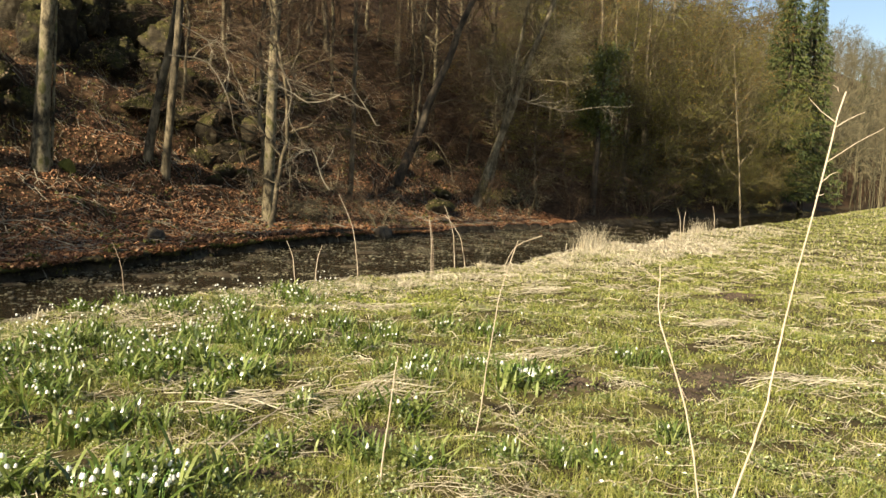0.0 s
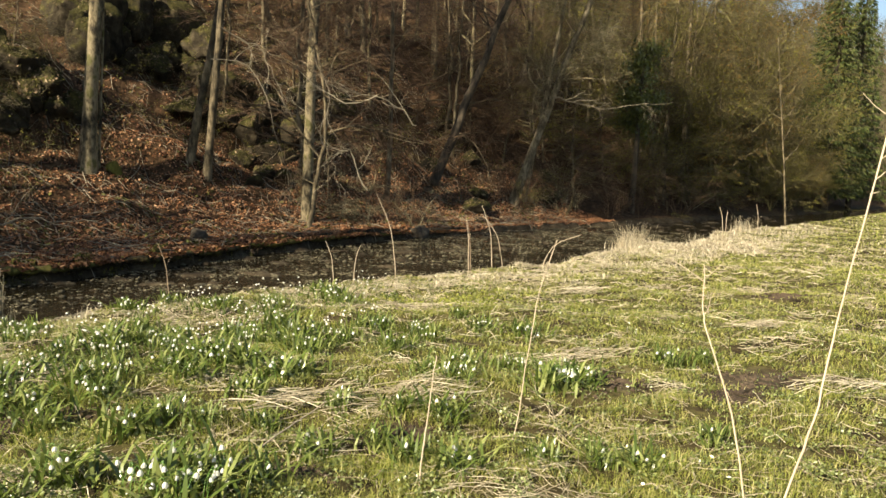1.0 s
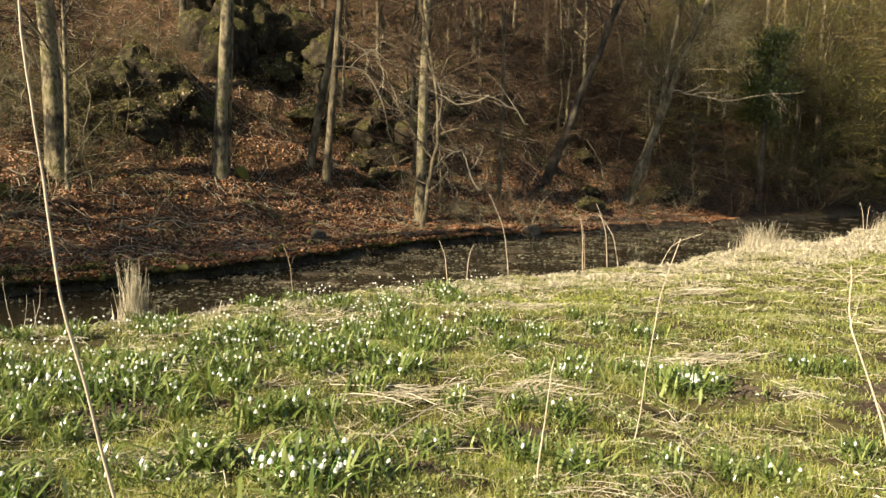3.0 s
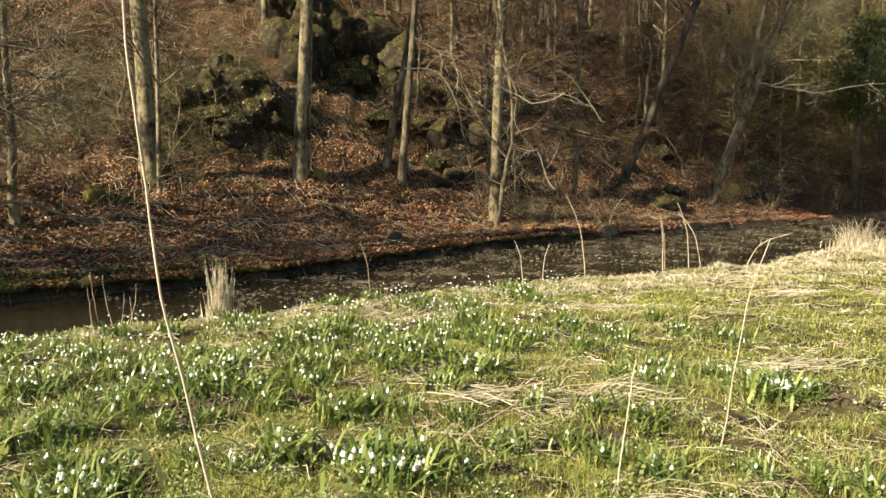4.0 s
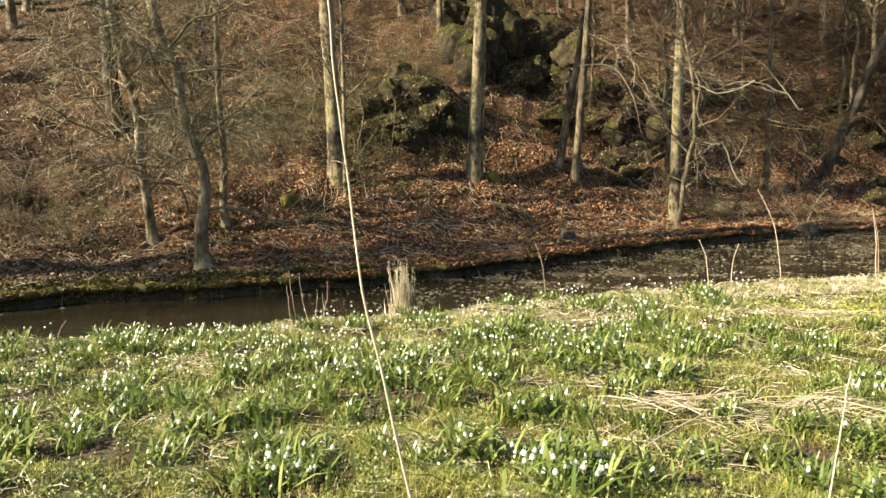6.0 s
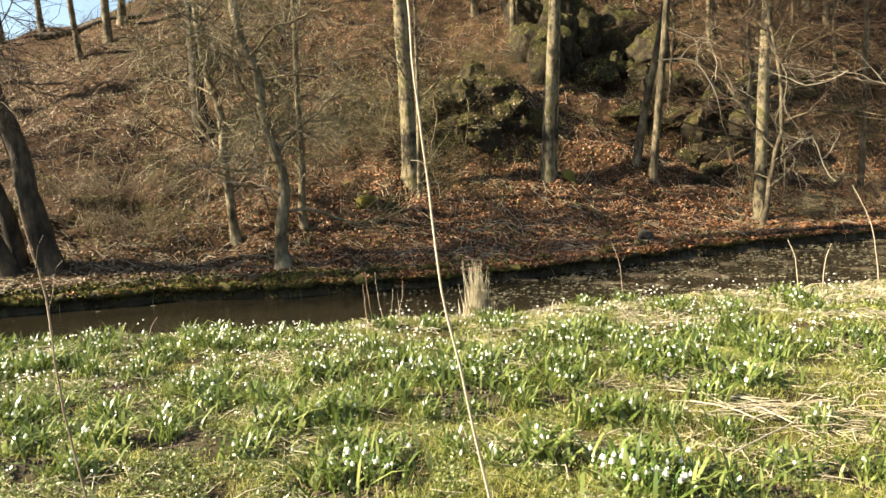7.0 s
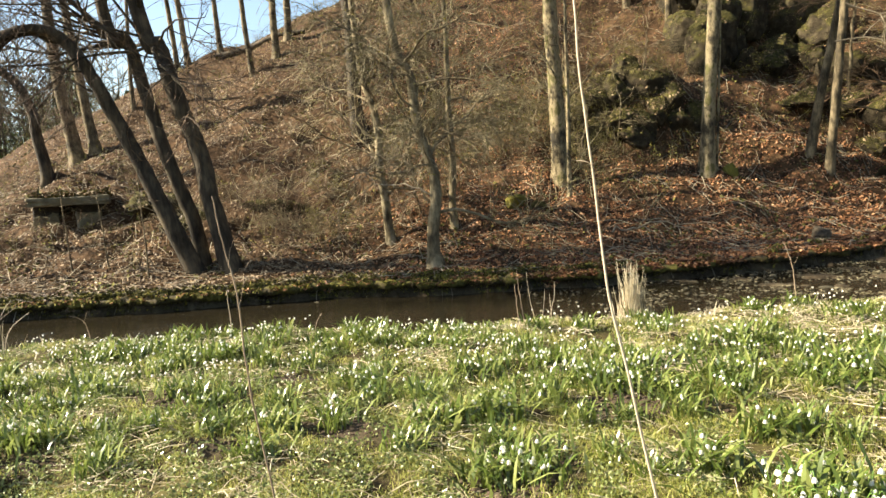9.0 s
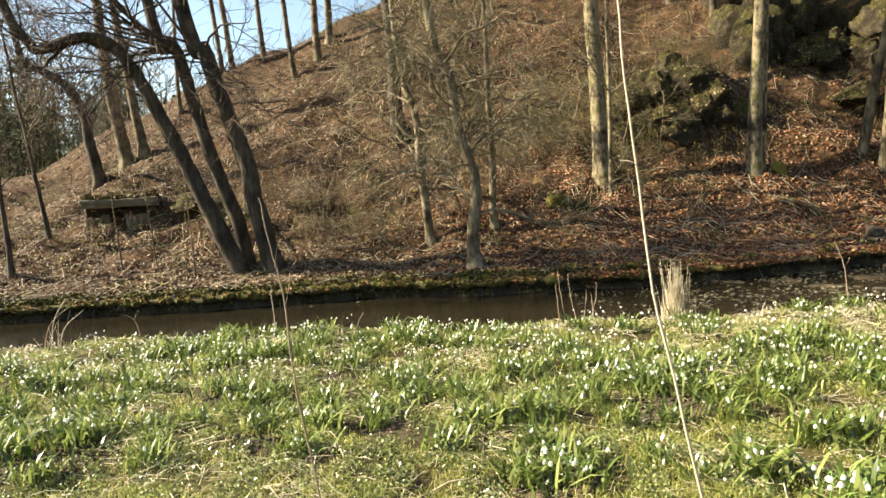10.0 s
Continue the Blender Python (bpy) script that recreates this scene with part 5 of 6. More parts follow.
# ---- leaf litter, moss and stones ----
def leaf_litter():
    rng = np.random.RandomState(15)
    n = 230000
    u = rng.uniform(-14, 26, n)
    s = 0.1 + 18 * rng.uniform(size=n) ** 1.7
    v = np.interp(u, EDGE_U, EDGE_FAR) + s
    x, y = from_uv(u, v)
    u2 = rng.uniform(-20, 2, 50000)
    x2, y2 = from_uv(u2, np.interp(u2, EDGE_U, EDGE_FAR) + rng.uniform(8, 32, 50000))
    x, y = np.concatenate([x, x2]), np.concatenate([y, y2])
    n = len(x)
    # bare mould shows upslope; thinned further as stand-in for shade, denser on lit ledge
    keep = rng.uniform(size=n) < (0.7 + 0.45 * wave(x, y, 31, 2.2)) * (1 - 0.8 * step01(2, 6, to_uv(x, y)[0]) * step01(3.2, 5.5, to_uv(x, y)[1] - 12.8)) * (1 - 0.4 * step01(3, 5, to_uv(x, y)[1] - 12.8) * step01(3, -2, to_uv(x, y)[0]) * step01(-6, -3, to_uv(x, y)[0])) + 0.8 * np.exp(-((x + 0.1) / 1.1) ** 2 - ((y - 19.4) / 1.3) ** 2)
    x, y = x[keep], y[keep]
    nrm = normals(x, y)
    c = np.stack([x, y, land(x, y)], -1) + nrm * rng.uniform(0.005, 0.035, len(x))[:, None]
    old = step01(1.5, -3.5, to_uv(x, y)[0] + 1.2 * rng.normal(size=len(x))) > 0.5
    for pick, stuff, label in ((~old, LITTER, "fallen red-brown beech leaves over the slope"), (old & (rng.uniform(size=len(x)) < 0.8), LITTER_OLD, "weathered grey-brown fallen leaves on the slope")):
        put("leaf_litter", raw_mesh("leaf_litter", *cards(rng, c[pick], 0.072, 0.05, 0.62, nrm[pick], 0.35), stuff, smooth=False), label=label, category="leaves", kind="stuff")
    n = 56000
    u = rng.uniform(-22, 22, n)
    x, y = from_uv(u, np.interp(u, EDGE_U, EDGE_FAR) + 0.3 + 26 * rng.uniform(size=n) ** 1.2)
    keep = rng.uniform(size=n) < 0.15 + 1.1 * wave(x, y, 73, 2.4)
    x, y = x[keep], y[keep]
    c = np.stack([x, y, land(x, y) + rng.uniform(0.01, 0.06, len(x))], -1)
    put("slope_moss", raw_mesh("slope_moss", *cards(rng, c, 0.10, 0.06, 0.5, normals(x, y)), SLOPE_MOSS, smooth=False), label="olive moss and low herbs between fallen leaves", category="moss", kind="stuff")
    # thin low brush and dead stalks that stand in the leaves
    n = 15000
    u = rng.uniform(-22, 24, n)
    s = 0.8 + 24 * rng.uniform(size=n) ** 1.2
    x, y = from_uv(u, np.interp(u, EDGE_U, EDGE_FAR) + s)
    keep = rng.uniform(size=n) < (0.35 + 0.9 * wave(x, y, 71, 2.6)) * np.where(u > 3, step01(3.0, 4.5, s), 0.3)
    x, y = x[keep], y[keep]
    n = len(x)
    P = np.repeat(np.stack([x, y, land(x, y) - 0.03], -1)[:, None], 5, 1)
    d = rng.normal(size=(n, 1, 3)) * [0.5, 0.5, 0.15] + [0, 0, 1.0]
    P += d * (rng.uniform(0.25, 0.95, n)[:, None] * np.linspace(0, 1, 5))[:, :, None]
    P[:, 1:] += np.cumsum(rng.normal(size=(n, 4, 3)) * 0.025, 1)
    R = rng.uniform(0.003, 0.006, n)[:, None] * np.linspace(1, 0.4, 5)
    W, WR = sprout(rng, P, R, n * 6, (0.2, 1.0), 0.36, 48, 0.1, 0.2, 3, 0.8, 0.5, 0.0025)
    pile = Pile()
    pile.add(*tubes(P, R, 3))
    pile.add(*tubes(W, WR, 3))
    pile.add(*buds(rng, W, n * 8, 0.042), slot=1)
    put("low_brush", pile.mesh("low_brush", [TWIG_OLIVE, BUD]), label="thin low olive brush standing in the leaves", category="brush", kind="stuff")
    n = 9000
    u = rng.uniform(-14, 24, n)
    s = 0.1 + 14 * rng.uniform(size=n) ** 1.3
    x, y = from_uv(u, np.interp(u, EDGE_U, EDGE_FAR) + s)
    a = rng.uniform(0, 6.283, n)
    L = rng.uniform(0.1, 0.7, n) ** 1.3
    q = np.linspace(-0.5, 0.5, 3)
    px, py = x[:, None] + np.cos(a)[:, None] * L[:, None] * q, y[:, None] + np.sin(a)[:, None] * L[:, None] * q
    P = np.stack([px, py, land(px, py) + 0.02 + 0.05 * rng.uniform(size=(n, 3))], -1)
    put("fallen_twigs", raw_mesh("fallen_twigs", *tubes(P, rng.uniform(0.003, 0.009, n)[:, None] * np.ones(3), 3), TWIG_PALE), label="fallen twigs lying in the leaf litter", category="twigs", kind="stuff")


leaf_litter()


def moss_lip():
    """Cushions of moss along the top and face of the far bank."""
    rng = np.random.RandomState(16)
    n = 42000
    u = rng.uniform(-12, 10, n)
    s = rng.normal(0.12, 0.13, n) + 0.05 * rng.uniform(size=n)
    x, y = from_uv(u, np.interp(u, EDGE_U, EDGE_FAR) + 0.12 * 0 + s)
    keep = rng.uniform(size=n) < 0.75 + 0.5 * wave(x, y, 33, 1.3) - 0.7 * step01(0, 5, u)
    x, y = x[keep], y[keep]
    z = land(x, y)
    c = np.stack([x, y, z + rng.uniform(-0.01, 0.05, len(x))], -1)
    c = c[c[:, 2] > water_level(to_uv(c[:, 0], c[:, 1])[0]) + 0.02]
    put("moss_cushions", raw_mesh("moss_cushions", *cards(rng, c, 0.07, 0.045, 0.3, np.tile([0, 0, 1.0], (len(c), 1))), MOSS, smooth=False), label="dark green moss along the stream bank", category="moss", kind="stuff")
    n = 1800
    u = rng.uniform(-12, 27, n)
    x0, y0 = from_uv(u, np.interp(u, EDGE_U, EDGE_FAR) + rng.uniform(0.0, 0.12, n))
    z0 = land(x0, y0)
    keep = z0 > water_level(u) + 0.12
    x0, y0, z0 = x0[keep], y0[keep], z0[keep]
    n = len(x0)
    q = np.linspace(0, 1, 4)
    d = rng.normal(size=(n, 2)) * 0.06 + np.array([SU, -CU]) * 0.12
    P = np.stack([x0[:, None] + d[:, :1] * q, y0[:, None] + d[:, 1:] * q, z0[:, None] - rng.uniform(0.1, 0.3, n)[:, None] * q ** 2], -1)
    put("bank_roots", raw_mesh("bank_roots", *tubes(P, rng.uniform(0.003, 0.008, n)[:, None] * np.linspace(1, 0.3, 4), 3), BARK_DARK), label="thin roots hanging from the bank", category="roots", kind="stuff")


moss_lip()


def bank_lip():
    """The rounded, overhanging edge of the far bank, grown over with moss."""
    rng = np.random.RandomState(17)
    u = np.linspace(-16, 17, 1100)
    vf = np.interp(u, EDGE_U, EDGE_FAR)
    x, y = from_uv(u, vf)
    v = vf + 0.12 * wave(x, y, 4, 1.9) - 0.02 + 0.03 * wave(x, y, 61, 0.8)
    x, y = from_uv(u, v)
    r = 0.085 + 0.035 * wave(x, y, 62, 0.7) + 0.03 * wave(x, y, 64, 0.26)
    r = r * (1 - 0.7 * step01(8, 16.5, u))
    P = np.stack([x, y, water_level(u) - 0.15 * step01(11, 17, u) + 0.225 + 0.02 * wave(x, y, 63, 1.2)], -1)
    V, F = tubes(P[None], r[None], 12)
    c = np.repeat(P, 12, 0)
    V = c + (V - c) * (1 + 0.16 * rng.normal(size=len(V)))[:, None] * np.array([1.3, 1.3, 0.75])
    put("moss_bank", raw_mesh("moss_bank", V, F, BANK_MOSS), label="mossy overhanging edge of the stream bank", category="bank", kind="structure")
    up = V[:, 2] - c[:, 2]
    spot = V[np.where(up > 0.01)[0]]
    spot = spot[rng.randint(0, len(spot), 40000)] + rng.normal(size=(40000, 3)) * [0.03, 0.03, 0.012]
    spot = spot[wave(spot[:, 0], spot[:, 1], 65, 0.6) > -0.25]
    green = rng.uniform(size=len(spot)) < 0.86 - 0.8 * step01(-1, 4, to_uv(spot[:, 0], spot[:, 1])[0])
    pile = Pile()
    for pick, slot, long, wide, flat in ((green, 0, 0.055, 0.03, 0.25), (~green, 1, 0.075, 0.05, 0.6)):
        pile.add(*cards(rng, spot[pick], long, wide, flat, np.tile([0, 0, 1.0], (pick.sum(), 1)), 0.3), slot=slot)
    put("bank_moss", pile.mesh("bank_moss", [LIP_MOSS, LITTER], smooth=False), label="tufts of moss and dead leaves on the bank's edge", category="moss", kind="stuff")


bank_lip()

STONES = []
for i in range(6):
    v_, f_ = blob(np.random.RandomState(400 + i), 1.0, 0.25, 2, (1.2, 0.9, 0.5))
    STONES.append(raw_mesh("stone", v_, f_, STONE))
for i in range(64):
    # gravel bar below the far bank, and the riffle upstream
    if i < 30:
        u_, q_ = RS.uniform(3, 15), RS.uniform(0.55, 0.97)
    elif i < 60:
        u_, q_ = RS.uniform(7, 26), RS.uniform(0.05, 0.95)
    else:
        u_, q_ = RS.uniform(-8, 4), RS.choice([RS.uniform(0.9, 1.0), RS.uniform(0.2, 0.9)])
    vn_, vf_ = float(np.interp(u_, EDGE_U, EDGE_NEAR)), float(np.interp(u_, EDGE_U, EDGE_FAR))
    x_, y_ = from_uv(u_, vn_ + (vf_ - vn_) * q_)
    k_ = RS.uniform(0.04, 0.13) * (1.0 if u_ > 3 else 0.6)
    put("stone", STONES[i % 6], at=Matrix.Translation((x_, y_, float(water_level(u_)) - k_ * 0.3)) @ Matrix.Rotation(RS.uniform(0, 6.28), 4, "Z") @ Matrix.Diagonal((k_, k_, k_, 1)), label="wet grey-brown stone in the shallow stream", category="stone", group="stones in the stream")


def stream_gravel():
    rng = np.random.RandomState(18)
    n = 4000
    u, q = rng.uniform(1.5, 22, n), rng.uniform(size=n) ** 0.6
    vn, vf = np.interp(u, EDGE_U, EDGE_NEAR), np.interp(u, EDGE_U, EDGE_FAR)
    x, y = from_uv(u, vn + (vf - vn) * q)
    keep = wave(x, y, 35, 1.6) > -0.15 - 0.5 * step01(3, 7, u)
    x, y, u = x[keep], y[keep], u[keep]
    c = np.stack([x, y, water_level(u) + 0.015], -1)
    base, f = blob(rng, 1.0, 0.2, 1, (1.2, 0.9, 0.5))
    k = rng.uniform(0.008, 0.034, len(c)) * (1 + 0.8 * (rng.uniform(size=len(c)) > 0.93))
    V = c[:, None] + base[None] * k[:, None, None]
    F = (f[None] + (np.arange(len(c)) * len(base))[:, None, None]).reshape(-1, 3)
    put("gravel", raw_mesh("gravel", V.reshape(-1, 3), F, STONE), label="gravel breaking the water of the riffle", category="gravel", kind="stuff")
    n = 26000
    u, q = rng.uniform(3, 24, n), rng.uniform(0.3, 1.02, n)
    vn, vf = np.interp(u, EDGE_U, EDGE_NEAR), np.interp(u, EDGE_U, EDGE_FAR)
    x, y = from_uv(u, vn + (vf - vn) * q)
    keep = wave(x, y, 36, 1.7) + 0.5 * wave(x, y, 85, 0.5) > 0.3
    c = np.stack([x, y, water_level(u) + 0.02], -1)[keep]
    put("water_weed", raw_mesh("water_weed", *cards(rng, c, 0.085, 0.022, 0.8, np.tile([0, 0, 1.0], (len(c), 1))), WEED, smooth=False), label="green weed in the shallows by the far bank", category="weed", kind="stuff")


stream_gravel()

# ---- the meadow ----
def on_meadow(x, y, margin=0.15):
    u, v = to_uv(x, y)
    return v < np.interp(u, EDGE_U, EDGE_NEAR) + 0.12 * wave(x, y, 3, 1.6) + margin


def strew(rng, n, r0, r1, p, az0=-66, az1=68):
    """Places over the meadow, thinning out with distance."""
    a = 2 - p
    r = (r0 ** a + rng.uniform(size=n) * (r1 ** a - r0 ** a)) ** (1 / a)
    az = np.radians(rng.uniform(az0, az1, n))
    x, y = -np.sin(az) * r, np.cos(az) * r
    keep = on_meadow(x, y)
    return x[keep], y[keep], r[keep]


def blades(rng, c, tall, wide, lean=0.5, face=None):
    """Tapered, bent grass blades: five vertices each."""
    n = len(c)
    a = rng.uniform(0, 6.283, n)
    d = np.stack([np.cos(a), np.sin(a), 0 * a], -1)
    w = np.stack([-np.sin(a), np.cos(a), 0 * a], -1) if face is None else face
    w = unit(w + 0.5 * rng.normal(size=(n, 3)) * [1, 1, 0.1])
    L = (lean * rng.uniform(0.1, 1.3, n))[:, None]
    h = np.asarray(tall).reshape(-1, 1) * rng.uniform(0.5, 1.2, n)[:, None]
    k = np.asarray(wide).reshape(-1, 1) * rng.uniform(0.7, 1.3, n)[:, None] * 0.5
    up = np.array([0, 0, 1.0])
    m = c + d * h * L * 0.35 + up * h * 0.6
    t = c + d * h * L + up * h * np.sqrt(np.clip(1 - 0.6 * L ** 2, 0.12, 1))
    V = np.stack([c - w * k, c + w * k, m + w * k * 0.8, m - w * k * 0.8, t], 1)
    i = np.arange(n)[:, None] * 5
    return V.reshape(-1, 3), [i + [0, 1, 2, 3], i + [3, 2, 4]]


def lay(name, arrays, stuff, label, category):
    v, f = arrays
    put(name, raw_mesh(name, v, f, stuff, smooth=True), label=label, category=category, kind="stuff")


def edge_gap(x, y):
    u, v = to_uv(x, y)
    return np.interp(u, EDGE_U, EDGE_NEAR) - v, u


def turf():
    rng = np.random.RandomState(51)
    x, y, r = strew(rng, 480000, 2.1, 15, 1.25)
    gap, u = edge_gap(x, y)
    left = step01(-1.0, 2.0, -x - 0.35 * y)
    keep = rng.uniform(size=len(x)) < (0.80 - 0.42 * left + 1.5 * wave(x, y, 43, 0.6)) * (1 - 0.95 * bare(x, y))
    x, y, r = x[keep], y[keep], r[keep]
    c = np.stack([x, y, land(x, y) - 0.005], -1)
    tall = 0.062 + 0.035 * np.clip(wave(x, y, 44, 1.3), -0.6, 1.4)
    lay("grass", blades(rng, c, tall, 0.0018 + 0.00055 * r, 1.6), GRASS, "short green meadow grass", "grass")
    x, y, r = strew(rng, 190000, 13, 120, 1.5, -62, -26)
    c = np.stack([x, y, land(x, y) - 0.01], -1)
    lay("far_grass", blades(rng, c, 0.05 + 0.0009 * r, 0.003 + 0.0006 * r, 1.8), GRASS, "green grass of the far meadow", "grass")
    x, y, r = strew(rng, 300000, 2.1, 9, 1.3)
    left = step01(-1.0, 2.0, -x - 0.35 * y)
    keep = rng.uniform(size=len(x)) < (0.16 + 0.72 * left + (0.8 + 0.7 * left) * wave(x, y, 45, 0.5)) * (1 - 0.85 * bare(x, y))
    x, y, r = x[keep], y[keep], r[keep]
    c = np.stack([x, y, land(x, y) + rng.uniform(0.008, 0.055, len(x))], -1)
    lay("herbs", cards(rng, c, 0.020, 0.013, 0.3, np.tile([0, 0, 1.0], (len(c), 1)), 0.2), HERB, "low round-leaved herbs between the grass", "herbs")


def straw():
    """Dead stalks and grass: mats on the ground and a pale fringe along the bank."""
    rng = np.random.RandomState(53)
    x, y, r = strew(rng, 90000, 2.1, 20, 1.3)
    gap, u = edge_gap(x, y)
    near_bank = step01(2.4, 0.3, gap) * step01(-1, 5, u)
    keep = rng.uniform(size=len(x)) < 0.11 + 0.10 * step01(-1.0, 2.0, -x - 0.35 * y) + 0.65 * np.clip(wave(x, y, 47, 1.1), 0, 1) + 0.7 * near_bank * (1 + wave(x, y, 84, 0.9)) - 0.6 * bare(x, y)
    x, y, r = x[keep], y[keep], r[keep]
    n = len(x)
    a = rng.normal(0.15, 0.9, n) + rng.choice([0, math.pi / 2], n, p=[0.8, 0.2])
    L = rng.uniform(0.04, 0.26, n)
    q = np.linspace(-0.5, 0.5, 3)
    px, py = x[:, None] + np.cos(a)[:, None] * L[:, None] * q, y[:, None] + np.sin(a)[:, None] * L[:, None] * q
    P = np.stack([px, py, land(px, py) + 0.012 + 0.05 * rng.uniform(size=(n, 3)) ** 2], -1)
    lay("straw", tubes(P, (0.0006 + 0.00032 * r)[:, None] * rng.uniform(0.5, 1.6, n)[:, None] * np.array([1, 1, 0.5]), 3), STRAW, "dead straw lying in the meadow", "straw")
    u = np.concatenate([rng.uniform(-6, 28, 44000), rng.uniform(5, 20, 30000)])
    gap = rng.uniform(-0.15, 1.0, len(u)) * (0.4 + 1.5 * step01(-2, 9, u))
    x, y = from_uv(u, np.interp(u, EDGE_U, EDGE_NEAR) - gap)
    keep = rng.uniform(size=len(u)) < (step01(-4, 8, u) * 0.22 + 0.25 * step01(10, 14, u) + 0.13 + 0.75 * wave(x, y, 49, 0.9)) * (1.1 - 0.35 * gap)
    x, y, u, gap = x[keep], y[keep], u[keep], gap[keep]
    c = np.stack([x, y, land(x, y) - 0.01], -1)
    r = np.hypot(x, y)
    tall = 0.08 + 0.06 * np.clip(wave(x, y, 50, 0.8), -0.6, 1.5) + 0.05 * step01(10, 13, u) * step01(19, 15, u)
    lay("dry_grass", blades(rng, c, tall, 0.002 + 0.0006 * r, 2.0), STRAW, "pale dry grass along the meadow bank", "grass")
    x, y, r = strew(rng, 32000, 14, 110, 1.3, -62, -28)
    keep = rng.uniform(size=len(x)) < 0.7 + 0.6 * wave(x, y, 52, 9.0)
    x, y, r = x[keep], y[keep], r[keep]
    c = np.stack([x, y, land(x, y) - 0.01], -1)
    lay("far_dry_grass", blades(rng, c, 0.07 + 0.0012 * r, 0.004 + 0.0006 * r, 1.8), STRAW, "pale dry grass of the far meadow", "grass")


def moss_patch():
    """Bright yellow-green moss in the turf."""
    rng = np.random.RandomState(59)
    n = 1700
    x, y = 2.9 + rng.normal(size=n) * 0.55, 7.0 + rng.normal(size=n) * 0.22
    keep = wave(x, y, 60, 0.7) > -0.25
    c = np.stack([x, y, land(x, y) + rng.uniform(0.02, 0.07, n)], -1)[keep]
    lay("yellow_moss", cards(rng, c, 0.03, 0.022, 0.4, np.tile([0, 0, 1.0], (len(c), 1))), YELLOW_MOSS, "bright yellow-green moss in the turf", "moss")


def meadow_round():
    """The same turf round and behind the eye."""
    rng = np.random.RandomState(52)
    x, y = rng.uniform(-14, 14, 60000), rng.uniform(-12, 8, 60000)
    ahead = (np.abs(np.degrees(np.arctan2(-x, y)) - 1) < 66) & (np.hypot(x, y) > 2.1)
    keep = on_meadow(x, y) & ~ahead & (np.hypot(x, y) > 0.15)
    c = np.stack([x, y, land(x, y) - 0.005], -1)[keep]
    lay("meadow_grass", blades(rng, c, 0.09, 0.009, 1.1), GRASS, "short green grass of the wide meadow", "grass")
    x, y = rng.uniform(-14, 14, 30000), rng.uniform(-12, 8, 30000)
    ahead = (np.abs(np.degrees(np.arctan2(-x, y)) - 1) < 66) & (np.hypot(x, y) > 2.1)
    keep = on_meadow(x, y) & ~ahead
    c = np.stack([x, y, land(x, y) + rng.uniform(0.01, 0.05, len(x))], -1)[keep]
    lay("meadow_herbs", cards(rng, c, 0.05, 0.04, 0.4, np.tile([0, 0, 1.0], (len(c), 1)), 0.2), HERB, "low herbs in the wide meadow", "herbs")


turf()
meadow_round()
straw()
moss_patch()


# spring snowflakes: strap leaves in clumps, white nodding bells
def flower_mesh(seed):
    """A nodding white bell with six green-tipped petals on a bent stalk, its foot at the origin."""
    rng = np.random.RandomState(seed)
    tall = 0.17
    out = rng.uniform(0.02, 0.05)
    P = line([(0, 0, 0), (out * 0.3, 0, tall * 0.6), (out, 0, tall), (out + 0.016, 0, tall + 0.004), (out + 0.022, 0, tall - 0.012)], 0.0, 9)
    pile = Pile()
    pile.add(*tubes(P[None], np.full((1, 9), 0.0019), 4))
    stalk = pile.mesh("flower", SCAPE)
    pile = Pile()
    top = P[-1]
    ring = []
    for z, r in ((0.0, 0.003), (-0.007, 0.0095), (-0.015, 0.0125), (-0.0205, 0.0135)):
        a = np.arange(12) * math.pi / 6
        flare = 1 + (0.10 * np.cos(a * 6 / 1.0) if z < -0.01 else 0)
        ring.append(np.stack([np.cos(a) * r * flare, np.sin(a) * r * flare, np.full(12, z) - (0.0035 * (np.arange(12) % 2 == 0) if z < -0.02 else 0)], -1))
    V = np.concatenate(ring) + top
    F = [[j * 12 + k, j * 12 + (k + 1) % 12, (j + 1) * 12 + (k + 1) % 12, (j + 1) * 12 + k] for j in range(3) for k in range(12)]
    pile.add(V, np.array(F))
    return stalk, pile.mesh("bell", PETAL)


FLOWERS = [flower_mesh(70 + i) for i in range(3)]


def strap_leaves(rng, c, tall, wide, spread):
    """Bent strap leaves, channelled slightly: seven vertices each."""
    n = len(c)
    a = rng.uniform(0, 6.283, n)
    d = np.stack([np.cos(a), np.sin(a), 0 * a], -1)
    w = np.stack([-np.sin(a), np.cos(a), 0 * a], -1)
    L = (spread * rng.uniform(0.15, 1.25, n))[:, None]
    h = tall * rng.uniform(0.55, 1.15, n)[:, None]
    k = wide * rng.uniform(0.8, 1.2, n)[:, None] * 0.5
    up = np.array([0, 0, 1.0])
    rows = []
    for q, ww in ((0, 0.7), (0.35, 1.0), (0.72, 0.95)):
        p = c + d * h * L * q ** 1.8 + up * h * (q - 0.28 * L * q ** 2.2)
        rows += [p - w * k * ww, p + w * k * ww]
    rows.append(c + d * h * L + up * h * (1 - 0.36 * L))
    V = np.stack(rows, 1)
    i = np.arange(n)[:, None] * 7
    return V.reshape(-1, 3), [np.concatenate([i + [0, 1, 3, 2], i + [2, 3, 5, 4]]), i + [4, 5, 6]]


def clump_leaves(seed, count, wide):
    rng = np.random.RandomState(seed)
    c = rng.normal(size=(count, 3)) * [wide * 0.30, wide * 0.30, 0]
    v, f = strap_leaves(rng, c, 0.23, 0.0165, 1.0)
    return raw_mesh("strap_leaves", v, f, STRAP_LEAF)


LEAVES = [clump_leaves(500 + i, 64 + 16 * i, 0.26 + 0.07 * i) for i in range(4)]
CLUMP_SEEDS = np.random.RandomState(81)


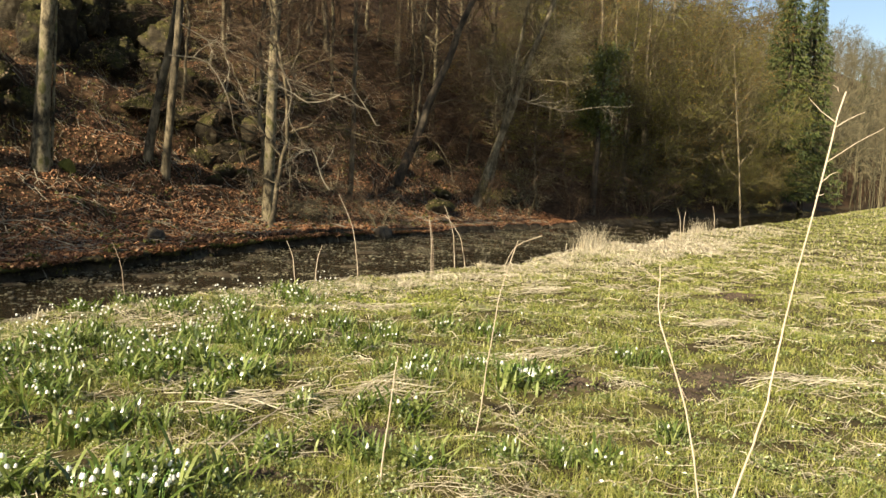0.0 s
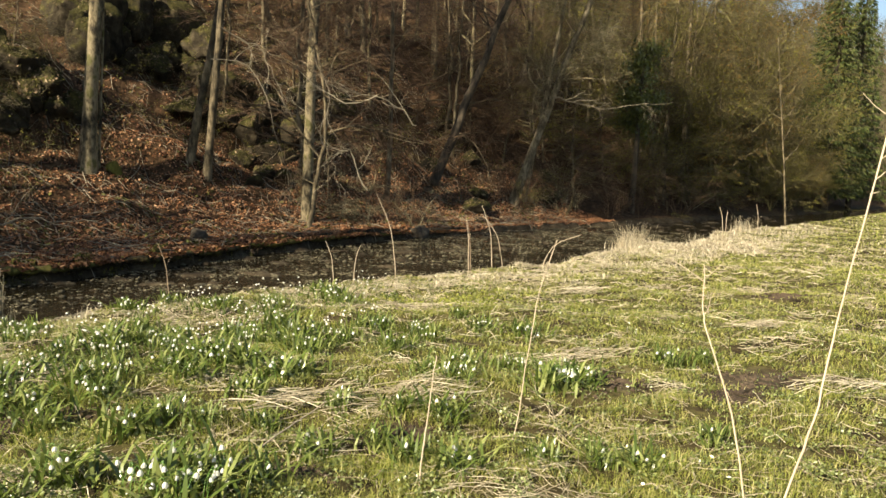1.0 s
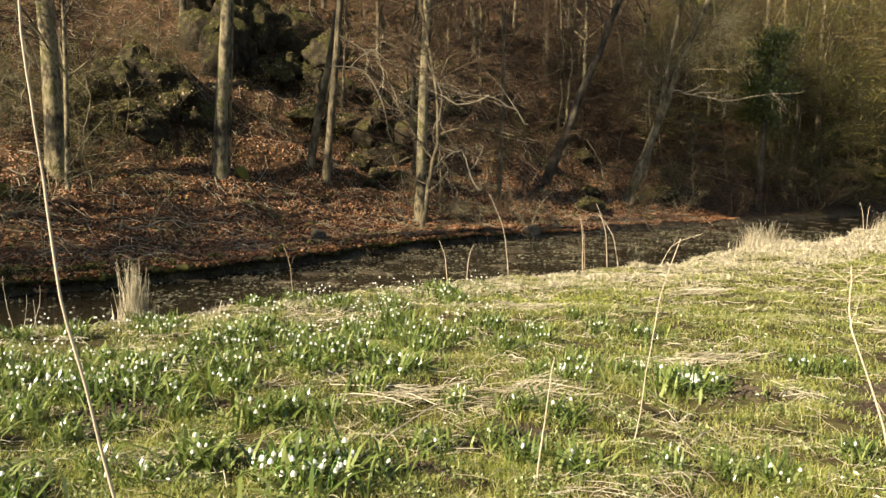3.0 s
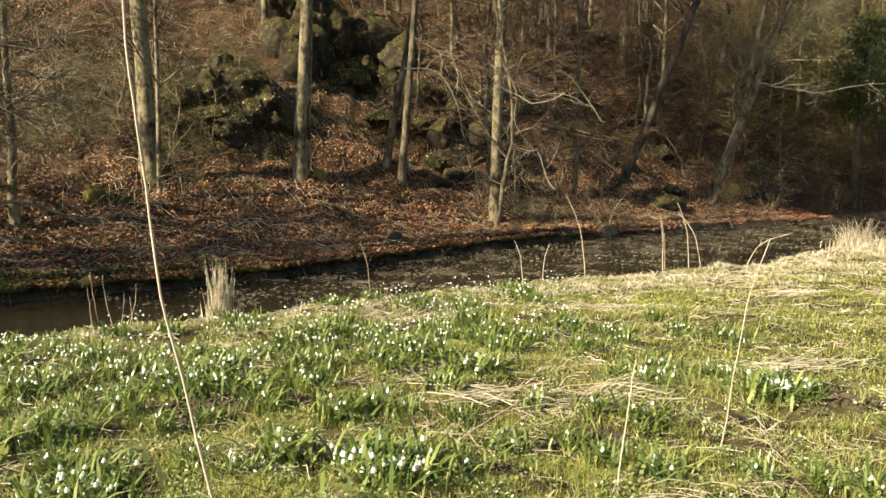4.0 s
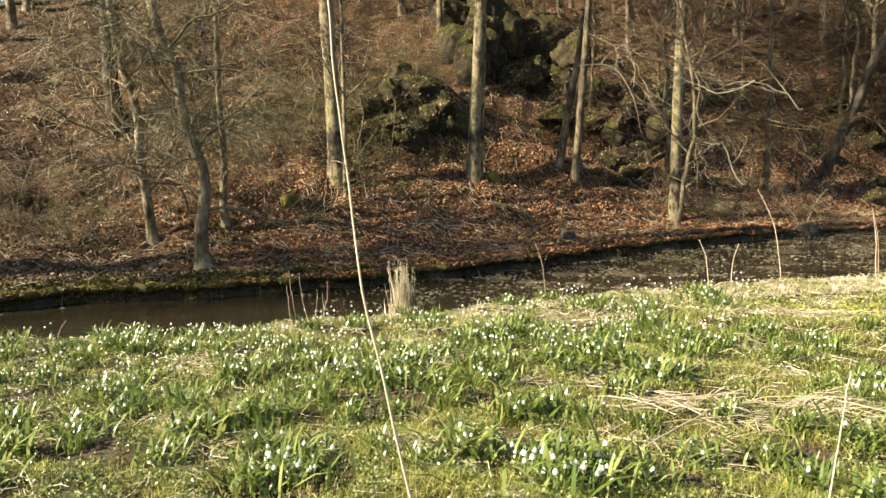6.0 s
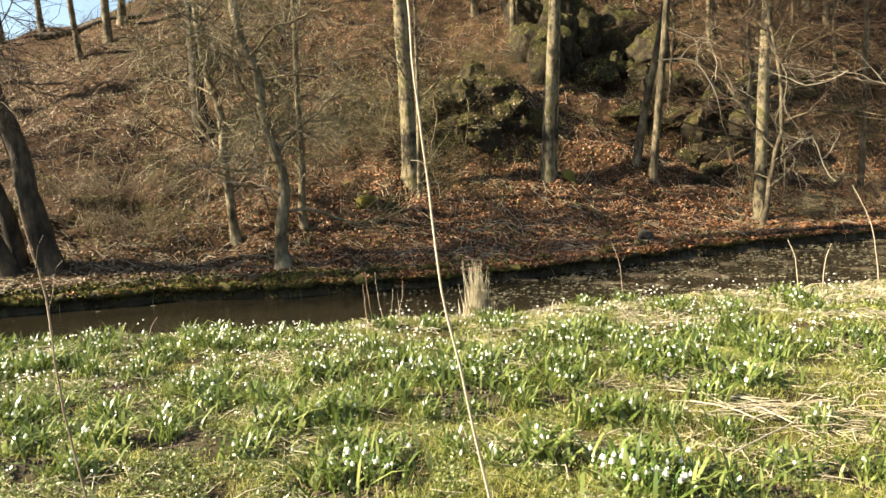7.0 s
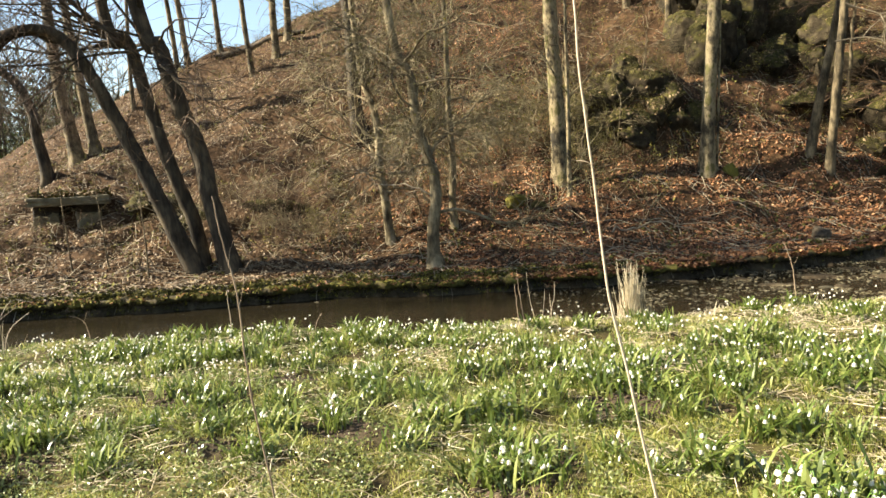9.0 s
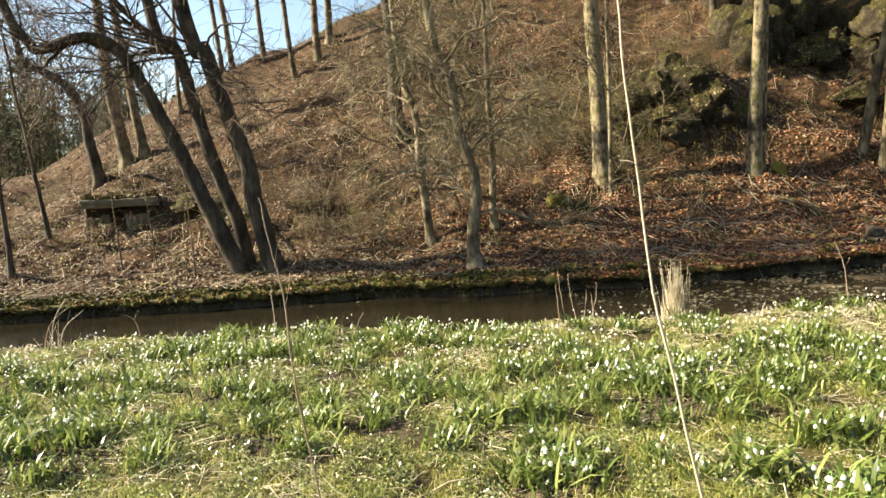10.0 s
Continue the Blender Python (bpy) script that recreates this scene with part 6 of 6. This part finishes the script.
def clump_kind(i, flowers, spread):
    """One clump with its flowers as parts, to be copied."""
    rng = np.random.RandomState(600 + i)
    root = put("snowflake_clump", None, label="clump of spring snowflakes, green strap leaves, white bells", category="flower", group="snowflakes in the meadow")
    put("foliage", LEAVES[i % 4], root, kind="stuff")
    for _ in range(flowers):
        a, q = rng.uniform(0, 6.283), spread * math.sqrt(rng.uniform())
        k = rng.uniform(0.78, 1.06)
        stalk, bell = FLOWERS[rng.randint(3)]
        put("bell", bell, put("flower", stalk, root, Matrix.Translation((math.cos(a) * q, math.sin(a) * q, 0)) @ Matrix.Rotation(rng.uniform(0, 6.28), 4, "Z") @ Matrix.Rotation(rng.normal() * 0.15, 4, "X") @ Matrix.Diagonal((k * 0.82, k * 0.82, k, 1))), label="white nodding bell of six petals")
    return root


def plant_clumps():
    kinds = [clump_kind(i, n, s) for i, (n, s) in enumerate(((4, 0.10), (7, 0.14), (13, 0.17), (24, 0.2), (2, 0.08), (5, 0.15)))]
    used = set()
    spots = []
    for x, y, w in CLUMPS_A + CLUMPS_B:
        spots.append((x, y, w / 0.36))
        if w > 0.4:
            spots.append((x + 0.16, y + 0.08, 0.8))
    tries = 0
    while len(spots) < 185 and tries < 6000:
        tries += 1
        az, r = radians(CLUMP_SEEDS.uniform(-44, 66)), 2.5 + 5.6 * CLUMP_SEEDS.uniform() ** 0.7
        x, y = -math.sin(az) * r, math.cos(az) * r
        gap, u = edge_gap(np.array(x), np.array(y))
        want = 0.9 * float(step01(-38, -4, math.degrees(az))) * float(step01(2.2, 4.6, r)) * (1.0 if u < 4 else 0.5)
        if gap < 0.25 or CLUMP_SEEDS.uniform() > want or wave(x, y, 55, 1.5) < 0.12 or min(math.hypot(x - a, y - b) for a, b, _ in spots) < 0.24:
            continue
        spots.append((x, y, CLUMP_SEEDS.uniform(0.6, 1.05)))
    for i, (x, y, k) in enumerate(spots):
        j = 3 if i in (0, 11, 40) else (2 if i in (1, 8, 9) else (i * 5 + i // 7) % 6)
        k = min(max(k, 0.74), 1.12)
        if i not in (0, 1, 8, 9, 11, 40) and math.hypot(x, y) < 4.4:
            j = (4, 4, 0, 4)[i % 4]
        elif j == 3 and i not in (0, 11, 40):
            j = 1
        h = (0.35 + 0.65 * k) * CLUMP_SEEDS.uniform(0.88, 1.05)
        m = Matrix.Translation((x, y, float(land(x, y)) - 0.01)) @ Matrix.Rotation(CLUMP_SEEDS.uniform(0, 6.28), 4, "Z") @ Matrix.Diagonal((k, k, h, 1))
        if j not in used:
            kinds[j].matrix_basis = m
            used.add(j)
        else:
            copy_thing(kinds[j], m)


CLUMPS_A = [(0.10, 2.96, 0.42), (-0.10, 3.83, 0.44), (0.28, 3.81, 0.28), (0.59, 3.74, 0.28), (0.78, 3.37, 0.20), (1.13, 3.41, 0.33), (1.90, 4.02, 0.29), (2.45, 4.26, 0.24), (2.56, 3.85, 0.42), (1.83, 2.80, 0.22), (2.11, 2.71, 0.23), (2.28, 2.55, 0.20), (2.86, 2.74, 0.13), (4.13, 4.14, 0.29), (3.76, 4.15, 0.14), (-1.25, 4.64, 0.68), (-0.78, 3.23, 0.16), (-0.36, 5.75, 0.67), (-0.01, 5.86, 0.53), (0.77, 5.69, 0.29), (1.15, 5.39, 0.23), (0.78, 4.52, 0.46), (1.84, 5.90, 0.46), (1.48, 5.53, 0.28)]
CLUMPS_B = [(2.28, 5.74, 0.31), (3.15, 5.32, 0.31), (0.55, 4.18, 0.24), (0.22, 4.68, 0.31), (-3.58, 2.91, 0.31), (-3.04, 3.51, 0.35), (-1.86, 3.06, 0.21), (-1.30, 2.89, 0.52), (-1.65, 3.58, 0.49), (-1.50, 4.45, 0.39), (-2.14, 4.54, 0.42), (-1.06, 4.46, 0.42), (-2.64, 3.99, 0.32), (-3.49, 4.42, 0.28), (-3.87, 3.45, 0.39), (-5.07, 3.53, 0.51), (-1.93, 5.21, 0.37), (-5.70, 4.34, 0.53), (-4.37, 4.43, 0.41), (-5.51, 4.95, 0.55), (-4.17, 2.41, 0.44), (-2.70, 3.06, 0.30), (-5.62, 3.10, 0.43), (-0.40, 4.69, 0.47)]
plant_clumps()


def carpet():
    """The far drifts of snowflakes along the bank, too many to count."""
    rng = np.random.RandomState(83)
    az = np.radians(rng.uniform(-18, 67, 2200))
    r = rng.uniform(4.6, 9.2, 2200)
    x, y = -np.sin(az) * r, np.cos(az) * r
    gap, u = edge_gap(x, y)
    keep = (gap > 0.1) & (gap < 2.2) & (rng.uniform(size=len(x)) < -0.12 + 1.5 * wave(x, y, 57, 0.7) + 0.2 * step01(0, 45, np.degrees(az)))
    x, y = x[keep], y[keep]
    c = np.repeat(np.stack([x, y, land(x, y) - 0.01], -1), 8, 0)
    c[:, :2] += rng.normal(size=(len(c), 2)) * 0.035
    pile = Pile()
    v, f = strap_leaves(rng, c, 0.115, 0.010, 0.9)
    k = len(v)
    pile.v.append(v)
    for part_f in f:
        pile.f.append(part_f)
        pile.s.append(np.zeros(len(part_f)))
    pile.n = k
    b = np.repeat(np.stack([x, y, land(x, y)], -1), 4, 0)
    b = b[rng.uniform(size=len(b)) < 0.62]
    b[:, :2] += rng.normal(size=(len(b), 2)) * 0.09
    b[:, 2] += rng.uniform(0.08, 0.17, len(b))
    a = np.arange(6) * math.pi / 3
    bell = np.concatenate([[[0, 0, 0.004]], np.stack([np.cos(a) * 0.011, np.sin(a) * 0.011, 0 * a - 0.008], -1), np.stack([np.cos(a) * 0.013, np.sin(a) * 0.013, 0 * a - 0.02], -1)])
    tri = np.array([[0, 1 + i, 1 + (i + 1) % 6] for i in range(6)] + [[1 + i, 7 + i, 7 + (i + 1) % 6] for i in range(6)] + [[1 + i, 7 + (i + 1) % 6, 1 + (i + 1) % 6] for i in range(6)])
    pile.add((b[:, None] + bell[None] * rng.uniform(0.5, 0.8, len(b))[:, None, None]).reshape(-1, 3), (tri[None] + (np.arange(len(b)) * 13)[:, None, None]).reshape(-1, 3), slot=1)
    put("snowflake_drift", pile.mesh("snowflake_drift", [STRAP_LEAF, PETAL]), label="drift of white spring snowflakes along the bank", category="flowers", kind="stuff")


carpet()

# ---- tall dead stems, tufts and small things in the meadow ----
def stem(name, points, thick, label, side=(), stuff=STEM_DRY, seed=0, nodes=4):
    """A dead stalk: tapered, with joints, and side shoots as parts."""
    P = line(points, 0.0015, 26, seed)
    R = np.linspace(thick, thick * 0.5, 26)
    for k in np.linspace(4, 23, nodes).astype(int):
        R[k] *= 1.15
    base = Vector(P[0])
    root = put(name, None, at=Matrix.Translation(base), label=label, category="dead plant", group="tall dead plants")
    put("stalk", raw_mesh("stalk", *tubes((P - P[0])[None], R[None], 7), stuff), root)
    for i, s in enumerate(side):
        Q = line(s, 0.0006, 8, seed + i + 1)
        put("side_shoot", raw_mesh("side_shoot", *tubes((Q - P[0])[None], np.linspace(thick * 0.36, thick * 0.16, 8)[None], 5), stuff), root)
    return root


stem("dead_weed", [(-0.18, 1.50, -0.03), (-0.30, 1.48, 0.67), (-0.36, 1.47, 0.99), (-0.39, 1.46, 1.18), (-0.41, 1.46, 1.42), (-0.43, 1.45, 1.65), (-0.44, 1.45, 1.95)], 0.0037, "tall straight straw-coloured stem in the grass", [[(-0.41, 1.46, 1.42), (-0.42, 1.45, 1.432), (-0.445, 1.45, 1.437)]], seed=1)
stem("dead_weed", [(1.185, 1.115, -0.03), (1.30, 0.992, 0.73), (1.332, 0.955, 0.94), (1.355, 0.93, 1.17), (1.395, 0.888, 1.61)], 0.0030, "tall pale stem with bare side shoots", [[(1.38, 0.90, 1.47), (1.40, 0.86, 1.505), (1.43, 0.82, 1.54)], [(1.38, 0.89, 1.54), (1.395, 0.87, 1.557), (1.41, 0.85, 1.57)], [(1.38, 0.89, 1.55), (1.365, 0.91, 1.57), (1.35, 0.93, 1.60)], [(1.37, 0.90, 1.43), (1.38, 0.89, 1.443), (1.39, 0.88, 1.45)], [(1.37, 0.91, 1.40), (1.375, 0.905, 1.403), (1.38, 0.90, 1.405)], [(1.38, 0.89, 1.61), (1.382, 0.895, 1.617), (1.375, 0.90, 1.622)]], seed=2)
stem("dead_weed", [(1.75, 1.38, -0.03), (1.69, 1.45, 0.51), (1.65, 1.49, 0.77), (1.60, 1.54, 0.96), (1.59, 1.56, 1.05), (1.58, 1.56, 1.17)], 0.0034, "forked tan stem with broken tips", [[(1.58, 1.56, 1.12), (1.545, 1.595, 1.155), (1.51, 1.63, 1.18)], [(1.58, 1.56, 1.12), (1.60, 1.54, 1.15), (1.62, 1.52, 1.18)], [(1.59, 1.55, 1.02), (1.60, 1.545, 1.05), (1.60, 1.54, 1.09)], [(1.645, 1.495, 0.79), (1.655, 1.48, 0.76), (1.67, 1.465, 0.765)]], seed=3)
stem("dead_weed", [(1.82, 3.13, -0.03), (1.84, 3.11, 0.08), (1.88, 3.08, 0.51), (1.92, 3.06, 0.82), (1.98, 3.02, 1.10)], 0.0036, "thin pale stem leaning over", seed=4)
stem("dead_weed", [(1.15, 2.77, -0.06), (1.18, 2.76, 0.27), (1.21, 2.75, 0.61)], 0.0045, "short broken tan stem", seed=5)
stem("dead_weed", [(-1.41, 1.60, -0.03), (-1.45, 1.56, 0.47), (-1.48, 1.53, 0.80), (-1.49, 1.52, 1.12), (-1.51, 1.51, 1.23), (-1.53, 1.49, 1.41)], 0.0036, "slender grey-brown stem with a thin dry leaf", [[(-1.49, 1.52, 1.08), (-1.475, 1.53, 1.14), (-1.47, 1.535, 1.19), (-1.455, 1.55, 1.215)], [(-1.505, 1.51, 1.20), (-1.50, 1.515, 1.25), (-1.485, 1.525, 1.285)]], STEM_BROWN, seed=6)
stem("dead_weed", [(0.15, 2.86, 0.02), (0.45, 3.2, 0.06), (0.95, 3.75, 0.10)], 0.0055, "long stalk lying over the flowers", seed=7)
for i, (x_, y_, top_) in enumerate((
    (0.18, 8.05, (-0.12, 0.00, 0.70)), (3.25, 9.29, (-0.27, 0.09, 1.15)), (5.08, 9.83, (-0.18, 0.09, 1.00)), (4.58, 9.68, (-0.05, 0.02, 0.82)), (4.65, 9.75, (-0.08, 0.04, 0.88)), (5.33, 9.93, (-0.32, 0.17, 0.86)),
    (-7.88, 4.53, (0.10, 0.18, 0.68)), (-7.79, 4.57, (0.14, 0.24, 0.50)), (-7.96, 4.48, (0.17, 0.29, 0.60)), (6.32, 10.35, (0.53, -0.32, 0.58)), (13.64, 13.52, (-0.09, 0.09, 0.82)), (17.39, 15.86, (-0.06, 0.07, 0.80)),
    (-6.68, 4.85, (-0.10, -0.14, 0.31)), (-5.36, 5.56, (-0.01, -0.01, 0.50)), (2.2, 8.75, (-0.1, 0.03, 0.6)), (2.5, 8.9, (0.08, -0.03, 0.5)), (-4.6, 6.0, (0.05, 0.1, 0.4)), (15.1, 14.9, (0.1, 0.05, 0.7)))):
    if x_ < 12:
        x_, y_ = x_ * 0.94, y_ * 0.94
    q_ = np.array([x_, y_, float(land(x_, y_))])
    t_ = q_ + np.array(top_)
    m_ = q_ * 0.45 + t_ * 0.55 + np.array([-0.25 * top_[0], -0.25 * top_[1], 0.05])
    stem("dry_weed", [q_ - [0, 0, 0.03], m_, t_], 0.004 + 0.0002 * math.hypot(x_, y_), "thin dry stalk standing on the stream bank", [[m_, m_ + [0.05, 0.02, 0.12]]] if i % 3 == 0 else (), STEM_DRY if i % 4 else STEM_BROWN, 20 + i, 3)

for i, (x_, y_, top_) in enumerate(((-2.31, 6.26, (-0.03, 0.0, 0.38)), (-2.26, 6.29, (-0.06, 0.0, 0.53)), (-2.16, 6.35, (-0.08, 0.0, 0.52)), (-2.12, 6.36, (0.04, 0.0, 0.36)), (-2.07, 6.39, (0.10, 0.0, 0.44)), (-2.02, 6.42, (-0.02, 0.0, 0.33)))):
    q_ = np.array([x_, y_, float(land(x_, y_))])
    t_ = q_ + np.array(top_)
    m_ = q_ * 0.5 + t_ * 0.5 + np.array([0.3 * top_[0], 0.02, 0.03])
    stem("dock_stalk", [q_ - [0, 0, 0.03], m_, t_], 0.005 if i < 2 else 0.003, "dead dock stalk leaning over the stream bank", [[m_, m_ + [0.03, 0.0, 0.08]]] if i < 3 else (), STEM_BROWN if i < 2 else STEM_DRY, 60 + i, 3)


def tuft(name, x, y, count, tall, wide, stuff, label, seed, lean=0.25):
    rng = np.random.RandomState(seed)
    c = rng.normal(size=(count, 3)) * [wide * 0.32, wide * 0.32, 0]
    peak = 0.5 + 0.65 * np.exp(-(np.hypot(c[:, 0], c[:, 1]) / (0.3 * wide)) ** 2)
    v, f = blades(rng, c, tall * peak, 0.008, lean)
    n = count // 3
    a = rng.uniform(0, 6.283, n)
    q = np.linspace(0, 1, 5)
    h = tall * rng.uniform(0.55, 1.35, n)
    o = rng.uniform(0.05, lean, n)
    b = rng.normal(size=(n, 2)) * wide * 0.25
    P = np.stack([b[:, :1] + np.cos(a)[:, None] * (h * o)[:, None] * q ** 1.6, b[:, 1:] + np.sin(a)[:, None] * (h * o)[:, None] * q ** 1.6, h[:, None] * q], -1)
    pile = Pile()
    pile.v.append(v)
    for part_f in f:
        pile.f.append(part_f)
        pile.s.append(np.zeros(len(part_f)))
    pile.n = len(v)
    pile.add(*tubes(P, np.full((n, 5), 0.0028) * np.linspace(1, 0.5, 5), 3))
    put(name, pile.mesh(name, stuff), at=Matrix.Translation((x, y, float(land(x, y)) - 0.02)), label=label, category="grass tuft", group="tufts on the bank", kind="stuff")


tuft("grass_tuft", -1.30, 6.74, 400, 0.5, 0.2, STRAW, "upright tuft of pale dead grass at the water", 91, 0.19)
tuft("grass_tuft", 9.5, 11.75, 260, 0.50, 0.5, STRAW, "tall tangle of pale dead grass on the bank", 92, 0.5)
tuft("grass_tuft", 9.0, 11.5, 200, 0.42, 0.5, STRAW, "tangle of pale dead grass on the bank", 93, 0.6)
tuft("grass_tuft", 10.2, 12.2, 200, 0.34, 0.6, STRAW, "tangle of pale dead grass on the bank", 94, 0.6)
tuft("grass_tuft", 12.4, 13.2, 200, 0.35, 0.7, STRAW, "tangle of pale dead grass on the bank", 95, 0.6)
tuft("grass_tuft", 16.3, 15.4, 200, 0.4, 0.8, STRAW, "tangle of pale dead grass on the bank", 96, 0.6)
tuft("grass_tuft", -7.4, 4.3, 40, 0.4, 0.3, STRAW, "few pale dead blades at the water", 98, 0.8)
for i, (x_, y_) in enumerate(((1.54, 3.89), (0.8, 3.98), (-0.67, 4.93), (3.1, 4.5), (5.6, 4.9), (4.6, 3.2), (2.6, 6.7), (5.0, 7.2))):
    rng_ = np.random.RandomState(700 + i)
    n_ = 46
    a_ = rng_.normal(0.05, 0.35, n_)
    L_ = rng_.uniform(0.15, 0.6, n_)
    q_ = np.linspace(-0.5, 0.5, 4)
    b_ = rng_.normal(size=(n_, 2)) * [0.18, 0.09]
    px_, py_ = x_ + b_[:, :1] + np.cos(a_)[:, None] * L_[:, None] * q_, y_ + b_[:, 1:] + np.sin(a_)[:, None] * L_[:, None] * q_
    P_ = np.stack([px_, py_, land(px_, py_) + 0.02 + 0.06 * rng_.uniform(size=(n_, 4))], -1)
    put("straw_mat", raw_mesh("straw_mat", *tubes(P_, rng_.uniform(0.0015, 0.0035, n_)[:, None] * np.ones(4), 4), STRAW), label="flattened mat of dead stalks in the grass", category="straw", kind="stuff")
for i, (x_, y_, k_) in enumerate(SOIL):
    rng_ = np.random.RandomState(720 + i)
    n_ = 160
    c_ = np.stack([x_ + rng_.normal(size=n_) * k_ * 0.42, y_ + rng_.normal(size=n_) * k_ * 0.28, np.zeros(n_)], -1)
    c_[:, 2] = land(c_[:, 0], c_[:, 1])
    base_, f_ = blob(rng_, 1.0, 0.3, 1, (1.1, 1, 0.7))
    s_ = rng_.uniform(0.006, 0.03, n_)
    put("bare_soil", raw_mesh("bare_soil", (c_[:, None] + base_[None] * s_[:, None, None]).reshape(-1, 3), (f_[None] + (np.arange(n_) * len(base_))[:, None, None]).reshape(-1, 3), EARTH, smooth=False), label="dark crumbly bare soil between the grass", category="soil", kind="stuff")
